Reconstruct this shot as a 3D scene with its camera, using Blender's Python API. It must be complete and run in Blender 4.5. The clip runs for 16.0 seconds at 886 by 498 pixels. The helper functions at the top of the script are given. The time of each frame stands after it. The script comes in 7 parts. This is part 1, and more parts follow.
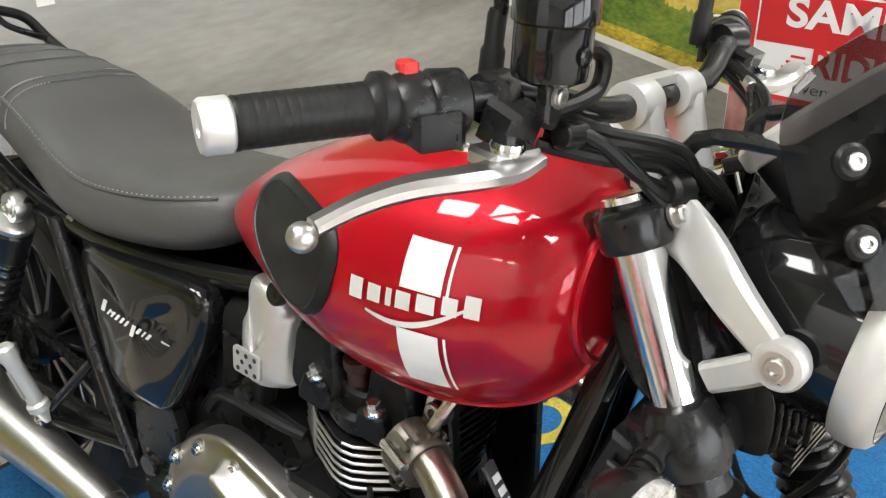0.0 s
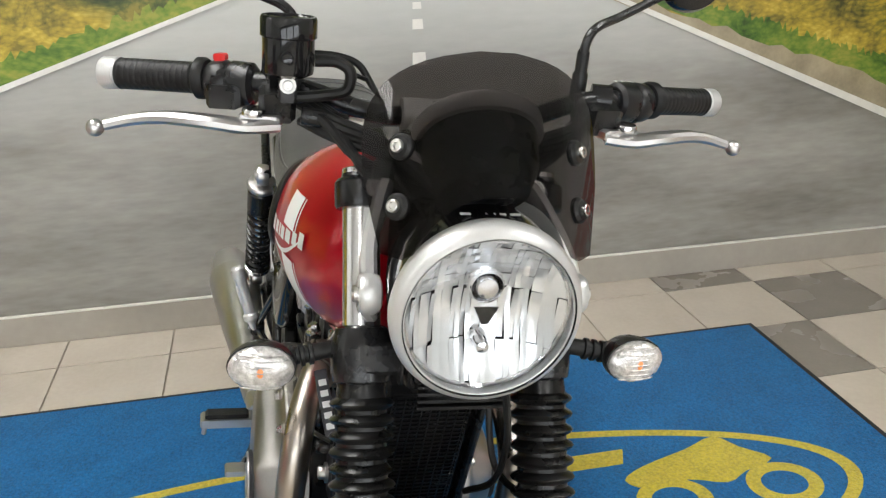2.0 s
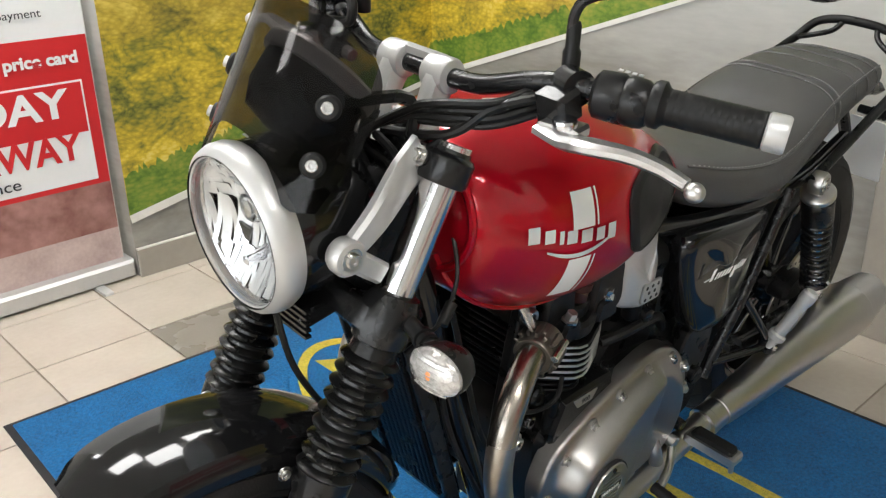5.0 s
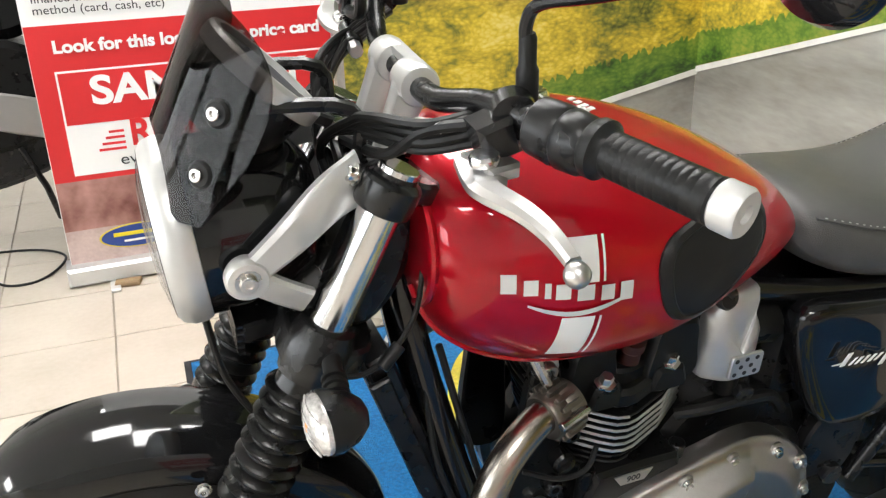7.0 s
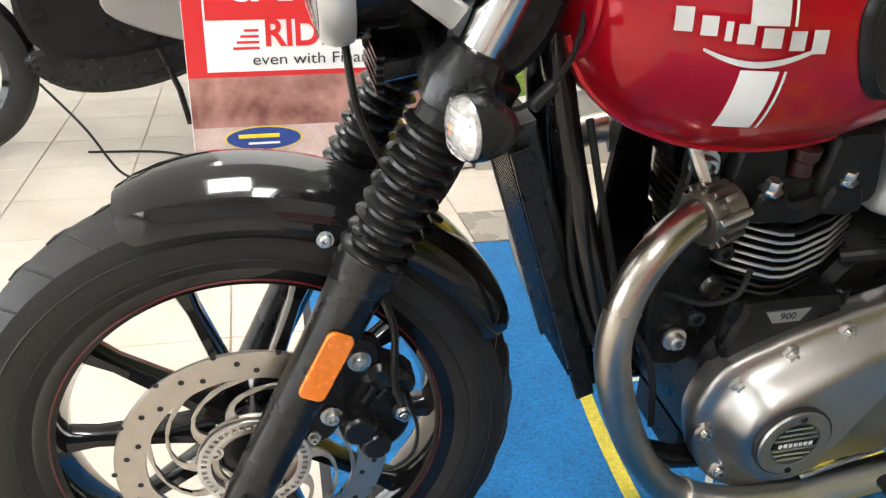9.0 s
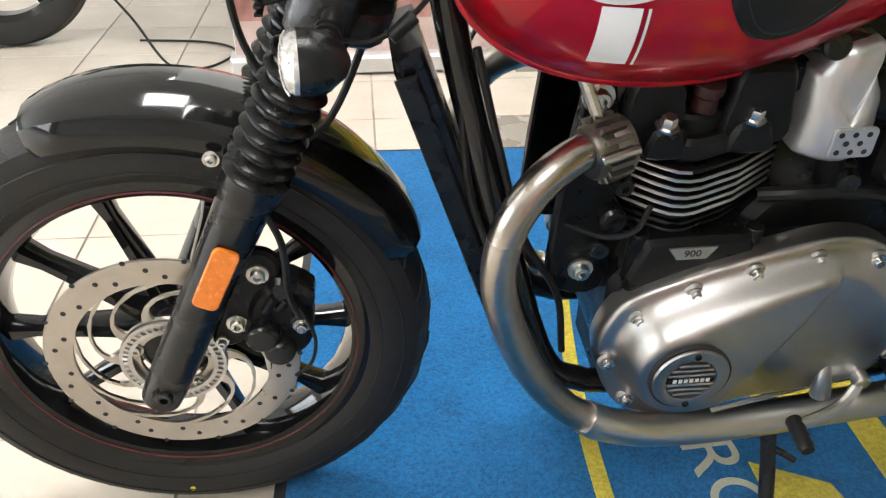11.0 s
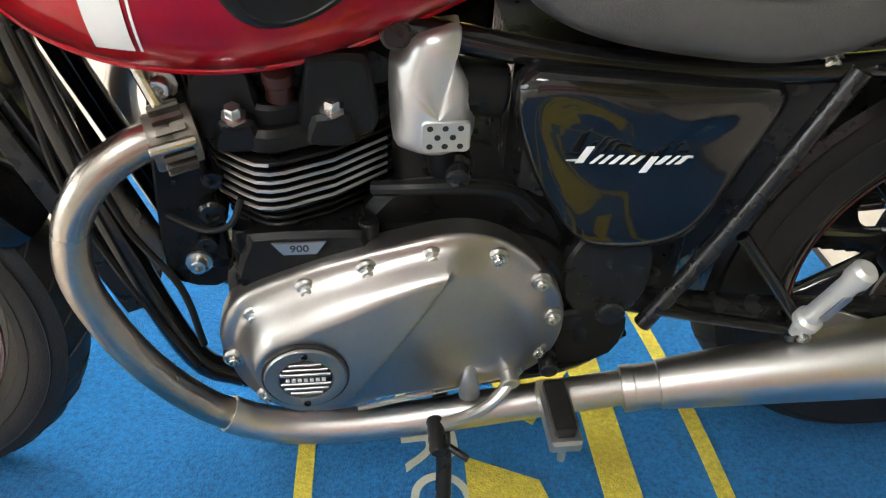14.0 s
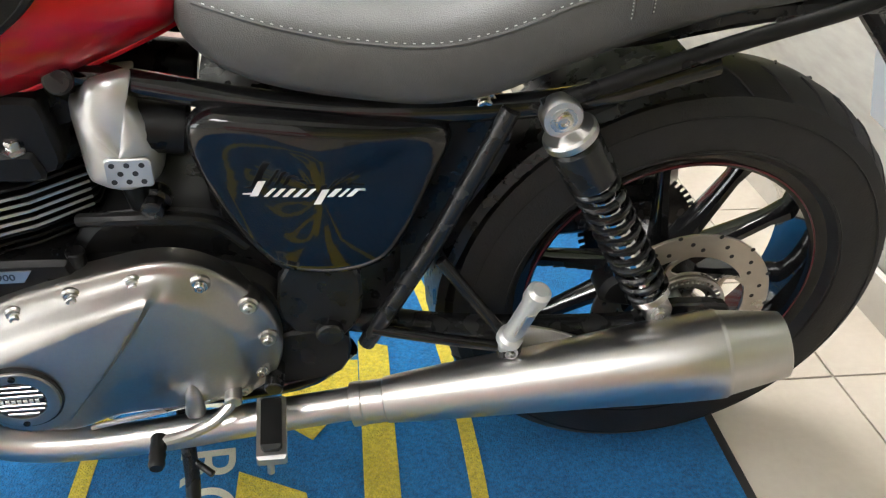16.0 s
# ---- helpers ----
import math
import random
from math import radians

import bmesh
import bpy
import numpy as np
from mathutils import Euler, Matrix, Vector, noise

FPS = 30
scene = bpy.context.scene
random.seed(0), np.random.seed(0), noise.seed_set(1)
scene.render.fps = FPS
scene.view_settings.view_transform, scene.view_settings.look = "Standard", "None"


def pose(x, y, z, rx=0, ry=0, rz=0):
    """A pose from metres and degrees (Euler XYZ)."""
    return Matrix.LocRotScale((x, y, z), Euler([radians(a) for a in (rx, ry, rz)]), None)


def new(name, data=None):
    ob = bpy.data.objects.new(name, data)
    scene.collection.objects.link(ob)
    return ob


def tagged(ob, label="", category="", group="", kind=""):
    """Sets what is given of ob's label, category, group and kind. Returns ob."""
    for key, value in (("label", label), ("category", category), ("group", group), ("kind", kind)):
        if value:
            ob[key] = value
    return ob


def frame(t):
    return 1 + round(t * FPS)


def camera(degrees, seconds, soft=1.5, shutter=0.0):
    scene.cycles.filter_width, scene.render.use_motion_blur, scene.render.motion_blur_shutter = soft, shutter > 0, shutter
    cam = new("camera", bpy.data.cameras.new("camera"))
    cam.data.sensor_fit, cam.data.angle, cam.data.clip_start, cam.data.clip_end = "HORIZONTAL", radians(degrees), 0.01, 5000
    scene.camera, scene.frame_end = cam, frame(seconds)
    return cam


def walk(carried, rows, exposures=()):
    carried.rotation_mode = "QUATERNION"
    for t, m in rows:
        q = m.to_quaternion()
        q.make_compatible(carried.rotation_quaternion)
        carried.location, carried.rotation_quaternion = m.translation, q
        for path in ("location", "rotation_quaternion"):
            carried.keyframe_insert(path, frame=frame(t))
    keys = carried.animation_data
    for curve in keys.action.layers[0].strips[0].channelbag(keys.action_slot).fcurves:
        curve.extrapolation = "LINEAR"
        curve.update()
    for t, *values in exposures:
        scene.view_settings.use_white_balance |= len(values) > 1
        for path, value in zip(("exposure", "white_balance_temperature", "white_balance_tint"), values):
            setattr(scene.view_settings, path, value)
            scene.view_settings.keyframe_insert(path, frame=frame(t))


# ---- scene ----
cam = camera(53.84, 16.0, soft=1.3)
# seconds, place in metres, turn in degrees
PATH = [
    (0.0, 1.4019, -0.5255, 1.2565, 61.227, 1.443, 39.607),
    (0.5, 1.5800, -0.4744, 1.2545, 62.879, 2.138, 50.435),
    (1.0, 1.7893, -0.3951, 1.2670, 66.398, 2.443, 62.332),
    (1.5, 1.9799, -0.2648, 1.2618, 68.376, 2.414, 69.699),
    (2.0, 2.0311, -0.0872, 1.2162, 69.294, 2.202, 76.402),
    (2.5, 2.0863, 0.0832, 1.2114, 70.277, 2.187, 86.947),
    (3.0, 2.1220, 0.2469, 1.2249, 70.929, 2.008, 98.366),
    (3.5, 2.0421, 0.4417, 1.2010, 71.702, 1.583, 108.887),
    (4.0, 1.9596, 0.6262, 1.1899, 71.019, 1.452, 118.624),
    (4.2, 1.9283, 0.6881, 1.1902, 70.176, 1.348, 122.139),
    (6.3, 1.4344, 0.9386, 1.1783, 66.793, 1.167, 152.384),
    (6.5, 1.4008, 0.9367, 1.1804, 66.851, 1.214, 154.314),
    (7.0, 1.3642, 0.9419, 1.1817, 66.661, 1.303, 157.693),
    (7.5, 1.3503, 0.9390, 1.1636, 66.296, 1.181, 158.932),
    (8.0, 1.3579, 0.9242, 1.0683, 66.423, 0.531, 160.023),
    (8.3, 1.3660, 0.9157, 1.0134, 65.593, -0.295, 161.272),
    (8.5, 1.4000, 0.9099, 0.9580, 67.032, -0.414, 160.592),
    (8.7, 1.4129, 0.9250, 0.9266, 67.224, -0.573, 162.680),
    (10.8, 1.2384, 0.9930, 0.9602, 60.177, -1.062, 172.353),
    (11.0, 1.1989, 0.9903, 0.9689, 59.559, -0.533, 172.958),
    (11.5, 1.1257, 0.9783, 0.9773, 58.857, 0.875, 174.410),
    (12.0, 1.0719, 0.9543, 0.9708, 58.547, -0.438, 172.221),
    (12.5, 1.0063, 0.9546, 0.9717, 58.191, -1.034, 171.739),
    (13.0, 0.9607, 0.9562, 0.9721, 57.676, -0.262, 173.378),
    (13.5, 0.8728, 0.9777, 0.9758, 57.397, -0.959, 173.123),
    (14.0, 0.7731, 0.9930, 0.9772, 57.606, -1.589, 173.090),
    (14.5, 0.6847, 1.0135, 0.9931, 57.512, -2.307, 173.095),
    (15.0, 0.5919, 1.0526, 1.0025, 58.040, -2.554, 173.263),
    (15.5, 0.5208, 1.0761, 1.0143, 58.463, -2.752, 173.063),
    (16.0, 0.4809, 1.0888, 1.0351, 58.725, -2.223, 170.859),
]
walk(cam, [(t, pose(*row)) for t, *row in PATH],
     exposures=[(0.0, -0.15), (0.5, -0.11), (1.0, -0.10), (1.5, -0.44), (2.0, -0.57), (3.5, -0.67), (4.2, -0.68), (6.3, -0.12), (8.0, -0.15), (8.7, 0.10), (11.0, 0.04), (12.0, 0.20), (13.5, 0.40), (14.5, 0.27), (16.0, 0.28)])

# ---- light: white ceiling panels of a showroom ----
world = bpy.data.worlds.new("world")
scene.world = world
world.use_nodes = True
world.node_tree.nodes["Background"].inputs[0].default_value = (0.9, 0.95, 1.0, 1)
world.node_tree.nodes["Background"].inputs[1].default_value = 0.05
PANEL_LIGHT = 31.0
DAYLIGHT = 7.0


# ---- materials ----
def link(tree, a, b):
    tree.links.new(a, b)


def material(name, base, rough=0.5, metal=0.0, var=0.12, scale=12.0, bump=0.0, bscale=300.0, coat=0.0,
             rvar=0.08, stretch=(1, 1, 1), second=None, fine=90.0, spec=0.5, per_object=0.0, sheen=0.0, in_world=False, relief=0.002):
    m = bpy.data.materials.new(name)
    m.use_nodes = True
    t = m.node_tree
    p = t.nodes["Principled BSDF"]
    co = t.nodes.new("ShaderNodeTexCoord")
    mp = t.nodes.new("ShaderNodeMapping")
    mp.inputs["Scale"].default_value = stretch
    if in_world:
        link(t, t.nodes.new("ShaderNodeNewGeometry").outputs["Position"], mp.inputs["Vector"])
    else:
        link(t, co.outputs["Object"], mp.inputs["Vector"])
    big = t.nodes.new("ShaderNodeTexNoise")
    big.inputs["Scale"].default_value, big.inputs["Detail"].default_value = scale, 4
    small = t.nodes.new("ShaderNodeTexNoise")
    small.inputs["Scale"].default_value, small.inputs["Detail"].default_value = fine, 3
    for n in (big, small):
        link(t, mp.outputs[0], n.inputs["Vector"])
    add = t.nodes.new("ShaderNodeMath")
    add.operation = "MULTIPLY_ADD"
    add.inputs[1].default_value = 0.35
    link(t, small.outputs["Fac"], add.inputs[0])
    link(t, big.outputs["Fac"], add.inputs[2])
    ramp = t.nodes.new("ShaderNodeValToRGB")
    a, b = ramp.color_ramp.elements
    a.position, b.position = 0.42, 0.98
    lo = [c * (1 - var) for c in base]
    hi = list(second) if second else [min(1.0, c * (1 + var)) for c in base]
    a.color, b.color = (*lo, 1), (*hi, 1)
    link(t, add.outputs[0], ramp.inputs[0])
    out = ramp.outputs[0]
    if per_object:
        info = t.nodes.new("ShaderNodeObjectInfo")
        hsv = t.nodes.new("ShaderNodeHueSaturation")
        rng = t.nodes.new("ShaderNodeMapRange")
        rng.inputs["To Min"].default_value, rng.inputs["To Max"].default_value = 1 - per_object, 1 + per_object
        link(t, info.outputs["Random"], rng.inputs["Value"])
        link(t, rng.outputs[0], hsv.inputs["Value"])
        link(t, out, hsv.inputs["Color"])
        out = hsv.outputs[0]
    link(t, out, p.inputs["Base Color"])
    rr = t.nodes.new("ShaderNodeMapRange")
    rr.inputs["From Min"].default_value, rr.inputs["From Max"].default_value = 0.3, 0.7
    rr.inputs["To Min"].default_value = max(0.0, rough - rvar)
    rr.inputs["To Max"].default_value = min(1.0, rough + rvar)
    link(t, big.outputs["Fac"], rr.inputs["Value"])
    link(t, rr.outputs[0], p.inputs["Roughness"])
    p.inputs["Metallic"].default_value = metal
    p.inputs["Specular IOR Level"].default_value = spec
    p.inputs["Coat Weight"].default_value, p.inputs["Coat Roughness"].default_value = coat, 0.03
    p.inputs["Sheen Weight"].default_value = sheen
    if bump:
        nb = t.nodes.new("ShaderNodeTexNoise")
        nb.inputs["Scale"].default_value, nb.inputs["Detail"].default_value = bscale, 3
        link(t, mp.outputs[0], nb.inputs["Vector"])
        bm_ = t.nodes.new("ShaderNodeBump")
        bm_.inputs["Strength"].default_value, bm_.inputs["Distance"].default_value = bump, relief
        link(t, nb.outputs["Fac"], bm_.inputs["Height"])
        link(t, bm_.outputs[0], p.inputs["Normal"])
    return m


def glass(name, tint, rough=0.0):
    m = bpy.data.materials.new(name)
    m.use_nodes = True
    p = m.node_tree.nodes["Principled BSDF"]
    t = m.node_tree
    t.nodes.remove(p)
    clear, gloss = t.nodes.new("ShaderNodeBsdfTransparent"), t.nodes.new("ShaderNodeBsdfGlossy")
    mix, fr = t.nodes.new("ShaderNodeMixShader"), t.nodes.new("ShaderNodeLayerWeight")
    pw, ad = t.nodes.new("ShaderNodeMath"), t.nodes.new("ShaderNodeMath")
    clear.inputs["Color"].default_value = (*tint, 1)
    gloss.inputs["Roughness"].default_value = rough
    fr.inputs["Blend"].default_value = 0.5
    pw.operation, ad.operation = "POWER", "MULTIPLY_ADD"
    pw.inputs[1].default_value = 5.0
    ad.inputs[1].default_value, ad.inputs[2].default_value = 0.8, 0.014
    link(t, fr.outputs["Facing"], pw.inputs[0])
    link(t, pw.outputs[0], ad.inputs[0])
    link(t, ad.outputs[0], mix.inputs[0])
    link(t, clear.outputs[0], mix.inputs[1])
    link(t, gloss.outputs[0], mix.inputs[2])
    link(t, mix.outputs[0], t.nodes["Material Output"].inputs["Surface"])
    return m


def emitter(name, colour, strength):
    m = bpy.data.materials.new(name)
    m.use_nodes = True
    p = m.node_tree.nodes["Principled BSDF"]
    p.inputs["Base Color"].default_value = (0.8, 0.8, 0.8, 1)
    p.inputs["Emission Color"].default_value = (*colour, 1)
    p.inputs["Emission Strength"].default_value = strength
    return m


CANDY_RED = material("candy_red_paint", (0.44, 0.0022, 0.013), 0.34, 0.35, var=0.06, scale=6, coat=0.9, rvar=0.03, fine=900, spec=0.10)
GLOSS_BLACK = material("gloss_black_paint", (0.0075, 0.0075, 0.008), 0.12, 0, var=0.2, coat=0.6, rvar=0.02, spec=0.15)
SATIN_BLACK = material("satin_black_metal", (0.011, 0.011, 0.0115), 0.24, 0, var=0.25, scale=25, bump=0.05, bscale=700, spec=0.40)
MATT_BLACK = material("matt_black_casting", (0.0072, 0.0072, 0.0074), 0.32, 0, var=0.3, scale=30, bump=0.2, bscale=900, spec=0.20)
BLACK_PLASTIC = material("black_plastic", (0.010, 0.010, 0.0105), 0.30, 0, var=0.25, scale=40, bump=0.08, bscale=1100, spec=0.35)
RUBBER = material("black_rubber", (0.011, 0.011, 0.011), 0.40, 0, var=0.25, scale=30, bump=0.12, bscale=700, spec=0.25)
GAITER = material("gaiter_rubber", (0.007, 0.007, 0.007), 0.28, 0, var=0.25, scale=30, bump=0.06, bscale=500, spec=0.35)
TYRE = material("tyre_rubber", (0.017, 0.016, 0.0155), 0.56, 0, var=0.35, scale=14, bump=0.3, bscale=350, spec=0.35)
LEATHER = material("seat_vinyl", (0.070, 0.069, 0.068), 0.43, 0, var=0.2, scale=9, bump=0.35, bscale=750)
CHROME = material("chrome", (0.72, 0.72, 0.73), 0.10, 1, var=0.05, rvar=0.04)
POLISHED = material("polished_fork_tube", (0.74, 0.74, 0.75), 0.16, 1, var=0.05, rvar=0.05)
ALUMINIUM = material("brushed_aluminium", (0.56, 0.55, 0.54), 0.33, 1, var=0.05, scale=6, rvar=0.03)
CAST_COVER = material("satin_cast_alloy", (0.37, 0.357, 0.340), 0.35, 1, var=0.10, scale=14, rvar=0.04, fine=240)
SHIELD = material("satin_shield_alloy", (0.52, 0.52, 0.515), 0.36, 0.7, var=0.06, scale=16, rvar=0.05)
SILVER_PAINT = material("silver_paint", (0.60, 0.60, 0.59), 0.34, 0.45, var=0.06, scale=10, rvar=0.05, bump=0.05, bscale=1200)
STAINLESS = material("brushed_stainless", (0.58, 0.565, 0.55), 0.33, 1, var=0.05, scale=5, rvar=0.03)
HEADER_STEEL = material("heat_tinted_steel", (0.38, 0.345, 0.31), 0.30, 1, var=0.08, scale=6, second=(0.52, 0.46, 0.39), rvar=0.05)
CLAMP_STEEL = material("dull_clamp_steel", (0.15, 0.135, 0.115), 0.40, 0.85, var=0.2, scale=20, rvar=0.08, bump=0.1, bscale=600)
PLUG_CAP = material("dark_red_plug_cap", (0.035, 0.008, 0.006), 0.45, 0, var=0.2)
DISC_STEEL = material("brake_disc_steel", (0.50, 0.46, 0.41), 0.34, 1, var=0.12, scale=18, rvar=0.08, bump=0.06, bscale=800)
BOLT = material("zinc_bolt", (0.60, 0.59, 0.57), 0.28, 1, var=0.1)
WHITE_DECAL = material("white_decal", (0.84, 0.84, 0.83), 0.35, 0, var=0.03, coat=0.5)
SILVER_DECAL = material("silver_badge", (0.68, 0.68, 0.67), 0.38, 0.15, var=0.04)
DARK_DECAL = material("dark_pinstripe", (0.10, 0.004, 0.008), 0.35, 0, var=0.05, coat=0.5)
RED_PLASTIC = material("red_switch_plastic", (0.62, 0.02, 0.02), 0.38, 0, var=0.05)
AMBER = material("amber_reflector", (0.86, 0.22, 0.01), 0.22, 0, var=0.12, scale=120, coat=0.6, bump=0.3, bscale=500)
AMBER_BULB = material("amber_bulb", (0.80, 0.28, 0.10), 0.25, 0, var=0.1)
SMOKE = glass("smoked_acrylic", (0.41, 0.395, 0.39), 0.0)
CLEAR = glass("clear_lens", (0.97, 0.975, 0.98), 0.01)
RIM_METAL = material("satin_headlight_rim", (0.62, 0.62, 0.61), 0.36, 0.45, var=0.05, scale=12, rvar=0.05)
MIRROR = material("mirror_chrome", (0.93, 0.94, 0.95), 0.24, 0.72, var=0.02, rvar=0.02)
RADIATOR = material("radiator_core", (0.012, 0.012, 0.012), 0.5, 0.3, var=0.3, scale=60, bump=0.6, bscale=420)
MIRROR_GLASS = material("mirror_glass", (0.9, 0.9, 0.9), 0.02, 1, var=0.01, rvar=0.01)

FLOOR_TILE = material("ceramic_tile", (0.55, 0.485, 0.405), 0.20, 0, var=0.06, scale=4, second=(0.62, 0.56, 0.48), fine=60, rvar=0.06, bump=0.05, bscale=60, per_object=0.04, in_world=True)
DARK_TILE = material("dark_ceramic_tile", (0.26, 0.235, 0.205), 0.25, 0, var=0.12, scale=5, rvar=0.08, bump=0.05, bscale=60, per_object=0.06, in_world=True)
GROUT = material("grout", (0.36, 0.31, 0.25), 0.85, 0, var=0.2, scale=8, bump=0.2, bscale=300)
CARPET_BLUE = material("blue_carpet", (0.010, 0.150, 0.385), 0.95, 0, var=0.42, scale=150, bump=1.0, relief=0.006, bscale=330, fine=9, spec=0.1, sheen=0.10)
CARPET_YELLOW = material("yellow_carpet", (0.62, 0.50, 0.045), 0.95, 0, var=0.30, scale=150, bump=1.0, relief=0.006, bscale=330, fine=14, spec=0.1, sheen=0.2)
CARPET_CREAM = material("cream_carpet", (0.52, 0.52, 0.42), 0.95, 0, var=0.15, scale=9, bump=1.0, bscale=520, fine=260, spec=0.1)
MAT_EDGE = material("mat_rubber_edge", (0.018, 0.018, 0.020), 0.7, 0, var=0.2, bump=0.2)
WALL_PAINT = material("plain_wall_paint", (0.62, 0.61, 0.58), 0.8, 0, var=0.06, scale=3, bump=0.1, bscale=150)
CEILING_WHITE = material("ceiling_white", (0.78, 0.78, 0.77), 0.85, 0, var=0.04, scale=4, bump=0.1, bscale=200)
MURAL_ROAD = material("mural_printed_asphalt", (0.245, 0.225, 0.195), 0.42, 0, var=0.34, scale=2.4, second=(0.40, 0.385, 0.35), fine=24, rvar=0.06, bump=0.03, bscale=200, stretch=(1, 0.5, 2.2))
_t = MURAL_ROAD.node_tree
_p = _t.nodes["Principled BSDF"]
_src = _p.inputs["Base Color"].links[0].from_socket
_co, _sep, _rng, _mx = (_t.nodes.new(k) for k in ("ShaderNodeTexCoord", "ShaderNodeSeparateXYZ", "ShaderNodeMapRange", "ShaderNodeMix"))
_mx.data_type = "RGBA"
_rng.interpolation_type = "SMOOTHSTEP"
_rng.inputs["From Min"].default_value, _rng.inputs["From Max"].default_value = 0.55, 1.15
_rng.inputs["To Max"].default_value = 0.85
link(_t, _co.outputs["Object"], _sep.inputs[0])
link(_t, _sep.outputs[2], _rng.inputs["Value"])
link(_t, _rng.outputs[0], _mx.inputs[0])
link(_t, _src, _mx.inputs[6])
_mx.inputs[7].default_value = (0.60, 0.61, 0.58, 1)
link(_t, _mx.outputs[2], _p.inputs["Base Color"])
MURAL_SKIRT = material("mural_skirting", (0.36, 0.33, 0.285), 0.5, 0, var=0.12, scale=4, fine=40, rvar=0.08, bump=0.04, bscale=150)
MURAL_LINE = material("mural_printed_white_line", (0.74, 0.72, 0.67), 0.5, 0, var=0.08, scale=20)
MURAL_VERGE = material("mural_printed_verge", (0.36, 0.30, 0.20), 0.5, 0, var=0.25, scale=12)


def foliage(name, colours, scale, woods=None):
    """Printed foliage: blades and clumps in several colours."""
    m = bpy.data.materials.new(name)
    m.use_nodes = True
    t = m.node_tree
    p = t.nodes["Principled BSDF"]
    co = t.nodes.new("ShaderNodeTexCoord")
    mp = t.nodes.new("ShaderNodeMapping")
    mp.inputs["Scale"].default_value = (0.75, 0.75, 1.25)
    link(t, co.outputs["Object"], mp.inputs[0])
    n1 = t.nodes.new("ShaderNodeTexNoise")
    n1.inputs["Scale"].default_value, n1.inputs["Detail"].default_value, n1.inputs["Roughness"].default_value = scale, 9, 0.72
    n1.inputs["Distortion"].default_value = 0.6
    n2 = t.nodes.new("ShaderNodeTexNoise")
    n2.inputs["Scale"].default_value, n2.inputs["Detail"].default_value = scale * 0.28, 3
    v = t.nodes.new("ShaderNodeTexVoronoi")
    v.inputs["Scale"].default_value = scale * 7
    for n in (n1, n2, v):
        link(t, mp.outputs[0], n.inputs["Vector"])
    a = t.nodes.new("ShaderNodeMath")
    a.operation = "MULTIPLY_ADD"
    a.inputs[1].default_value = 0.75
    link(t, n2.outputs["Fac"], a.inputs[0])
    link(t, n1.outputs["Fac"], a.inputs[2])
    b = t.nodes.new("ShaderNodeMath")
    b.operation = "MULTIPLY_ADD"
    b.inputs[1].default_value = -0.18
    link(t, v.outputs["Distance"], b.inputs[0])
    link(t, a.outputs[0], b.inputs[2])
    r = t.nodes.new("ShaderNodeValToRGB")
    els = r.color_ramp.elements
    for k, c in enumerate(colours):
        pos = 0.55 + 0.45 * k / (len(colours) - 1)
        e = els[k] if k < 2 else els.new(pos)
        e.position, e.color = pos, (*c, 1)
    link(t, b.outputs[0], r.inputs[0])
    out = r.outputs[0]
    if woods:
        # russet patches, and dark bushes printed higher up
        n3 = t.nodes.new("ShaderNodeTexNoise")
        n3.inputs["Scale"].default_value, n3.inputs["Detail"].default_value = 2.4, 5
        link(t, mp.outputs[0], n3.inputs["Vector"])
        sep = t.nodes.new("ShaderNodeSeparateXYZ")
        link(t, co.outputs["Object"], sep.inputs[0])
        zz = t.nodes.new("ShaderNodeMath")
        zz.operation = "MULTIPLY_ADD"
        zz.inputs[1].default_value = 0.9
        link(t, n3.outputs["Fac"], zz.inputs[0])
        link(t, sep.outputs[2], zz.inputs[2])
        for lo, hi, cols in ((1.22, 1.36, woods[0]), (1.46, 1.58, woods[1])):
            rng = t.nodes.new("ShaderNodeMapRange")
            rng.interpolation_type = "SMOOTHSTEP"
            rng.inputs["From Min"].default_value, rng.inputs["From Max"].default_value = lo, hi
            link(t, zz.outputs[0], rng.inputs["Value"])
            r2 = t.nodes.new("ShaderNodeValToRGB")
            for k, c in enumerate(cols):
                pos = 0.55 + 0.45 * k / (len(cols) - 1)
                e = r2.color_ramp.elements[k] if k < 2 else r2.color_ramp.elements.new(pos)
                e.position, e.color = pos, (*c, 1)
            link(t, b.outputs[0], r2.inputs[0])
            mx = t.nodes.new("ShaderNodeMix")
            mx.data_type = "RGBA"
            link(t, rng.outputs[0], mx.inputs[0])
            link(t, out, mx.inputs[6])
            link(t, r2.outputs[0], mx.inputs[7])
            out = mx.outputs[2]
    link(t, out, p.inputs["Base Color"])
    p.inputs["Roughness"].default_value = 0.5
    return m


GRASS = foliage("mural_printed_meadow", [(0.06, 0.07, 0.014), (0.20, 0.19, 0.03), (0.44, 0.32, 0.028), (0.66, 0.48, 0.045), (0.74, 0.60, 0.18)], 9.0,
                [[(0.05, 0.05, 0.012), (0.23, 0.18, 0.03), (0.46, 0.33, 0.04), (0.66, 0.50, 0.10)], [(0.008, 0.014, 0.006), (0.03, 0.05, 0.015), (0.08, 0.10, 0.025), (0.24, 0.20, 0.04)]])
GREEN_GRASS = foliage("mural_printed_green_grass", [(0.02, 0.05, 0.008), (0.07, 0.15, 0.016), (0.16, 0.24, 0.03), (0.30, 0.30, 0.05)], 9.0)
BANNER_RED = material("banner_red_print", (0.60, 0.022, 0.025), 0.45, 0, var=0.05, scale=3)
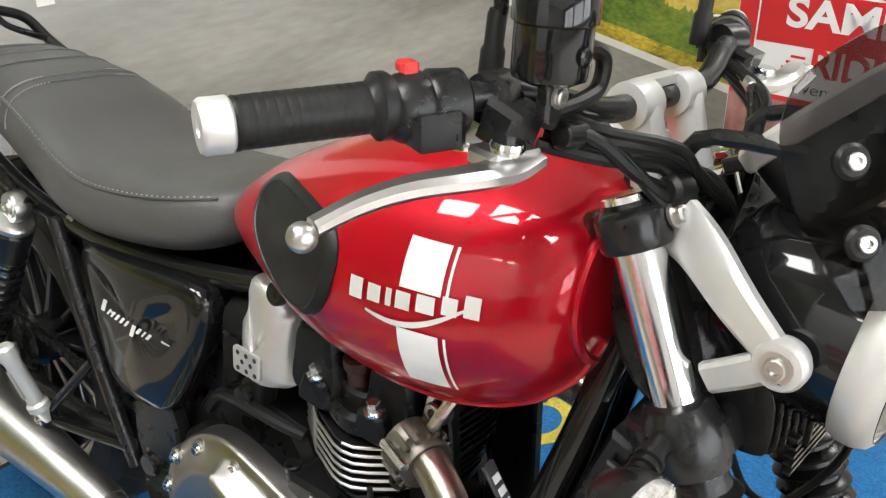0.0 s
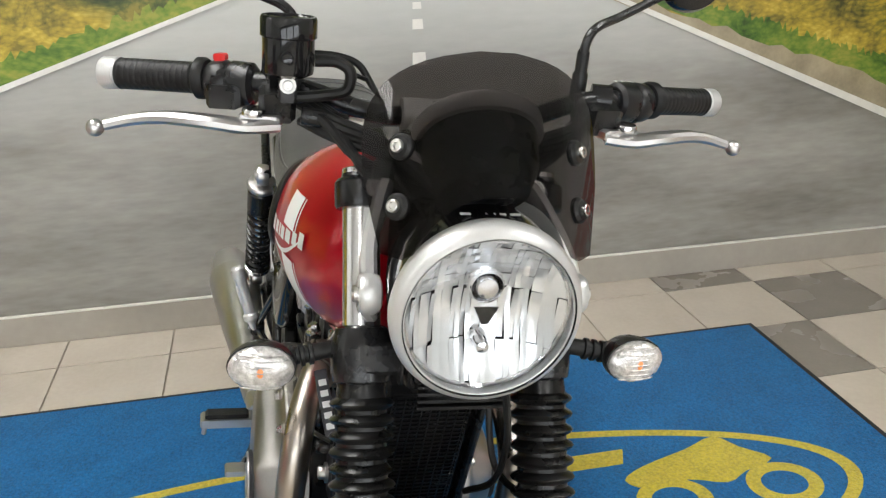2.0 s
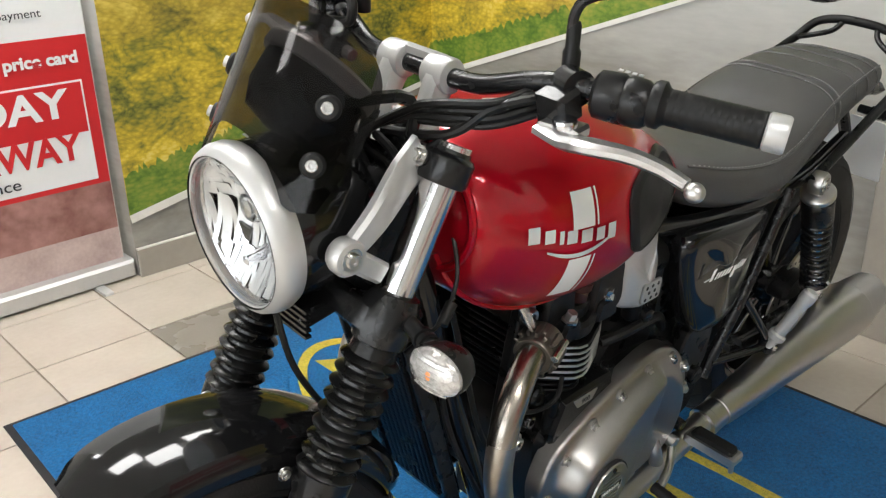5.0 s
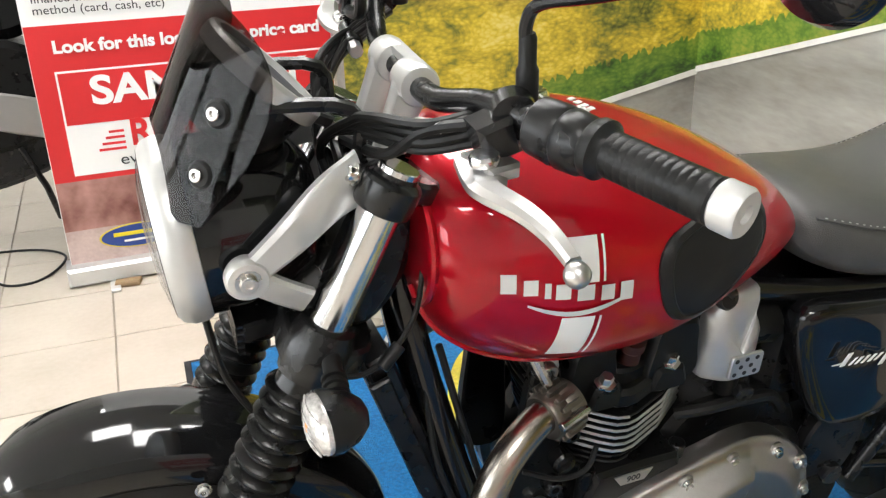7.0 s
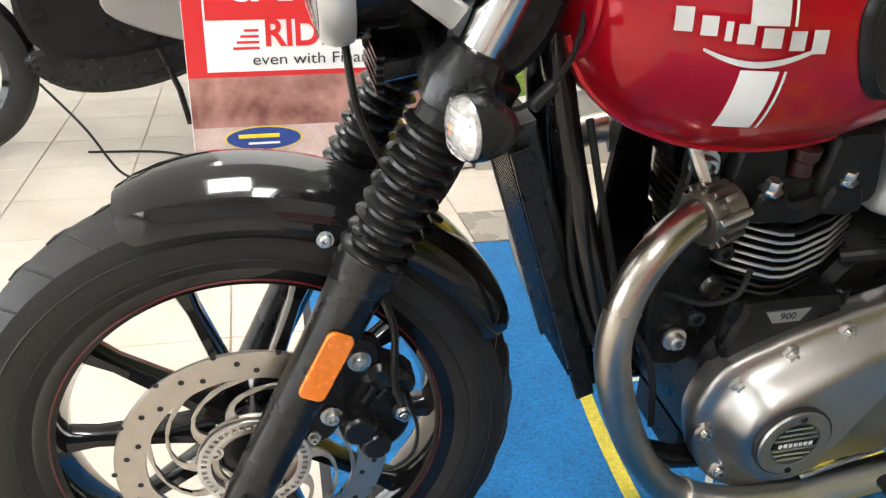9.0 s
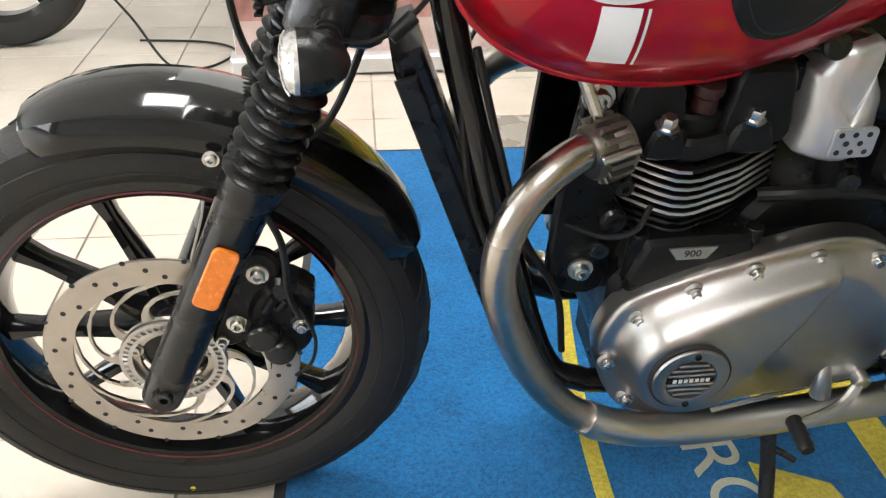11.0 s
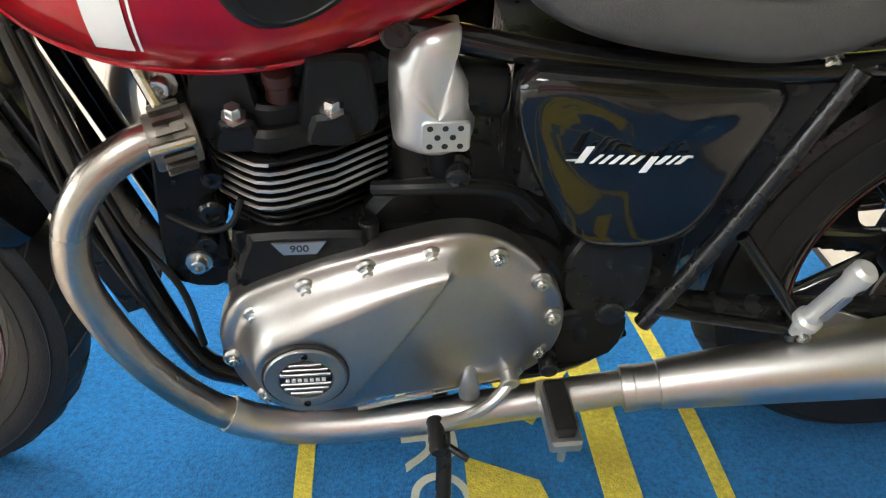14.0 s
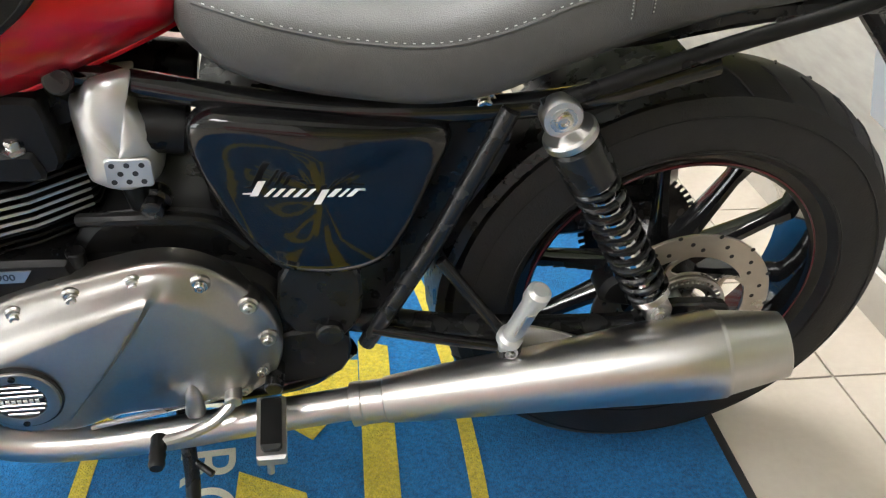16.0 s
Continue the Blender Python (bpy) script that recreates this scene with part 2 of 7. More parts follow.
BANNER_WHITE = material("banner_white_print", (0.80, 0.80, 0.79), 0.45, 0, var=0.03, scale=3)
BANNER_EARTH = material("banner_landscape_print", (0.26, 0.07, 0.05), 0.45, 0, var=0.5, scale=7, second=(0.55, 0.30, 0.26), fine=30)
BANNER_PINK = material("banner_sand_print", (0.50, 0.36, 0.33), 0.45, 0, var=0.2, scale=9, second=(0.66, 0.52, 0.48))
PRINT_DARK = material("dark_print", (0.03, 0.03, 0.035), 0.5, 0)
LOGO_BLUE = material("logo_blue", (0.015, 0.05, 0.25), 0.4, 0)
LOGO_YELLOW = material("logo_yellow", (0.72, 0.58, 0.03), 0.4, 0)
LIGHT_PANEL = emitter("light_panel", (1.0, 0.99, 0.97), PANEL_LIGHT)
DAY = emitter("daylight_outside", (0.93, 0.97, 1.0), DAYLIGHT)
CARDBOARD = material("brown_scrap", (0.30, 0.20, 0.11), 0.8, 0, var=0.2)


# ---- mesh building ----
V = Vector


class Geo:
    """Vertices and faces that grow; becomes one mesh."""

    def __init__(self):
        self.v, self.f = [], []

    def add(self, v, f):
        n = len(self.v)
        self.v += [tuple(p) for p in v]
        self.f += [tuple(i + n for i in q) for q in f]
        return self

    def join(self, other):
        return self.add(other.v, other.f)

    def moved(self, m):
        g = Geo()
        g.v = [tuple(m @ V(p)) for p in self.v]
        flip = m.to_3x3().determinant() < 0
        g.f = [q[::-1] for q in self.f] if flip else list(self.f)
        return g


def mirrored(g):
    return g.moved(Matrix.Diagonal((1, -1, 1, 1)))


def spline(pts, k=6):
    """Catmull-Rom through the points."""
    p = [V(q) for q in pts]
    p = [2 * p[0] - p[1]] + p + [2 * p[-1] - p[-2]]
    out = []
    for i in range(1, len(p) - 2):
        a, b, c, d = p[i - 1:i + 3]
        for j in range(k):
            t = j / k
            out.append(0.5 * (2 * b + (c - a) * t + (2 * a - 5 * b + 4 * c - d) * t * t + (3 * b - a - 3 * c + d) * t ** 3))
    out.append(p[-2])
    return out


def tube(pts, r, n=14, closed=False):
    pts = [V(p) for p in pts]
    m = len(pts)
    rs = r if isinstance(r, (list, tuple)) else [r] * m
    g = Geo()
    tang = []
    for i in range(m):
        a = pts[i - 1] if (i or closed) else pts[i]
        b = pts[(i + 1) % m] if (i < m - 1 or closed) else pts[i]
        tang.append((b - a).normalized())
    up = V((0, 0, 1)) if abs(tang[0].z) < 0.9 else V((1, 0, 0))
    nrm = (up - tang[0] * up.dot(tang[0])).normalized()
    verts = []
    for i in range(m):
        nrm = (nrm - tang[i] * nrm.dot(tang[i])).normalized()
        bi = tang[i].cross(nrm)
        for j in range(n):
            a = 2 * math.pi * j / n
            verts.append(pts[i] + (nrm * math.cos(a) + bi * math.sin(a)) * rs[i])
    faces = []
    for i in range(m if closed else m - 1):
        i2 = (i + 1) % m
        for j in range(n):
            j2 = (j + 1) % n
            faces.append((i * n + j, i * n + j2, i2 * n + j2, i2 * n + j))
    if not closed:
        faces.append(tuple(range(n))[::-1])
        faces.append(tuple((m - 1) * n + j for j in range(n)))
    return g.add(verts, faces)


def frame_of(d):
    d = V(d).normalized()
    up = V((0, 0, 1)) if abs(d.z) < 0.95 else V((1, 0, 0))
    u = d.cross(up).normalized()
    return d, u, u.cross(d)


def lathe(prof, o, d, n=32, closed=False):
    """A turned shape: (radius, height) pairs about the axis d from o."""
    d, u, w = frame_of(d)
    o = V(o)
    g, verts, faces = Geo(), [], []
    for r, h in prof:
        for j in range(n):
            a = 2 * math.pi * j / n
            verts.append(o + d * h + (u * math.cos(a) + w * math.sin(a)) * max(r, 1e-5))
    m = len(prof)
    for i in range(m if closed else m - 1):
        i2 = (i + 1) % m
        for j in range(n):
            j2 = (j + 1) % n
            faces.append((i * n + j, i * n + j2, i2 * n + j2, i2 * n + j))
    if not closed:
        faces.append(tuple(range(n))[::-1])
        faces.append(tuple((m - 1) * n + j for j in range(n)))
    return g.add(verts, faces)


def rod(a, b, r, n=16, c=0.15):
    """A straight round bar with softened ends."""
    a, b = V(a), V(b)
    h = (b - a).length
    e = min(r * c, h * 0.3)
    return lathe([(r - e, 0), (r, e), (r, h - e), (r - e, h)], a, b - a, n)


def slab(outline, y0, y1, chamfer=0.003, origin=(0, 0, 0), ux=(1, 0, 0), uy=(0, 0, 1), un=(0, 1, 0)):
    """A plate: an outline in the plane ux, uy, from y0 to y1 along un, with chamfered rims."""
    o, ux, uy, un = V(origin), V(ux), V(uy), V(un)
    n = len(outline)
    area = sum(outline[i][0] * outline[(i + 1) % n][1] - outline[(i + 1) % n][0] * outline[i][1] for i in range(n))
    s = 1 if area > 0 else -1
    inner = []
    for i in range(n):
        ax, ay = outline[i - 1]
        bx, by = outline[i]
        cx, cy = outline[(i + 1) % n]
        e1, e2 = V((bx - ax, by - ay)).normalized(), V((cx - bx, cy - by)).normalized()
        q = V((-(e1.y + e2.y), e1.x + e2.x))
        q = q.normalized() * chamfer * s if q.length > 1e-6 else V((0, 0))
        inner.append((bx + q.x, by + q.y))
    c = chamfer if y1 > y0 else -chamfer
    rings = [(inner, y0), (outline, y0 + c), (outline, y1 - c), (inner, y1)]
    verts = [o + ux * p[0] + uy * p[1] + un * h for ring, h in rings for p in ring]
    faces = []
    for k in range(3):
        for i in range(n):
            j = (i + 1) % n
            faces.append((k * n + i, k * n + j, (k + 1) * n + j, (k + 1) * n + i))
    faces.append(tuple(range(n))[::-1])
    faces.append(tuple(3 * n + i for i in range(n)))
    return Geo().add(verts, faces)


def box(c, size, m=None, b=0.003):
    x, y, z = (s / 2 for s in size)
    g = slab([(-x, -z), (x, -z), (x, z), (-x, z)], -y, y, min(b, x * 0.6, y * 0.6, z * 0.6))
    m = (m or Matrix.Identity(4)).to_4x4()
    return g.moved(Matrix.Translation(c) @ m)


def ball(c, r, n=20, k=12):
    rx, ry, rz = r if isinstance(r, (list, tuple)) else (r, r, r)
    prof = [(math.sin(math.pi * i / k), -math.cos(math.pi * i / k)) for i in range(k + 1)]
    g = lathe(prof, (0, 0, 0), (0, 0, 1), n)
    return g.moved(Matrix.Translation(c) @ Matrix.Diagonal((rx, ry, rz, 1)))


def loft(rings, cap=True, closed=True):
    n, g = len(rings[0]), Geo()
    verts = [p for ring in rings for p in ring]
    faces = []
    for i in range(len(rings) - 1):
        for j in range(n if closed else n - 1):
            j2 = (j + 1) % n
            faces.append((i * n + j, i * n + j2, (i + 1) * n + j2, (i + 1) * n + j))
    if cap:
        faces.append(tuple(range(n))[::-1])
        faces.append(tuple((len(rings) - 1) * n + j for j in range(n)))
    return g.add(verts, faces)


def smooth_poly(pts, k=5):
    """A closed outline rounded through its points."""
    q = [pts[-1]] + list(pts) + [pts[0], pts[1]]
    s = spline([(a, b, 0) for a, b in q], k)
    return [(p.x, p.y) for p in s[k:k + k * len(pts)]]


def rounded(w, h, r, k=4):
    """A rounded rectangle about the origin."""
    out = []
    for cx, cy, a0 in ((w / 2 - r, h / 2 - r, 0), (-w / 2 + r, h / 2 - r, 90), (-w / 2 + r, -h / 2 + r, 180), (w / 2 - r, -h / 2 + r, 270)):
        for i in range(k + 1):
            a = radians(a0 + 90 * i / k)
            out.append((cx + r * math.cos(a), cy + r * math.sin(a)))
    return out


def mesh_of(name, g, mat, sharp=35.0):
    me = bpy.data.meshes.new(name)
    me.from_pydata(g.v, [], g.f)
    bm = bmesh.new()
    bm.from_mesh(me)
    bmesh.ops.recalc_face_normals(bm, faces=bm.faces)
    lim = radians(sharp)
    for f in bm.faces:
        f.smooth = True
    for e in bm.edges:
        if len(e.link_faces) == 2 and e.calc_face_angle(0.0) > lim:
            e.smooth = False
    bm.to_mesh(me)
    bm.free()
    me.materials.append(mat)
    return me


def part(name, g, mat, parent, label="", m=None, sharp=35.0):
    """One mesh object under a thing or part."""
    ob = new(name, mesh_of(name, g.moved(m) if m else g, mat, sharp))
    ob.parent = parent
    if label:
        ob["label"] = label
    return ob


def thing(name, g, mat, label, category, group="", kind="", m=None, sharp=35.0):
    ob = new(name, mesh_of(name, g, mat, sharp))
    if m:
        ob.matrix_world = m
    return tagged(ob, label, category, group, kind)


def empty(name, label, category, m=None, group="", kind=""):
    ob = new(name)
    ob.empty_display_size = 0.1
    if m:
        ob.matrix_world = m
    return tagged(ob, label, category, group, kind)


def text_part(name, body, size, mat, parent, m, label="", width=None, depth=0.0006, bold=0.0):
    """Raised lettering in the built-in font, as a mesh."""
    cu = bpy.data.curves.new(name, "FONT")
    cu.body, cu.size, cu.extrude, cu.align_x, cu.align_y = body, size, depth, "LEFT", "BOTTOM"
    cu.offset = bold
    tmp = bpy.data.objects.new(name, cu)
    scene.collection.objects.link(tmp)
    bpy.context.view_layer.update()
    me = bpy.data.meshes.new_from_object(tmp.evaluated_get(bpy.context.evaluated_depsgraph_get()))
    bpy.data.objects.remove(tmp)
    xs = [v.co.x for v in me.vertices]
    if width and xs:
        k = width / max(1e-6, max(xs) - min(xs))
        for v in me.vertices:
            v.co.x *= k
    me.materials.clear()
    me.materials.append(mat)
    me.transform(m)
    ob = new(name, me)
    ob.parent = parent
    if label:
        ob["label"] = label
    return ob

# ---- the room: a mural niche in a showroom ----
REAR_SKEW = 0.0583


def rear_x(y):
    return -0.78 + REAR_SKEW * (y + 1.78)


def wall_slab(name, a, b, h, thick, mat, label, side=1):
    """An upright wall from a to b on the plan; it thickens to the outside."""
    a, b = V((*a, 0)), V((*b, 0))
    d = (b - a).normalized()
    nrm = V((-d.y, d.x, 0)) * side
    g = slab([(0, 0), ((b - a).length, 0), ((b - a).length, h), (0, h)], 0, thick, 0.001, a, d, (0, 0, 1), nrm)
    return thing(name, g, mat, label, "wall", kind="structure", sharp=20)


H = 2.7
RA, RB = (-0.78, -1.78), (rear_x(2.25), 2.25)
rear = wall_slab("wall_rear", RA, RB, H, 0.12, MURAL_ROAD, "rear wall papered with a printed country road mural", 1)
rightw = wall_slab("wall_right", (0.60, -1.80), (-0.78, -1.78), H, 0.10, MURAL_ROAD, "side wall papered with the printed road and meadow mural", 1)
leftw = wall_slab("wall_left", (-0.555, 2.25), (0.75, 2.28), H, 0.10, MURAL_ROAD, "side wall papered with the printed road and meadow mural", 1)


class Wall:
    """Places on a wall's face: u along it, z up, with a small standoff."""

    def __init__(self, a, b, inward):
        self.a = V((*a, 0))
        self.d = (V((*b, 0)) - self.a).normalized()
        self.n = V((*inward, 0)).normalized()
        self.n = (self.n - self.d * self.n.dot(self.d)).normalized()

    def sheet(self, outline, off, thick=0.0012):
        return slab(outline, off, off + thick, 0.0002, self.a, self.d, (0, 0, 1), self.n)


REAR = Wall((rear_x(0), 0), RB, (1, 0))       # u is about y
RIGHT = Wall((0, -1.791), (0.6, -1.80), (0, 1))  # u is x
LEFT = Wall((0, 2.263), (0.75, 2.28), (0, -1))   # u is x


def strip(p, q, w0, w1):
    """A tapering line's outline from p to q."""
    d = V((q[0] - p[0], q[1] - p[1])).normalized()
    n = V((-d.y, d.x))
    return [(p[0] + n.x * w0, p[1] + n.y * w0), (p[0] - n.x * w0, p[1] - n.y * w0), (q[0] - n.x * w1, q[1] - n.y * w1), (q[0] + n.x * w1, q[1] + n.y * w1)]


def wavy(p, q, n, amp, seed):
    rnd = random.Random(seed)
    return [(p[0] + (q[0] - p[0]) * i / n + rnd.uniform(-amp, amp) * 0.3, p[1] + (q[1] - p[1]) * i / n + rnd.uniform(-amp, amp)) for i in range(n + 1)]


# printed meadow, verge, edge lines and bushes on the three walls
VAN = (0.47, 1.22)   # where the printed road meets its horizon
part("mural_meadow", REAR.sheet([(-1.80, 0.475), (0.11, 1.085), (0.30, 1.16), (0.30, H - 0.02), (-1.80, H - 0.02)], 0.001), GRASS, rear, "printed yellow meadow")
part("mural_meadow", REAR.sheet([(2.25, 0.475), (2.25, H - 0.02), (0.66, H - 0.02), (0.66, 1.16), (1.03, 0.985)], 0.001), GRASS, rear, "printed yellow meadow")
part("mural_grass_edge", REAR.sheet([(-1.80, 0.48), (0.11, 1.09)] + wavy((0.11, 1.12), (-1.80, 0.60), 150, 0.016, 3), 0.0025), GREEN_GRASS, rear, "printed green roadside grass")
part("mural_grass_edge", REAR.sheet([(2.25, 0.53), (1.03, 1.02)] + wavy((1.03, 1.06), (2.25, 0.66), 150, 0.016, 4), 0.0025), GREEN_GRASS, rear, "printed green roadside grass")
part("mural_verge", REAR.sheet([(2.25, 0.475), (1.03, 0.985)] + wavy((1.03, 1.01), (2.25, 0.575), 24, 0.012, 5), 0.004), MURAL_VERGE, rear, "printed brown verge")
part("mural_edge_line", REAR.sheet(strip((-1.80, 0.465), (0.30, 1.15), 0.011, 0.005), 0.0055), MURAL_LINE, rear, "printed white road edge line")
part("mural_edge_line", REAR.sheet(strip((2.25, 0.46), (0.64, 1.17), 0.014, 0.005), 0.0055), MURAL_LINE, rear, "printed white road edge line")
for z0, z1, w in ((0.795, 0.835, 0.022), (0.905, 0.935, 0.017), (0.965, 0.985, 0.014), (1.02, 1.035, 0.011), (0.52, 0.62, 0.045)):
    part("mural_dash", REAR.sheet([(0.47 - w, z0), (0.47 + w, z0), (0.47 + w * 0.9, z1), (0.47 - w * 0.9, z1)], 0.002), MURAL_LINE, rear, "printed white centre dash")
part("mural_meadow", RIGHT.sheet([(-0.779, 0.47), (0.6, 0.21), (0.6, H - 0.02), (-0.779, H - 0.02)], 0.001), GRASS, rightw, "printed yellow meadow")
part("mural_grass_edge", RIGHT.sheet([(-0.779, 0.475), (0.6, 0.215)] + wavy((0.6, 0.36), (-0.779, 0.60), 150, 0.018, 7), 0.0025), GREEN_GRASS, rightw, "printed green roadside grass")
part("mural_edge_line", RIGHT.sheet(strip((-0.779, 0.465), (0.6, 0.205), 0.011, 0.014), 0.0055), MURAL_LINE, rightw, "printed white road edge line")
part("mural_meadow", LEFT.sheet([(-0.55, 0.47), (0.75, 0.20), (0.75, H - 0.02), (-0.55, H - 0.02)], 0.001), GRASS, leftw, "printed yellow meadow")
part("mural_grass_edge", LEFT.sheet([(-0.55, 0.53), (0.75, 0.26)] + wavy((0.75, 0.42), (-0.55, 0.66), 150, 0.018, 9), 0.0025), GREEN_GRASS, leftw, "printed green roadside grass")
part("mural_edge_line", LEFT.sheet(strip((-0.55, 0.465), (0.75, 0.195), 0.012, 0.015), 0.0055), MURAL_LINE, leftw, "printed white road edge line")

# papered skirting, a step that stands proud of the walls
for wall, u0, u1, ob in ((REAR, -1.78, 2.25, rear), (RIGHT, -0.77, 0.60, rightw), (LEFT, -0.55, 0.75, leftw)):
    g = slab([(u0, 0.0), (u1, 0.0), (u1, 0.098), (u0, 0.098)], 0.0065, 0.020, 0.003, wall.a, wall.d, (0, 0, 1), wall.n)
    sk = new("baseboard", mesh_of("baseboard", g, MURAL_SKIRT))
    tagged(sk, "flat skirting covered with the mural paper", "baseboard", kind="structure")
    # thin strip in an even pale colour along the skirting's top
    g = slab([(u0, 0.098), (u1, 0.098), (u1, 0.103), (u0, 0.103)], 0.0065, 0.0195, 0.001, wall.a, wall.d, (0, 0, 1), wall.n)
    part("skirting_top", g, MURAL_LINE, sk, "thin pale top edge")

# boxed-in service duct low on the rear wall
g = slab([(0.09, 0.0), (0.36, 0.0), (0.36, 0.52), (0.09, 0.52)], 0.021, 0.06, 0.004, REAR.a, REAR.d, (0, 0, 1), REAR.n)
duct = thing("service_panel", g, MURAL_SKIRT, "papered service panel on the rear wall above the skirting", "panel", kind="structure")

# showroom shell behind and beside the camera
SHELL = ((-2.6, -5.2), (7.5, -5.2), (7.5, 5.6), (-2.6, 5.6))
for nm, a, b in (("wall_south", SHELL[0], SHELL[1]), ("wall_north", SHELL[2], SHELL[3]), ("wall_west", SHELL[3], SHELL[0])):
    wall_slab(nm, a, b, 3.0, 0.15, WALL_PAINT, "plain pale painted showroom wall", -1)
# the shop front: three wide window openings with daylight outside
EX = 7.5
piers = ((-5.2, -4.4), (-1.6, -1.3), (1.5, 1.8), (4.6, 5.6))
front = thing("wall_east", box((EX + 0.075, 0.2, 0.2), (0.15, 10.8, 0.4)), WALL_PAINT, "pale painted shop front wall with wide windows", "wall", kind="structure")
part("lintel", box((EX + 0.075, 0.2, 2.8), (0.15, 10.8, 0.4)), WALL_PAINT, front)
for y0, y1 in piers:
    part("pier", box((EX + 0.075, (y0 + y1) / 2, 1.5), (0.15, y1 - y0, 2.2)), WALL_PAINT, front)
for k, (y0, y1) in enumerate(((-4.4, -1.6), (-1.3, 1.5), (1.8, 4.6))):
    wn = empty("window_%d" % (k + 1), "wide shop window with a dark frame", "window", pose(EX + 0.08, 0, 0), kind="structure")
    for yy in (y0 + 0.025, (y0 + y1) / 2, y1 - 0.025):
        part("window_frame", box((0, yy, 1.5), (0.06, 0.05, 2.2)), SATIN_BLACK, wn)
    for zz in (0.425, 2.575):
        part("window_frame", box((0, (y0 + y1) / 2, zz), (0.055, y1 - y0 - 0.1, 0.05)), SATIN_BLACK, wn)
    for a, b in ((y0 + 0.05, (y0 + y1) / 2 - 0.025), ((y0 + y1) / 2 + 0.025, y1 - 0.05)):
        part("pane", box((0, (a + b) / 2, 1.5), (0.006, b - a, 2.1), None, 0.001), CLEAR, wn)
thing("backdrop", box((EX + 0.9, 0.2, 1.5), (0.02, 13.0, 5.0)), DAY, "plain bright daylight outside the shop windows", "backdrop", kind="structure")
g = box((2.45, 0.2, 3.06), (10.4, 11.1, 0.1))
thing("ceiling", g, CEILING_WHITE, "plain white showroom ceiling", "ceiling", kind="structure")


def ceiling_light(x, y, w, d):
    e = empty("ceiling_light", "square white ceiling light panel, switched on", "ceiling light", pose(x, y, 2.99), "ceiling lights")
    g = Geo()
    for s in (-1, 1):
        g.join(box((s * (w / 2 + 0.012), 0, 0), (0.024, d + 0.048, 0.03)))
        g.join(box((0, s * (d / 2 + 0.012), 0), (w, 0.024, 0.03)))
    part("frame", g, CEILING_WHITE, e)
    part("diffuser", box((0, 0, 0.004), (w, d, 0.012)), LIGHT_PANEL, e, "glowing white diffuser")


for x, y in ((0.1, -0.95), (1.7, 2.7), (1.5, -1.25), (2.0, 2.0), (4.9, -1.1), (4.9, 1.5), (0.9, -0.75), (1.4, -3.6)):
    ceiling_light(x, y, 0.6, 0.6)

# ---- the motorcycle: built upright about its rear contact, then leaned on its side stand ----
LEAN_BIKE, STEER_TURN = -8.006, -2.236
BIKE = pose(0, 0, 0, LEAN_BIKE)
bike = empty("motorcycle", "red and black classic motorcycle leaning on its side stand", "motorcycle", BIKE)
HEAD_TOP = V((1.05, 0, 1.0))
STEER = Matrix.Translation(HEAD_TOP) @ Matrix.Rotation(radians(STEER_TURN), 4, V((-0.4242, 0, 0.9056))) @ Matrix.Translation(-HEAD_TOP)
FRONT_AXLE, REAR_AXLE = V((1.410, 0, 0.327)), V((-0.038, 0, 0.352))
FORK = V((-0.4192, 0, 0.9079))   # up the fork legs
FORK_OUT = V((0.9079, 0, 0.4192))


def bp(name, g, mat, label="", steer=False, parent=None, sharp=35.0):
    return part(name, g, mat, parent or bike, label, STEER if steer else None, sharp)


def both(name, g, mat, label="", steer=False, parent=None):
    return bp(name, g, mat, label, steer, parent), bp(name, mirrored(g), mat, label, steer, parent)


def on_fork(z, y=0.0, out=0.0):
    """A place on the fork legs' line at height z."""
    return FRONT_AXLE + FORK * ((z - FRONT_AXLE.z) / FORK.z) + FORK_OUT * out + V((0, y, 0))


def bolt(o, d, r=0.008, h=0.006, washer=True):
    """A cap-head bolt with a socket."""
    prof = ([(r * 1.5, 0), (r * 1.5, h * 0.3)] if washer else [(r, 0)]) + [(r, h * 0.3), (r, h * 0.85), (r * 0.85, h), (r * 0.5, h), (r * 0.45, h * 0.45), (0.0002, h * 0.45)]
    return lathe(prof, o, d, 12)


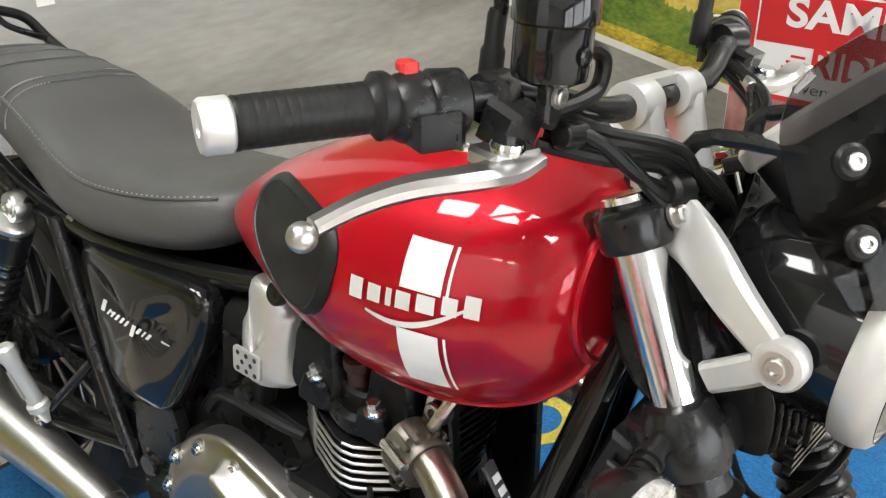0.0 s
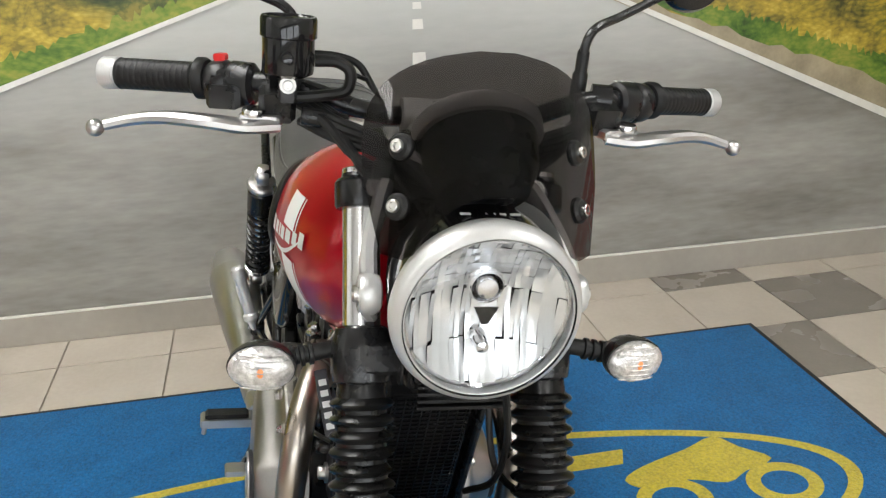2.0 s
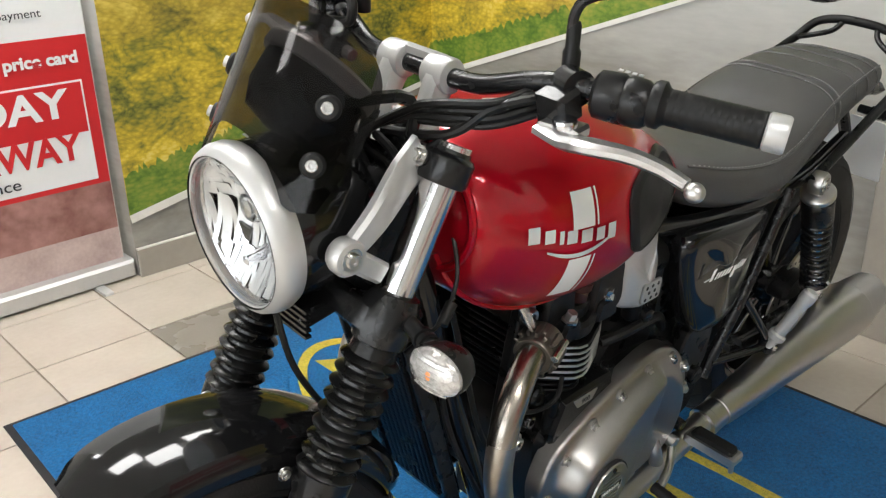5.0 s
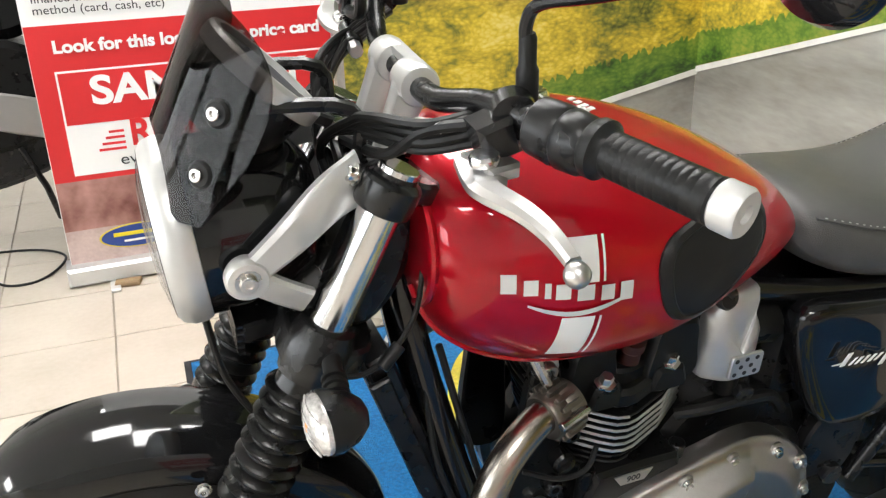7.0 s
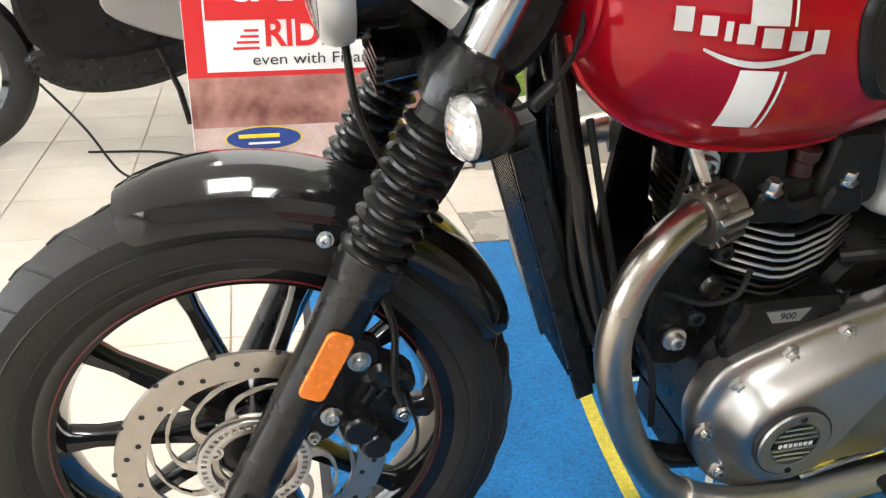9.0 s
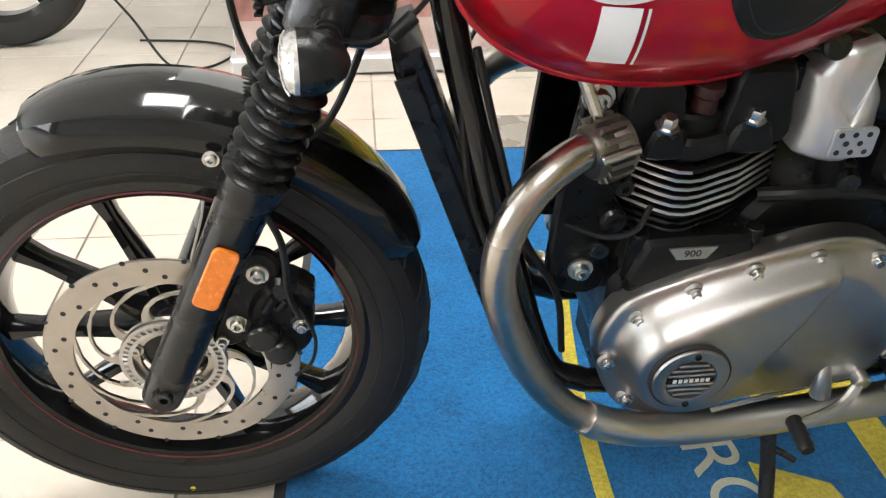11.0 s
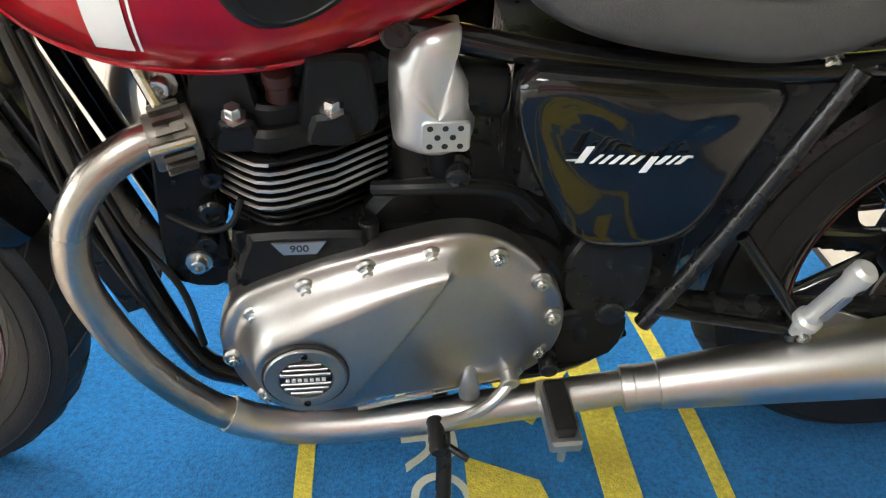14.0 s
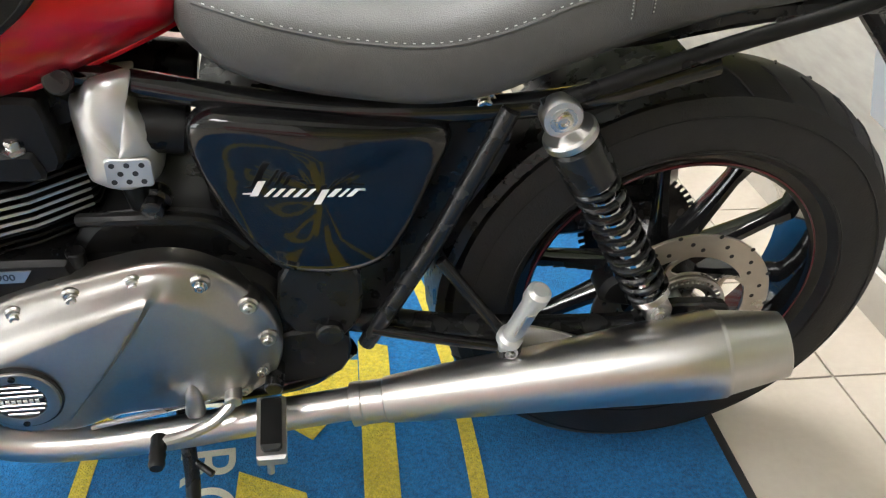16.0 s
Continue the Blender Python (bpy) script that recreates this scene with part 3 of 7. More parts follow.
# wheels
def wheel(name, c, tr, tw, rr, spokes, steer, label, twist):
    """Tyre, cast rim with thin spokes, hub."""
    g = lathe([(rr - 0.004, -tw * 0.36), (rr + 0.012, -tw * 0.47), (tr * 0.87, -tw * 0.5), (tr * 0.945, -tw * 0.41), (tr * 0.985, -tw * 0.22), (tr, 0),
               (tr * 0.985, tw * 0.22), (tr * 0.945, tw * 0.41), (tr * 0.87, tw * 0.5), (rr + 0.012, tw * 0.47), (rr - 0.004, tw * 0.36)], c, (0, 1, 0), 96, closed=True)
    w = bp(name, lathe([(rr - 0.030, -tw * 0.12), (rr - 0.022, -tw * 0.33), (rr - 0.008, -tw * 0.38), (rr + 0.004, -tw * 0.40), (rr + 0.004, -tw * 0.34), (rr - 0.012, 0), (rr + 0.004, tw * 0.34),
                        (rr + 0.004, tw * 0.40), (rr - 0.008, tw * 0.38), (rr - 0.022, tw * 0.33), (rr - 0.030, tw * 0.12)], c, (0, 1, 0), 80, closed=True), GLOSS_BLACK, label, steer)
    bp("tyre", g, TYRE, "treaded black rubber tyre", steer, w)
    for s in (1, -1):
        for rad, lat in ((rr + 0.016, 0.478), (tr * 0.885, 0.497)):
            bead = tube([c + V((math.cos(a) * rad, s * tw * lat, math.sin(a) * rad)) for a in np.linspace(0, 2 * math.pi, 90, endpoint=False)], 0.0012, 5, True)
            bp("sidewall_rib", bead, TYRE, "", steer, w)
    # slanted tread grooves, let into the crown
    gr = Geo()
    n = 34
    for k in range(n):
        for s in (-1, 1):
            pts = []
            for q in range(5):
                f = q / 4
                lat = s * (0.06 + 0.34 * f) * tw
                u = abs(lat) / tw
                rad = tr * (1.0 - 0.07 * (u / 0.25) ** 2 * 0.25) if u < 0.22 else tr * (0.985 - (u - 0.22) / 0.19 * 0.04)
                a = 2 * math.pi * (k + (0.5 if s > 0 else 0) + 0.55 * f) / n
                pts.append(c + V((math.cos(a) * (rad + 0.0002), lat, math.sin(a) * (rad + 0.0002))))
            gr.join(tube(pts, [0.0012, 0.002, 0.002, 0.002, 0.0012], 5))
    bp("tread_groove", gr, MAT_EDGE, "", steer, w)
    for s in (1, -1):
        t = tube([c + V((math.cos(a) * (rr - 0.015), s * tw * 0.362, math.sin(a) * (rr - 0.015))) for a in np.linspace(0, 2 * math.pi, 72, endpoint=False)], 0.0013, 5, True)
        bp("rim_pinstripe", t, DARK_DECAL, "thin dark red rim stripe", steer, w)
    for k in range(spokes):
        a = twist + 2 * math.pi * k / spokes
        d, s = V((math.cos(a), 0, math.sin(a))), V((-math.sin(a), 0, math.cos(a)))
        g = loft([[c + d * r_ + s * (hw * x) + V((0, hd * y, 0)) for x, y in ((-1, -0.6), (-0.6, -1), (0.6, -1), (1, -0.6), (1, 0.6), (0.6, 1), (-0.6, 1), (-1, 0.6))]
                  for r_, hw, hd in ((0.045, 0.012, 0.026), (0.09, 0.0085, 0.021), (rr - 0.06, 0.0075, 0.015), (rr - 0.024, 0.012, 0.018))])
        bp("spoke", g, GLOSS_BLACK, "", steer, w)
    bp("hub", lathe([(0.02, -0.062), (0.036, -0.06), (0.05, -0.045), (0.042, -0.02), (0.042, 0.02), (0.05, 0.045), (0.036, 0.06), (0.02, 0.062)], c, (0, 1, 0), 32), SATIN_BLACK, "", steer, w)
    return w


def brake_disc(name, c, y, ro, ri, steer, parent, arms=10, sweep=1.15):
    """A drilled disc on curved carrier arms, with an ABS ring."""
    c = c + V((0, y, 0))
    g = lathe([(ri, -0.0025), (ro - 0.001, -0.0025), (ro, -0.001), (ro, 0.001), (ro - 0.001, 0.0025), (ri, 0.0025)], c, (0, 1, 0), 72, closed=True)
    d = bp(name, g, DISC_STEEL, "drilled steel brake disc", steer, parent)
    hole = mesh_of("vent_hole", lathe([(0.0034, 0), (0.0034, 0.0004)], (0, 0, 0), (0, 1, 0), 8), MAT_EDGE)
    for k in range(42):
        a = 2 * math.pi * k / 42
        r = (ri * 0.35 + ro * 0.65) + (0.012, -0.002, -0.012)[k % 3]
        h = new("vent_hole", hole)
        h.parent = d
        h.matrix_local = (STEER if steer else Matrix.Identity(4)) @ Matrix.Translation(c + V((math.cos(a) * r, 0.0025, math.sin(a) * r)))
    for k in range(arms):
        a = 2 * math.pi * k / arms
        rows = []
        for f in np.linspace(0, 1, 9):
            r, b = 0.060 + (ri + 0.006 - 0.060) * f, a + sweep * f ** 1.3 - 0.25 * math.sin(math.pi * f)
            hw = (0.0085 - 0.005 * math.sin(math.pi * min(1.0, f * 1.15))) / r
            rows.append([c + V((math.cos(b + q * hw) * r, w, math.sin(b + q * hw) * r)) for q, w in ((-1, -0.0022), (1, -0.0022), (1, 0.0022), (-1, 0.0022))])
        bp("carrier_arm", loft(rows), DISC_STEEL, "", steer, d)
    bp("disc_carrier", lathe([(0.040, -0.002), (0.064, -0.002), (0.064, 0.0035), (0.040, 0.0035)], c, (0, 1, 0), 40, closed=True), DISC_STEEL, "", steer, d)
    for k in range(5):
        a = 2 * math.pi * k / 5 + 0.4
        bp("carrier_bolt", bolt(c + V((math.cos(a) * 0.046, 0.0035, math.sin(a) * 0.046)), (0, 1, 0), 0.0065, 0.006), BOLT, "", steer, d)
    ring = Geo()
    for k in range(44):
        a = 2 * math.pi * k / 44
        ring.join(box((0, 0, 0), (0.009, 0.003, 0.0035), b=0.0005).moved(Matrix.Translation(c + V((math.cos(a) * 0.056, 0.009, math.sin(a) * 0.056))) @ Matrix.Rotation(-a, 4, "Y")))
    ring.join(lathe([(0.059, 0.0075), (0.063, 0.0075), (0.063, 0.0105), (0.059, 0.0105)], c, (0, 1, 0), 48, closed=True))
    ring.join(lathe([(0.048, 0.0075), (0.053, 0.0075), (0.053, 0.0105), (0.048, 0.0105)], c, (0, 1, 0), 48, closed=True))
    bp("sensor_ring", ring, STAINLESS, "slotted steel sensor ring", steer, d)
    return d


fw = wheel("front_wheel", FRONT_AXLE, 0.316, 0.106, 0.236, 10, True, "black cast front wheel", 0.0)
brake_disc("brake_disc", FRONT_AXLE, 0.066, 0.151, 0.117, True, bike)
rw = wheel("rear_wheel", REAR_AXLE, 0.338, 0.152, 0.232, 10, False, "black cast rear wheel", 0.15)
brake_disc("brake_disc", REAR_AXLE, 0.095, 0.131, 0.094, False, bike, 5, 0.35)

# forks
for s in (1, -1):
    y = 0.1 * s
    sl = bp("fork_tube", rod(on_fork(0.76, y), on_fork(0.962, y), 0.0205, 28, 0.05), POLISHED, "polished steel fork tube", True)
    cap = lathe([(0.027, -0.032), (0.029, -0.028), (0.029, -0.004), (0.026, 0.0), (0.022, 0.002), (0.021, 0.006)], on_fork(0.951, y), FORK, 32)
    bp("top_clamp", cap, SATIN_BLACK, "black fork top clamp", True)
    bp("fork_cap", lathe([(0.021, 0), (0.021, 0.006), (0.018, 0.009), (0.012, 0.009), (0.011, 0.007), (0.0005, 0.007)], on_fork(0.953, y), FORK, 6), CHROME, "chromed hexagon fork cap", True)
    bp("clamp_bolt", bolt(on_fork(0.94, y + 0.0 * s, 0.030) + V((0, -0.012 * s, 0)), FORK_OUT, 0.0075, 0.010), BOLT, "", True)
    low = lathe([(0.024, -0.03), (0.031, -0.026), (0.033, -0.012), (0.033, 0.014), (0.028, 0.030), (0.0215, 0.033)], on_fork(0.778, y), FORK, 32)
    bp("lower_clamp", low, SATIN_BLACK, "", True)
    prof = [(0.027, 0.0)]
    for k in range(9):
        h = 0.0085 + k * 0.0170
        rr_ = 0.0350 + 0.0012 * (8 - k) / 8
        prof += [(0.0275, h - 0.0065), (rr_ - 0.002, h - 0.003), (rr_, h), (rr_ - 0.002, h + 0.003), (0.0275, h + 0.0065)]
    prof.append((0.026, 0.166))
    bp("fork_gaiter", lathe(prof, on_fork(0.602, y), FORK, 36), GAITER, "ribbed black rubber fork gaiter", True)
    leg = lathe([(0.016, -0.030), (0.024, -0.026), (0.0255, 0.0), (0.026, 0.05), (0.0265, 0.19), (0.0285, 0.25), (0.0295, 0.285), (0.034, 0.298), (0.034, 0.322), (0.030, 0.326)], on_fork(0.318, y), FORK, 32)
    fl = bp("fork_leg", leg, SATIN_BLACK, "satin black fork leg", True)
    bp("axle_nut", bolt(on_fork(0.318, y + 0.021 * s), (0, s, 0), 0.010, 0.010), SATIN_BLACK, "", True, fl)
    # amber side reflector on the leg
    o = on_fork(0.497, y + 0.0275 * s)
    g = slab([(a, b) for a, b in rounded(0.029, 0.084, 0.008)], 0, 0.006, 0.0015, o, FORK_OUT, FORK, (0, s, 0))
    bp("reflector", g, AMBER, "long amber plastic side reflector", True, fl)
g = slab(smooth_poly([(1.062, -0.07), (1.062, 0.07), (1.115, 0.098), (1.15, 0.085), (1.14, 0.0), (1.15, -0.085), (1.115, -0.098)], 4), -0.03, -0.006, 0.004, (0, 0, 0.955), (1, 0, 0), (0, 1, 0), (0, 0, 1))
bp("top_yoke", g.moved(Matrix.Translation((1.12, 0, 0.94)) @ Matrix.Rotation(radians(-24.8), 4, "Y") @ Matrix.Translation((-1.12, 0, -0.94))), SATIN_BLACK, "black fork yoke", True)
g = slab(smooth_poly([(1.14, -0.085), (1.14, 0.085), (1.20, 0.125), (1.235, 0.10), (1.225, 0.0), (1.235, -0.10), (1.20, -0.125)], 4), -0.02, 0.014, 0.004, (0, 0, 0.778), (1, 0, 0), (0, 1, 0), (0, 0, 1))
bp("lower_yoke", g.moved(Matrix.Translation((1.2, 0, 0.778)) @ Matrix.Rotation(radians(-24.8), 4, "Y") @ Matrix.Translation((-1.2, 0, -0.778))), SATIN_BLACK, "", True)
bp("steering_stem", rod((1.165, 0, 0.76), (1.085, 0, 0.955), 0.026), SATIN_BLACK, "", True)
bp("axle", rod(FRONT_AXLE + V((0, -0.12, 0)), FRONT_AXLE + V((0, 0.12, 0)), 0.009), BOLT, "", True)

# front mudguard: an arched shell with a rolled rim
rings = []
for k in range(25):
    a = radians(69 + (156 - 69) * k / 24)
    end = min(k, 24 - k)
    hw = 0.068 * (1 - 0.35 * math.exp(-end / 1.3))
    c0 = FRONT_AXLE
    ring = []
    for rr_, yy in ((0.296, -1.0), (0.312, -1.0), (0.327, -0.86), (0.335, -0.5), (0.338, 0), (0.335, 0.5), (0.327, 0.86), (0.312, 1.0), (0.296, 1.0), (0.310, 0.94), (0.323, 0.8), (0.331, 0.45), (0.334, 0), (0.331, -0.45), (0.323, -0.8), (0.310, -0.94)):
        q = rr_ - (0.006 * math.exp(-end / 1.2))
        ring.append(c0 + V((math.cos(a) * q, yy * hw, math.sin(a) * q)))
    rings.append(ring)
fender = bp("front_mudguard", loft(rings), GLOSS_BLACK, "gloss black front mudguard", True)
for s in (1, -1):
    bp("stay_bolt", bolt(on_fork(0.598, 0.085 * s, 0.045), (0, s, 0), 0.006, 0.006), BOLT, "", True)

dot = bp("tyre_mark", lathe([(0.005, 0), (0.004, 0.0008), (0.0005, 0.0008)], FRONT_AXLE + V((0.02, 0.0520, -0.272)), (0, 1, 0), 12), LOGO_YELLOW, "small yellow balance dot", True, fw)
# front brake caliper, left side, and its hose
o = FRONT_AXLE + V((-0.120, 0.078, 0.072))
g = slab(smooth_poly([(-0.052, -0.020), (-0.050, 0.030), (-0.030, 0.050), (0.004, 0.052), (0.022, 0.020), (0.020, -0.020), (-0.002, -0.052), (-0.034, -0.050)], 4), -0.026, 0.018, 0.008, o)
cal = bp("brake_caliper", g, MATT_BLACK, "black two-piston front brake caliper", True)
bp("caliper_bracket", slab(smooth_poly([(-0.010, 0.098), (0.014, 0.100), (0.026, 0.075), (0.050, 0.020), (0.066, -0.030), (0.040, -0.036), (0.022, -0.012), (-0.006, 0.030), (-0.020, 0.075)], 4), -0.004, 0.012, 0.004, o), MATT_BLACK, "", True, cal)
for dx, dz, r in ((0.006, -0.010, 0.0185), (-0.012, -0.034, 0.0165)):
    bp("piston_cover", lathe([(r + 0.003, 0), (r + 0.002, 0.012), (r, 0.018), (r * 0.8, 0.021), (0.0005, 0.021)], o + V((dx, 0.014, dz)), (0, 1, 0), 24), SATIN_BLACK, "", True, cal)
for k in range(3):
    bp("caliper_rib", rod(o + V((0.000 - 0.016 * k, 0.018, 0.022 + 0.004 * k)), o + V((-0.012 - 0.014 * k, 0.020, 0.044 - 0.004 * k)), 0.006, 10), MATT_BLACK, "", True, cal)
bp("caliper_bridge", slab(smooth_poly([(-0.056, 0.045), (-0.022, 0.068), (-0.006, 0.060), (-0.012, 0.036), (-0.046, 0.022)], 3), -0.02, 0.022, 0.006, o), SATIN_BLACK, "", True, cal)
bp("banjo_union", rod(o + V((-0.041, 0.012, 0.014)), o + V((-0.041, 0.034, 0.014)), 0.013, 14), MATT_BLACK, "", True, cal)
for p, r in (((0.004, 0.012, 0.072), 0.0085), ((0.034, 0.012, 0.001), 0.0085), ((0.054, 0.012, -0.026), 0.005), ((-0.041, 0.034, 0.014), 0.0065)):
    bp("caliper_bolt", bolt(o + V(p), (0, 1, 0), r, 0.010), BOLT, "", True, cal)
hose = spline([o + V((-0.041, 0.03, 0.016)), o + V((-0.030, 0.034, 0.06)), o + V((-0.028, 0.035, 0.13)), o + V((-0.005, 0.03, 0.22)), on_fork(0.66, 0.06, -0.05), on_fork(0.78, 0.055, -0.05)], 8)
bp("brake_hose", tube(hose, 0.0042, 8), RUBBER, "", True)
hose = spline([o + V((-0.04, 0.035, 0.04)), o + V((-0.055, 0.04, 0.0)), o + V((-0.05, 0.05, -0.03)), o + V((-0.03, 0.045, -0.055))], 6)
bp("sensor_cable", tube(hose, 0.0022, 6), RUBBER, "", True)

# headlight on forged arms
HL = V((1.322, 0, 0.876))
HR = 0.945
HD = V((0.992, 0, -0.10)).normalized()      # the way it shines
shell = lathe([(0.02 * HR, -0.150), (0.055 * HR, -0.145), (0.078 * HR, -0.128), (0.089 * HR, -0.095), (0.0935 * HR, -0.060), (0.0935 * HR, -0.025), (0.091 * HR, -0.006), (0.0885 * HR, -0.006), (0.088 * HR, -0.030), (0.070 * HR, -0.092), (0.0005, -0.112)], HL, HD, 48)
hl = bp("headlight", shell, GLOSS_BLACK, "round headlight with a satin silver rim", True)
bp("headlight_rim", lathe([(0.0895 * HR, -0.026), (0.0955 * HR, -0.024), (0.0985 * HR, -0.016), (0.0985 * HR, -0.006), (0.0945 * HR, 0.004), (0.0885 * HR, 0.008), (0.0855 * HR, 0.006), (0.0855 * HR, -0.004), (0.0885 * HR, -0.010)], HL, HD, 64, closed=True), RIM_METAL, "satin silver headlight rim", True, hl)
bp("reflector_skirt", lathe([(0.0825 * HR, -0.0085), (0.0868 * HR, -0.006), (0.0868 * HR, 0.0), (0.0862 * HR, 0.0), (0.0862 * HR, -0.005), (0.0825 * HR, -0.0075)], HL, HD, 64, closed=True), CHROME, "", True, hl)
bp("rim_groove", lathe([(0.0864 * HR, 0.0062), (0.0874 * HR, 0.0084), (0.0880 * HR, 0.0086), (0.0872 * HR, 0.0062)], HL, HD, 64, closed=True), SATIN_BLACK, "", True, hl)
bp("lens", lathe([(0.0855 * HR, -0.004), (0.0845 * HR, 0.006), (0.075 * HR, 0.0115), (0.055 * HR, 0.016), (0.03 * HR, 0.0185), (0.0005 * HR, 0.0195), (0.0005 * HR, 0.0165), (0.03 * HR, 0.0155), (0.055 * HR, 0.013), (0.075 * HR, 0.0085), (0.082 * HR, 0.003), (0.0825 * HR, -0.004)], HL, HD, 64, closed=True), CLEAR, "clear domed headlight lens", True, hl)
# faceted reflector: upright flutes, each tilted its own way
d_, u_, w_ = frame_of(HD)
rnd = random.Random(5)
N = 60
cols = [0]
while cols[-1] < N:
    cols.append(cols[-1] + rnd.choice((2, 2, 3, 4)))
tilt = [(rnd.uniform(-0.15, 0.15), rnd.uniform(-0.14, 0.14)) for _ in cols]
bands = (-0.085, -0.040, 0.014, 0.030, 0.042, 0.052, 0.062, 0.085)
btilt = [[rnd.uniform(-0.20, 0.20) for _ in cols] for _ in bands]
verts, faces, index = [], [], {}
for ci in range(len(cols) - 1):
    for bi_ in range(len(bands) - 1):
        na, nb = 5, 7
        cell = []
        x0, x1 = (cols[ci] / N * 2 - 1) * 0.078, (min(cols[ci + 1], N) / N * 2 - 1) * 0.078
        z0, z1 = bands[bi_], bands[bi_ + 1]
        for i in range(na):
            for j in range(nb):
                x, z = x0 + (x1 - x0) * i / (na - 1), z0 + (z1 - z0) * j / (nb - 1)
                r = math.hypot(x, z)
                if r > 0.078:
                    x, z = x * 0.078 / r, z * 0.078 / r
                    r = 0.078
                depth = -0.040 + 0.032 * (r / 0.078) ** 2
                xm, zm = (x0 + x1) / 2, (z0 + z1) / 2
                depth += (x - xm) * tilt[ci][0] + (z - zm) * btilt[bi_][ci] + ((x - xm) / 0.012) ** 2 * 0.0008
                cell.append(len(verts))
                verts.append(HL + d_ * depth + u_ * x + w_ * z)
        for i in range(na - 1):
            for j in range(nb - 1):
                faces.append((cell[i * nb + j], cell[(i + 1) * nb + j], cell[(i + 1) * nb + j + 1], cell[i * nb + j + 1]))
g = Geo().add(verts, faces)
bp("reflector_bowl", g, MIRROR, "faceted chrome reflector", True, hl)
bp("bulb_ring", lathe([(0.016, 0), (0.018, 0.006), (0.018, 0.02), (0.0155, 0.024), (0.0135, 0.02), (0.0135, 0)], HL + d_ * -0.040 + w_ * 0.022, HD, 28, closed=True), CHROME, "", True, hl)
bp("bulb_shield", lathe([(0.012, 0), (0.0125, 0.020), (0.010, 0.026), (0.0005, 0.028)], HL + d_ * -0.040 + w_ * 0.022, HD, 24), CHROME, "chromed bulb shield", True, hl)
g = slab([(-0.012, 0.006), (0.012, 0.006), (0.0035, -0.012), (-0.0035, -0.012)], 0, 0.004, 0.001, HL + d_ * -0.014 + w_ * -0.002, u_, w_, HD)
bp("bulb_mount", g, SATIN_BLACK, "dark wedge below the bulb", True, hl)
bp("side_bulb", lathe([(0.009, 0), (0.009, 0.014), (0.007, 0.018), (0.006, 0.03), (0.0005, 0.033)], HL + d_ * -0.036 + w_ * -0.037, HD, 20), CHROME, "", True, hl)
bars = Geo()
for k in range(5):
    if k != 1:
        bars.join(box((0, 0, 0), (0.0035, 0.010 if k != 3 else 0.006, 0.0012), b=0.0003).moved(Matrix.Translation(HL + d_ * -0.030 + V((0, -0.024 + k * 0.012, 0.0880))) @ Matrix.Rotation(radians(5), 4, "Y")))
bp("lens_marking", bars, SILVER_DECAL, "", True, hl)

for s in (1, -1):
    c = V((1.262, 0.105 * s, 0.875))
    arm = Geo()
    up = [on_fork(0.938, 0.074 * s, 0.018), on_fork(0.915, 0.088 * s, 0.045), V((1.222, 0.102 * s, 0.905)), c]
    pts = spline(up, 4)
    rings = []
    for i, p in enumerate(pts):
        f = i / (len(pts) - 1)
        t = (pts[min(i + 1, len(pts) - 1)] - pts[max(i - 1, 0)]).normalized()
        nn = V((0, 1, 0)).cross(t).normalized()
        hw = 0.026 * (1 - f) + 0.0125 * f
        rings.append([p + nn * (hw * x) + V((0, 0.008 * y, 0)) for x, y in ((-1, -0.5), (-0.7, -1), (0.7, -1), (1, -0.5), (1, 0.5), (0.7, 1), (-0.7, 1), (-1, 0.5))])
    arm.join(loft(rings))
    lowp = spline([c, V((1.232, 0.103 * s, 0.853)), on_fork(0.822, 0.094 * s, 0.028)], 4)
    rings = []
    for i, p in enumerate(lowp):
        t = (lowp[min(i + 1, len(lowp) - 1)] - lowp[max(i - 1, 0)]).normalized()
        nn = V((0, 1, 0)).cross(t).normalized()
        rings.append([p + nn * (0.0125 * x) + V((0, 0.007 * y, 0)) for x, y in ((-1, -0.5), (-0.7, -1), (0.7, -1), (1, -0.5), (1, 0.5), (0.7, 1), (-0.7, 1), (-1, 0.5))])
    arm.join(loft(rings))
    arm.join(lathe([(0.013, -0.012), (0.018, -0.010), (0.0205, -0.004), (0.0205, 0.006), (0.018, 0.010), (0.012, 0.011)], c, (0, s, 0), 28))
    a = bp("headlight_bracket", arm, SILVER_PAINT, "forged silver headlight bracket", True)
    bp("pivot_bolt", bolt(c + V((0, 0.010 * s, 0)), (0, s, 0), 0.0085, 0.006), BOLT, "", True, a)
    pts = spline([on_fork(0.945, 0.060 * s, 0.02), on_fork(0.985, 0.062 * s, 0.05), V((1.235, 0.058 * s, 1.015))], 4)
    bp("screen_bracket", tube(pts, 0.007, 8), SATIN_BLACK, "", True)

# clock: a round instrument in a black pod with a bright rim
GD = V((-0.70, 0, 0.71)).normalized()
GC = V((1.218, 0, 1.026))
pod = bp("instrument", lathe([(0.02, -0.075), (0.044, -0.068), (0.055, -0.045), (0.058, -0.015), (0.058, 0.0), (0.054, 0.002), (0.0005, 0.002)], GC, GD, 40), BLACK_PLASTIC, "round single clock in a black pod", True)
bp("bezel", lathe([(0.056, -0.010), (0.063, -0.009), (0.065, -0.006), (0.065, 0.006), (0.062, 0.010), (0.055, 0.010), (0.055, 0.003)], GC, GD, 48, closed=True), SILVER_PAINT, "satin silver clock rim", True, pod)
bp("dial", lathe([(0.054, 0.0025), (0.054, 0.004), (0.0005, 0.004)], GC, GD, 40), PRINT_DARK, "", True, pod)
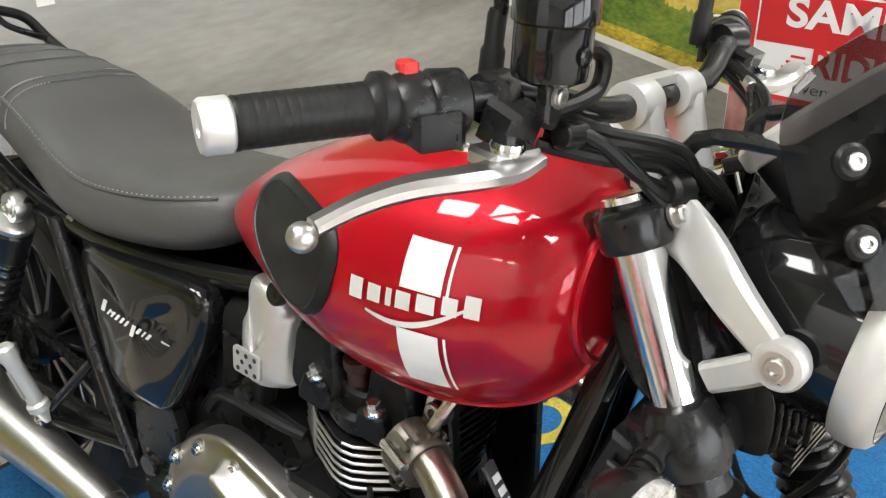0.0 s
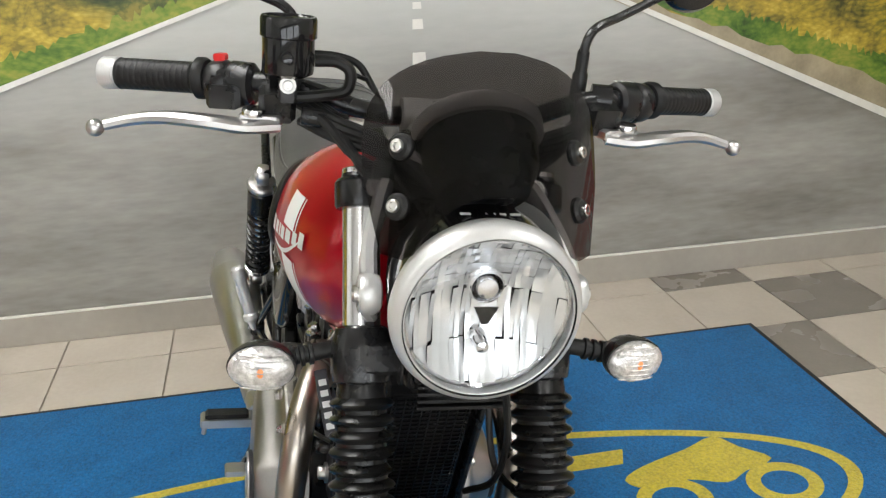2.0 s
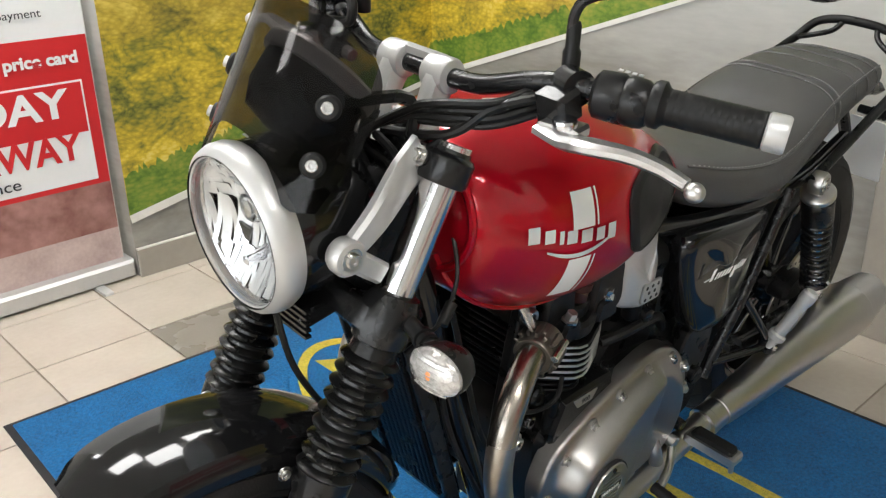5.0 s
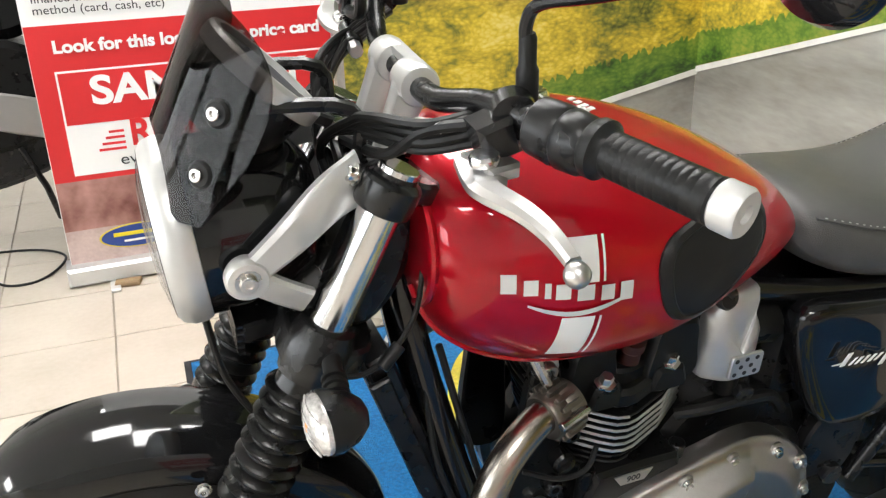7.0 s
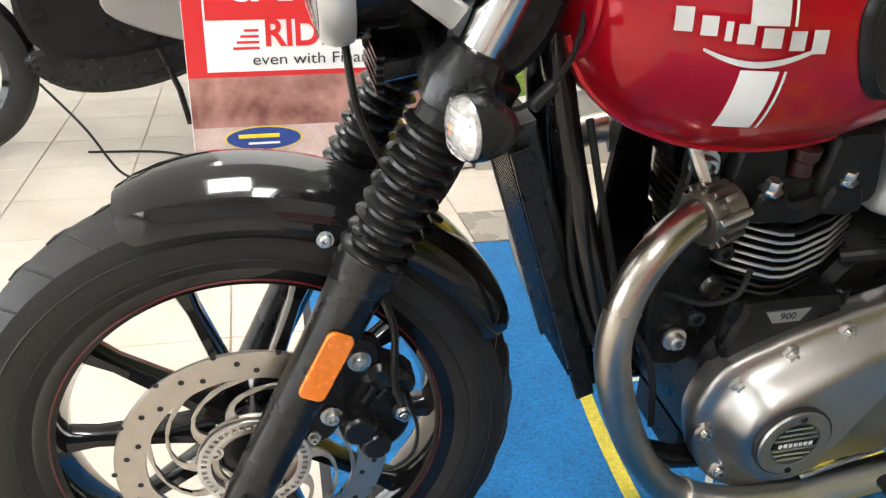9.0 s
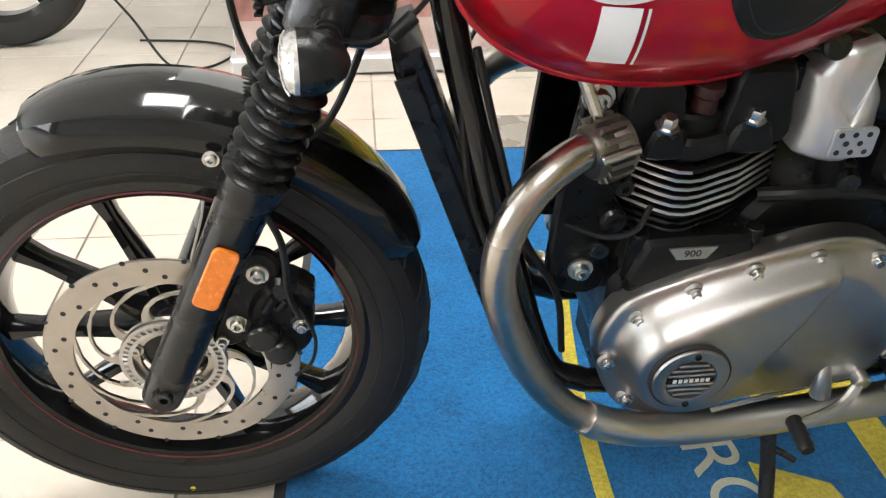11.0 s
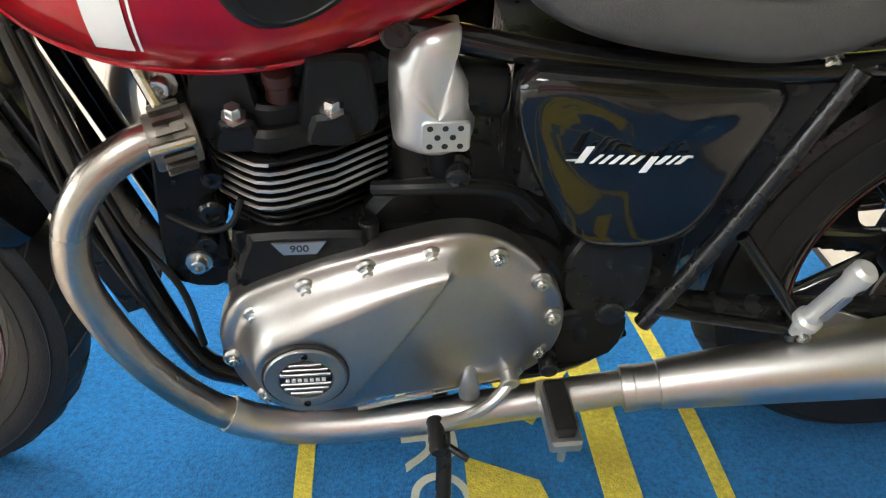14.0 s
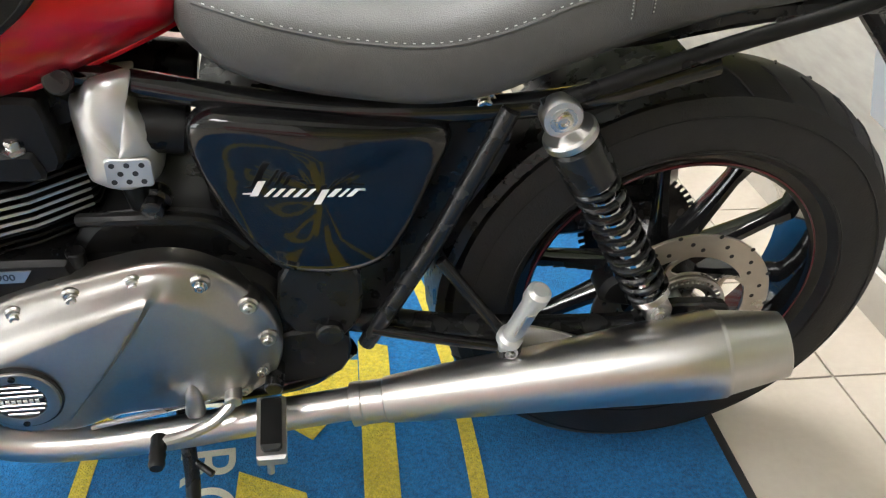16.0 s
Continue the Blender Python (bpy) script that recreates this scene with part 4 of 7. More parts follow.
bp("warning_light_strip", box(GC + V((-0.046, 0, -0.042)), (0.03, 0.05, 0.012), Matrix.Rotation(radians(-25), 3, "Y").to_4x4()), BLACK_PLASTIC, "", True, pod)

# smoked fly screen, curved about the headlight
verts = []
NU, NVv = 24, 18
def screen_at(u, v, off):
    """u across -1..1, v up 0..1; the rim is a broad arch."""
    v = 1 - (1 - v) ** 1.5
    z = 0.928 + 0.182 * v
    k = max(0.0, (z - 1.01) / 0.1001)
    half = (0.100 + 0.014 * min(1.0, (z - 0.928) / 0.06)) * max(0.02, 1 - k ** 2.6) ** 0.5
    y = u * half
    zlow = 0.062 * max(0.0, 1 - (abs(u) / 0.78) ** 2.5) * (1 - v) ** 2
    z += zlow
    x = 1.331 - 0.48 * (z - 0.965) - 5.4 * y * y
    return V((x, y, z)) + V((0.88, 10.8 * y * 0.88, 0.45)).normalized() * off
for off in (0.0, 0.003):
    for j in range(NVv + 1):
        for i in range(NU + 1):
            verts.append(screen_at(i / NU * 2 - 1, j / NVv, off))
faces, W_, tot = [], NU + 1, (NU + 1) * (NVv + 1)
for j in range(NVv):
    for i in range(NU):
        a = j * W_ + i
        faces.append((a, a + 1, a + W_ + 1, a + W_))
        faces.append((tot + a, tot + a + W_, tot + a + W_ + 1, tot + a + 1))
edge = [i for i in range(NU)] + [NU + j * W_ for j in range(NVv)] + [tot - 1 - i for i in range(NU)] + [(NVv - j) * W_ for j in range(NVv)]
for k in range(len(edge)):
    a, b = edge[k], edge[(k + 1) % len(edge)]
    faces.append((a, b, b + tot, a + tot))
scr = bp("fly_screen", Geo().add(verts, faces), SMOKE, "smoked acrylic fly screen", True, sharp=60)
for s in (1, -1):
    for p in ((1.288, 0.0865, 0.971), (1.268, 0.083, 1.022)):
        q = V((p[0], p[1] * s, p[2]))
        d = V((0.66, 0.70 * s, 0.30))
        bp("screen_washer", lathe([(0.0125, -0.002), (0.0125, 0.003), (0.010, 0.006), (0.007, 0.0065)], q, d, 24), RUBBER, "", True, scr)
        bp("screen_bolt", bolt(q + d.normalized() * 0.006, d, 0.0062, 0.005, False), BOLT, "", True, scr)

# front indicators
def indicator(c, s, d, steer, stalk):
    d = V(d).normalized()
    body = lathe([(0.004, -0.042), (0.014, -0.038), (0.024, -0.026), (0.0295, -0.010), (0.030, 0.0)], (0, 0, 0), (1, 0, 0), 28).moved(Matrix.Diagonal((1, 1.18, 0.86, 1)))
    lens = lathe([(0.0285, 0.0), (0.0285, 0.004), (0.024, 0.010), (0.014, 0.0135), (0.0005, 0.0145)], (0, 0, 0), (1, 0, 0), 28).moved(Matrix.Diagonal((1, 1.18, 0.86, 1)))
    m = Matrix.Translation(c) @ d.to_track_quat("X", "Z").to_matrix().to_4x4()
    b = bp("indicator", body.moved(m), BLACK_PLASTIC, "oval indicator with a clear lens", steer)
    bp("lens", lens.moved(m), INDICATOR_LENS, "clear ribbed indicator lens", steer, b)
    bp("bulb", ball((0, 0, 0), (0.0026, 0.005, 0.007), 12, 8).moved(m @ Matrix.Translation((0.0125, 0.0, 0.0))), AMBER_BULB, "amber bulb behind the lens", steer, b)
    ribs = Geo()
    for k in range(7):
        z = -0.018 + k * 0.006
        h = 0.030 * math.sqrt(max(0.0, 1 - (z / 0.0255) ** 2))
        ribs.join(tube([V((0.0145 - 9 * y * y - 7 * z * z, y, z)) for y in np.linspace(-h, h, 9)], 0.0009, 5))
    bp("lens_ribs", ribs.moved(m), INDICATOR_LENS, "", steer, b)
    a = V(stalk)
    e = V(c) - d * 0.020 - V((0, 0.018 * s, 0))
    g = rod(a, e, 0.0095, 16)
    ax = (e - a).normalized()
    for k in range(4):
        g.join(lathe([(0.0095, -0.003), (0.0125, -0.002), (0.0125, 0.002), (0.0095, 0.003)], a + ax * (0.030 + 0.0095 * k), ax, 16))
    bp("stalk", g, RUBBER, "", steer, b)


INDICATOR_LENS = material("ribbed_indicator_lens", (0.66, 0.64, 0.62), 0.12, 0.45, var=0.4, scale=160, fine=500, coat=1.0, bump=0.5, bscale=240)
for s in (1, -1):
    indicator(V((1.222, 0.205 * s, 0.777)), s, (0.985, 0.10 * s, 0.02), True, on_fork(0.787, 0.125 * s, -0.004))

# handlebar, risers, switchgear, grips, levers
for s in (1, -1):
    g = loft([[V((x, y0 + dy * 0.0135, z)) + V((dx * 0.022, 0, 0)) for dx, dy in ((-1 * w_r, -0.4), (-0.8 * w_r, -0.8), (-0.4 * w_r, -1), (0.4 * w_r, -1), (0.8 * w_r, -0.8), (w_r, -0.4), (w_r, 0.4), (0.8 * w_r, 0.8), (0.4 * w_r, 1), (-0.4 * w_r, 1), (-0.8 * w_r, 0.8), (-w_r, 0.4))]
              for x, y0, z, w_r in ((1.108, 0.038 * s, 0.950, 0.80), (1.102, 0.038 * s, 0.972, 0.70), (1.092, 0.037 * s, 0.995, 0.82), (1.084, 0.037 * s, 1.012, 0.95), (1.081, 0.037 * s, 1.024, 0.85), (1.080, 0.037 * s, 1.030, 0.5))])
    r_ = bp("bar_riser", g, SILVER_PAINT, "cast silver handlebar riser", True)
    bp("riser_cap", lathe([(0.012, -0.018), (0.020, -0.017), (0.0205, -0.013), (0.0205, 0.013), (0.019, 0.016), (0.012, 0.018)], (1.082, 0.037 * s, 1.016), (0, 1, 0), 20), SILVER_PAINT, "", True, r_)
bp("riser_bridge", box((1.080, 0, 1.031), (0.014, 0.074, 0.008), None, 0.003), SILVER_PAINT, "", True)
half = [(1.082, 0, 1.016), (1.082, 0.06, 1.016), (1.078, 0.10, 1.020), (1.064, 0.155, 1.036), (1.050, 0.20, 1.040), (1.014, 0.28, 1.036), (0.976, 0.372, 1.031)]
full = [(x, -y, z) for x, y, z in half[::-1]] + half[1:]
bp("handlebar", tube(spline(full, 6), 0.011, 16), SATIN_BLACK, "black tubular handlebar", True)
for s in (1, -1):
    a, b = V((1.018, 0.272 * s, 1.0365)), V((0.980, 0.364 * s, 1.0315))
    ax = (b - a).normalized()
    L = (b - a).length
    prof = [(0.021, -0.008), (0.0235, -0.004), (0.0235, 0.003), (0.0185, 0.007)]
    for k in range(12):
        h = 0.010 + (L - 0.016) * k / 12
        prof += [(0.0174, h), (0.0177, h + 0.0008), (0.0177, h + 0.0058), (0.0174, h + 0.0066)]
    prof += [(0.0175, L - 0.004), (0.0182, L - 0.002), (0.017, L)]
    gp = bp("grip", lathe(prof, a, ax, 28), RUBBER, "ribbed black rubber grip", True)
    bp("bar_end", lathe([(0.0165, 0), (0.0185, 0.002), (0.0185, 0.018), (0.0165, 0.021), (0.007, 0.021), (0.0065, 0.017), (0.0005, 0.017)], b, ax, 28), SILVER_PAINT, "satin silver bar end", True, gp)
    # switch housing
    m = Matrix.Translation(V((1.030, 0.240 * s, 1.0385))) @ ax.to_track_quat("Y", "Z").to_matrix().to_4x4()
    g = loft([[V((0.023 * k_ * math.cos(t), yy, 0.024 * k_ * math.sin(t) - 0.004)) for t in np.linspace(0, 2 * math.pi, 20, endpoint=False)] for yy, k_ in ((-0.030, 0.80), (-0.026, 1.0), (-0.004, 1.05), (0.000, 0.95), (0.004, 1.05), (0.020, 1.0), (0.026, 0.85))])
    sw = bp("switchgear", g.moved(m), BLACK_PLASTIC, "black handlebar switch housing", True)
    bp("switch_box", box((-0.012, 0.0, -0.016), (0.030, 0.040, 0.026), None, 0.005).moved(m), BLACK_PLASTIC, "", True, sw)
    if s > 0:
        bp("switch_button", box((-0.026, -0.010, 0.004), (0.010, 0.016, 0.012), None, 0.003).moved(m), SILVER_DECAL, "grey thumb switch", True, sw)
        bp("switch_button", box((-0.026, 0.010, -0.012), (0.010, 0.014, 0.010), None, 0.003).moved(m), SATIN_BLACK, "", True, sw)
        mk = Geo()
        for k in range(4):
            mk.join(box((-0.016 + 0.0008 * k, -0.012 + 0.007 * k, 0.0195), (0.006, 0.0045, 0.001), None, 0.0002))
        bp("switch_marking", mk.moved(m), SILVER_DECAL, "", True, sw)
    else:
        bp("kill_switch", box((0.002, 0.012, 0.024), (0.012, 0.014, 0.008), None, 0.003).moved(m), RED_PLASTIC, "red engine kill switch", True, sw)
    # lever perch and blade
    pv = V((1.083, 0.205 * s, 1.001))
    dv = V((0, 0, 0)) if s > 0 else V((-0.014, -0.018, -0.007))
    g = box((0, 0, 0), (0.032, 0.040, 0.034), None, 0.006).moved(Matrix.Translation(V((1.068, 0.190 * s, 1.022))) @ Matrix.Rotation(radians(18), 4, "Y"))
    g.join(lathe([(0.019, -0.012), (0.019, 0.012)], (1.052, 0.192 * s, 1.039), (0.3, s, 0), 20))
    pc = bp("lever_perch", g, SATIN_BLACK, "", True)
    bp("lever_bracket", box((0, 0, 0), (0.030, 0.046, 0.013), None, 0.004).moved(Matrix.Translation(pv + V((-0.006, 0.002 * s, 0.003))) @ Matrix.Rotation(radians(12 * s), 4, "Z")), ALUMINIUM, "alloy lever bracket", True, pc)
    bp("perch_bolt", lathe([(0.0125, 0), (0.013, 0.005), (0.0115, 0.008), (0.0005, 0.009)], pv + V((0.002, 0.01 * s, 0.009)), (0.1, 0, 1), 16), CHROME, "", True, pc)
    pts = spline([pv + V((-0.004, -0.012 * s, 0)), pv + V((0.006, 0.022 * s, -0.002)), V((1.097, 0.255 * s, 1.005)) + dv * 0.3, V((1.088, 0.295 * s, 1.007)) + dv * 0.6, V((1.081, 0.325 * s, 1.003)) + dv * 0.8, V((1.078, 0.352 * s, 0.996)) + dv], 5)
    rings = []
    for i, p in enumerate(pts):
        f = i / (len(pts) - 1)
        t = (pts[min(i + 1, len(pts) - 1)] - pts[max(i - 1, 0)]).normalized()
        nn = V((0, 0, 1)).cross(t).normalized()
        hw, hh = 0.0155 * (1 - f) ** 1.5 + 0.0062, 0.0076 * (1 - f) + 0.0055 * f
        up = t.cross(nn)
        rings.append([p + nn * (hw * x) + up * (hh * y) for x, y in ((-1, -0.4), (-0.6, -1), (0.6, -1), (1, -0.4), (1, 0.4), (0.6, 1), (-0.6, 1), (-1, 0.4))])
    lv = bp("lever", loft(rings), ALUMINIUM, "polished alloy lever with a ball end", True)
    bp("lever_ball", ball(V((1.080, 0.362 * s, 0.993)) + dv, 0.0095), ALUMINIUM, "", True, lv)
# brake fluid reservoir on the right bar
rc = V((1.090, -0.180, 1.058))
res = bp("fluid_reservoir", lathe([(0.018, -0.004), (0.0265, 0.0), (0.0275, 0.004), (0.0275, 0.036), (0.030, 0.038), (0.030, 0.056), (0.0285, 0.059), (0.0265, 0.0595), (0.0255, 0.058), (0.0005, 0.058)], rc, (0, 0, 1), 36), GLOSS_BLACK, "black brake fluid reservoir", True)
bp("sight_glass", lathe([(0.006, 0), (0.007, 0.003), (0.005, 0.004), (0.0005, 0.003)], rc + V((0.0265, -0.002, 0.018)), (1, -0.05, 0), 16), GLOSS_BLACK, "", True, res)
bp("reservoir_bracket", box(rc + V((0.002, 0.0, -0.016)), (0.012, 0.020, 0.03)), SATIN_BLACK, "", True, res)
bp("bracket_bolt", bolt(rc + V((0.009, 0.0, -0.012)), (1, 0, 0), 0.006, 0.005), BOLT, "", True, res)
hose = spline([rc + V((0.0, 0.028, 0.014)), rc + V((0.0, 0.052, 0.014)), rc + V((0.002, 0.066, 0.004)), rc + V((0.002, 0.062, -0.016)), rc + V((0.004, 0.036, -0.022)), rc + V((0.0, 0.01, -0.026))], 7)
bp("reservoir_hose", tube(hose, 0.0065, 10), RUBBER, "", True, res)
bp("master_cylinder", rod(rc + V((0.004, 0.015, -0.044)), rc + V((0.010, 0.065, -0.050)), 0.0105), SATIN_BLACK, "", True)
bp("banjo_bolt", rod(rc + V((0.010, 0.065, -0.050)), rc + V((0.012, 0.082, -0.052)), 0.008, 8), BOLT, "", True)

# mirrors on bent stalks
for s in (1, -1):
    pts = spline([V((1.030, 0.170 * s, 1.045)), V((1.034, 0.170 * s, 1.080)), V((1.036, 0.171 * s, 1.104)), V((1.031, 0.184 * s, 1.122)), V((1.005, 0.225 * s, 1.136)), V((0.950, 0.315 * s, 1.170)), V((0.940, 0.335 * s, 1.178))], 5)
    st = bp("mirror_stalk", tube(pts, 0.0056, 10), SATIN_BLACK, "bent black mirror stalk", True)
    bp("stalk_boot", lathe([(0.009, 0), (0.0095, 0.004), (0.0095, 0.030), (0.0075, 0.034), (0.0075, 0.056), (0.006, 0.060)], (1.030, 0.170 * s, 1.036), (0.06, 0, 1), 16), RUBBER, "", True, st)
    md = V((-0.97, -0.10 * s, 0.12)).normalized()
    mc = V((0.925, 0.352 * s, 1.190))
    mh = bp("mirror", lathe([(0.004, -0.020), (0.025, -0.018), (0.044, -0.010), (0.050, 0.0), (0.050, 0.004), (0.048, 0.005), (0.047, 0.003)], mc, md, 36), GLOSS_BLACK, "round black bar mirror", True)
    bp("mirror_glass", lathe([(0.047, 0.002), (0.047, 0.0035), (0.0005, 0.0035)], mc, md, 36), MIRROR_GLASS, "", True, mh)

# cables bundled round the headstock
for k, (ya, yb, zz) in enumerate(((0.19, -0.03, 0.985), (0.18, 0.05, 0.975), (-0.19, 0.03, 0.985), (-0.16, -0.05, 0.99), (-0.18, 0.0, 0.975), (-0.17, 0.04, 0.965))):
    sg = 1 if ya > 0 else -1
    pts = spline([V((1.045, ya, 1.03)), V((1.105, ya * 0.75, 1.012)), V((1.132 + 0.004 * k, ya * 0.50, zz - 0.012)), V((1.158, yb * 1.2, zz - 0.035)), V((1.150, yb * 1.1 - 0.02 * sg, 0.92)), V((1.10, yb * 0.8, 0.84))], 6)
    bp("control_cable", tube(pts, 0.0042 if k % 2 else 0.0055, 8), RUBBER, "", True)
for k in range(4):
    pts = spline([V((1.070, 0.172 - 0.006 * k, 1.008 + 0.006 * k)), V((1.108, 0.140, 0.992 + 0.008 * k)), V((1.128 + 0.004 * k, 0.095, 0.985 + 0.008 * k)), V((1.150, 0.045 + 0.006 * k, 0.978 + 0.006 * k)), V((1.168, 0.010, 0.955)), V((1.160, -0.015, 0.90))], 6)
    bp("control_cable", tube(pts, 0.0050 if k % 2 else 0.0040, 8), RUBBER, "", True)
    pts = spline([V((1.075, -0.165 + 0.006 * k, 1.004 + 0.006 * k)), V((1.112, -0.130, 0.994 + 0.007 * k)), V((1.136 + 0.004 * k, -0.085, 0.985 + 0.006 * k)), V((1.158, -0.040 - 0.005 * k, 0.972)), V((1.165, 0.0, 0.93)), V((1.14, 0.02, 0.87))], 6)
    bp("control_cable", tube(pts, 0.0045 if k % 2 else 0.0055, 8), RUBBER, "", True)
bp("cable_grommet", lathe([(0.010, -0.012), (0.014, -0.008), (0.014, 0.008), (0.010, 0.012)], (1.150, -0.080, 0.968), (0.3, 1, -0.1), 14), RUBBER, "", True)
bp("cable_ferrule", rod((1.095, 0.150, 1.016), (1.112, 0.128, 1.012), 0.0065, 10), BOLT, "", True)
bp("stem_nut", lathe([(0.020, 0), (0.020, 0.006), (0.016, 0.010), (0.0005, 0.010)], (1.098, 0.0, 0.958), FORK, 6), CHROME, "", True)
bp("ignition_lock", lathe([(0.022, 0), (0.022, 0.02), (0.019, 0.024), (0.010, 0.0245), (0.0005, 0.022)], (1.150, 0.0, 0.945), FORK, 24), CHROME, "chromed ignition lock", True)
# added solid block: stands in for the dark cables and plates between the forks
bp("headstock_filler", slab(smooth_poly([(1.095, 0.930), (1.150, 0.930), (1.190, 0.860), (1.205, 0.790), (1.150, 0.760), (1.105, 0.800), (1.085, 0.870)], 4), -0.062, 0.062, 0.012), BLACK_PLASTIC, "added black block in place of the cables and plates round the headstock", True)
# horn and wiring below the headlight
bp("regulator", box((1.245, 0.0, 0.772), (0.05, 0.085, 0.022), Matrix.Rotation(radians(12), 3, "Y").to_4x4(), 0.004), SATIN_BLACK, "finned black regulator under the headlight", True)
for k in range(5):
    bp("regulator_fin", box((1.268, 0.0, 0.752 + 0.008 * k), (0.008, 0.10, 0.0035), None, 0.001), SATIN_BLACK, "", True)
for k in range(6):
    bp("horn_plate", slab(smooth_poly([(-0.028, -0.02), (-0.018, -0.034), (0.018, -0.034), (0.028, -0.02), (0.02, 0.03), (-0.02, 0.03)], 3), -0.0015, 0.0015, 0.0004, V((1.228 + 0.004 * k, -0.065 + 0.007 * k, 0.80)), (1, 0, 0), (0, 0, 1), (0, 1, 0)), SATIN_BLACK, "", True)
bp("wire_loom", tube(spline([V((1.30, 0.03, 0.80)), V((1.285, 0.045, 0.72)), V((1.24, 0.05, 0.64)), V((1.20, 0.03, 0.60))], 6), 0.004, 8), RUBBER, "", True)

# tank
TANK = [  # x, bottom, top, half width
    (1.096, 0.840, 0.895, 0.055), (1.091, 0.800, 0.922, 0.092), (1.076, 0.758, 0.940, 0.120), (1.042, 0.725, 0.952, 0.141), (0.998, 0.704, 0.960, 0.157), (0.95, 0.693, 0.961, 0.169),
    (0.89, 0.689, 0.954, 0.176), (0.83, 0.693, 0.941, 0.174), (0.77, 0.704, 0.922, 0.160), (0.72, 0.720, 0.902, 0.143), (0.67, 0.739, 0.877, 0.124), (0.63, 0.755, 0.852, 0.103), (0.605, 0.766, 0.829, 0.082), (0.592, 0.776, 0.812, 0.050)]
TX = np.array([t[0] for t in TANK][::-1])


def tank_row(x):
    return [float(np.interp(x, TX, np.array([t[k] for t in TANK][::-1]))) for k in (1, 2, 3)]


def tank_point(x, a):
    """A place on the tank's skin: a is the angle round the section, from -90 (below) over 0 (left) to 90 (top)."""
    zb, zt, w = tank_row(x)
    zm = zb + 0.47 * (zt - zb)
    c, s = math.cos(a), math.sin(a)
    y = w * math.copysign(abs(c) ** 0.80, c)
    if s < 0:
        y = w * math.copysign(abs(c) ** 0.36, c) * (1 - 0.20 * s * s)
        return V((x, y, zm + (zm - zb) * -(abs(s) ** 1.0)))
    return V((x, y, zm + (zt - zm) * s))


def tank_side(x, z, s=1, off=0.0):
    """The skin's place at x, z on the left (1) or right (-1)."""
    zb, zt, w = tank_row(x)
    zm = zb + 0.47 * (zt - zb)
    k = (z - zm) / (zt - zm) if z > zm else (z - zm) / (zm - zb)
    a = math.asin(max(-0.999, min(0.999, k)))
    p = tank_point(x, a)
    e = 0.01
    q, r = tank_point(x, a + e), tank_point(x + 0.004, a)
    n = (q - p).cross(r - p).normalized()
    if n.y < 0:
        n = -n
    p = p + n * off
    return V((p.x, p.y * s, p.z))


# smooth the row table by a spline so that the skin has no kinks
_sp = spline([(t[0], t[1], t[2]) for t in TANK], 6)
_sw = spline([(t[0], t[3], 0) for t in TANK], 6)
TANK = [(p.x, p.y, p.z, q.y) for p, q in zip(_sp, _sw)]
TX = np.array([t[0] for t in TANK][::-1])
rings = [[tank_point(t[0], 2 * math.pi * j / 48 - math.pi / 2) for j in range(48)] for t in TANK]
tank = bp("fuel_tank", loft(rings), CANDY_RED, "metallic candy red fuel tank", sharp=70)
for s in (1, -1):
    pts = [tank_point(t[0], radians(-68)) for t in TANK[6:-6:2]]
    bp("tank_seam", tube([V((p.x, p.y * s, p.z)) for p in pts], 0.005, 8), CANDY_RED, "", False, tank)
lip = [tank_point(1.086, a) for a in np.radians(np.linspace(-70, 250, 60))]
bp("tank_lip", tube([V((p.x + 0.002, p.y * 1.01, p.z)) for p in lip], 0.0055, 8), CANDY_RED, "", False, tank)
FC = V((0.930, -0.046, 0.951))
bp("filler_cap", lathe([(0.036, -0.006), (0.036, 0.004), (0.033, 0.009), (0.030, 0.010), (0.029, 0.012), (0.012, 0.014), (0.0005, 0.0145)], FC, (0.05, -0.22, 1), 40), CHROME, "brushed metal filler cap", False, tank)


def decal(fx0, fx1, z0, z1, s, off=0.0016, n=8):
    """A sheet on the tank's side between two heights; its front and rear rims are functions of z."""
    top, bot = [], []
    g = Geo()
    grid = []
    for i in range(n + 1):
        z = z0 + (z1 - z0) * i / n
        grid.append([tank_side(fx0(z) + (fx1(z) - fx0(z)) * j / 4, z, s, off) for j in range(5)])
    return loft(grid, cap=False, closed=False)


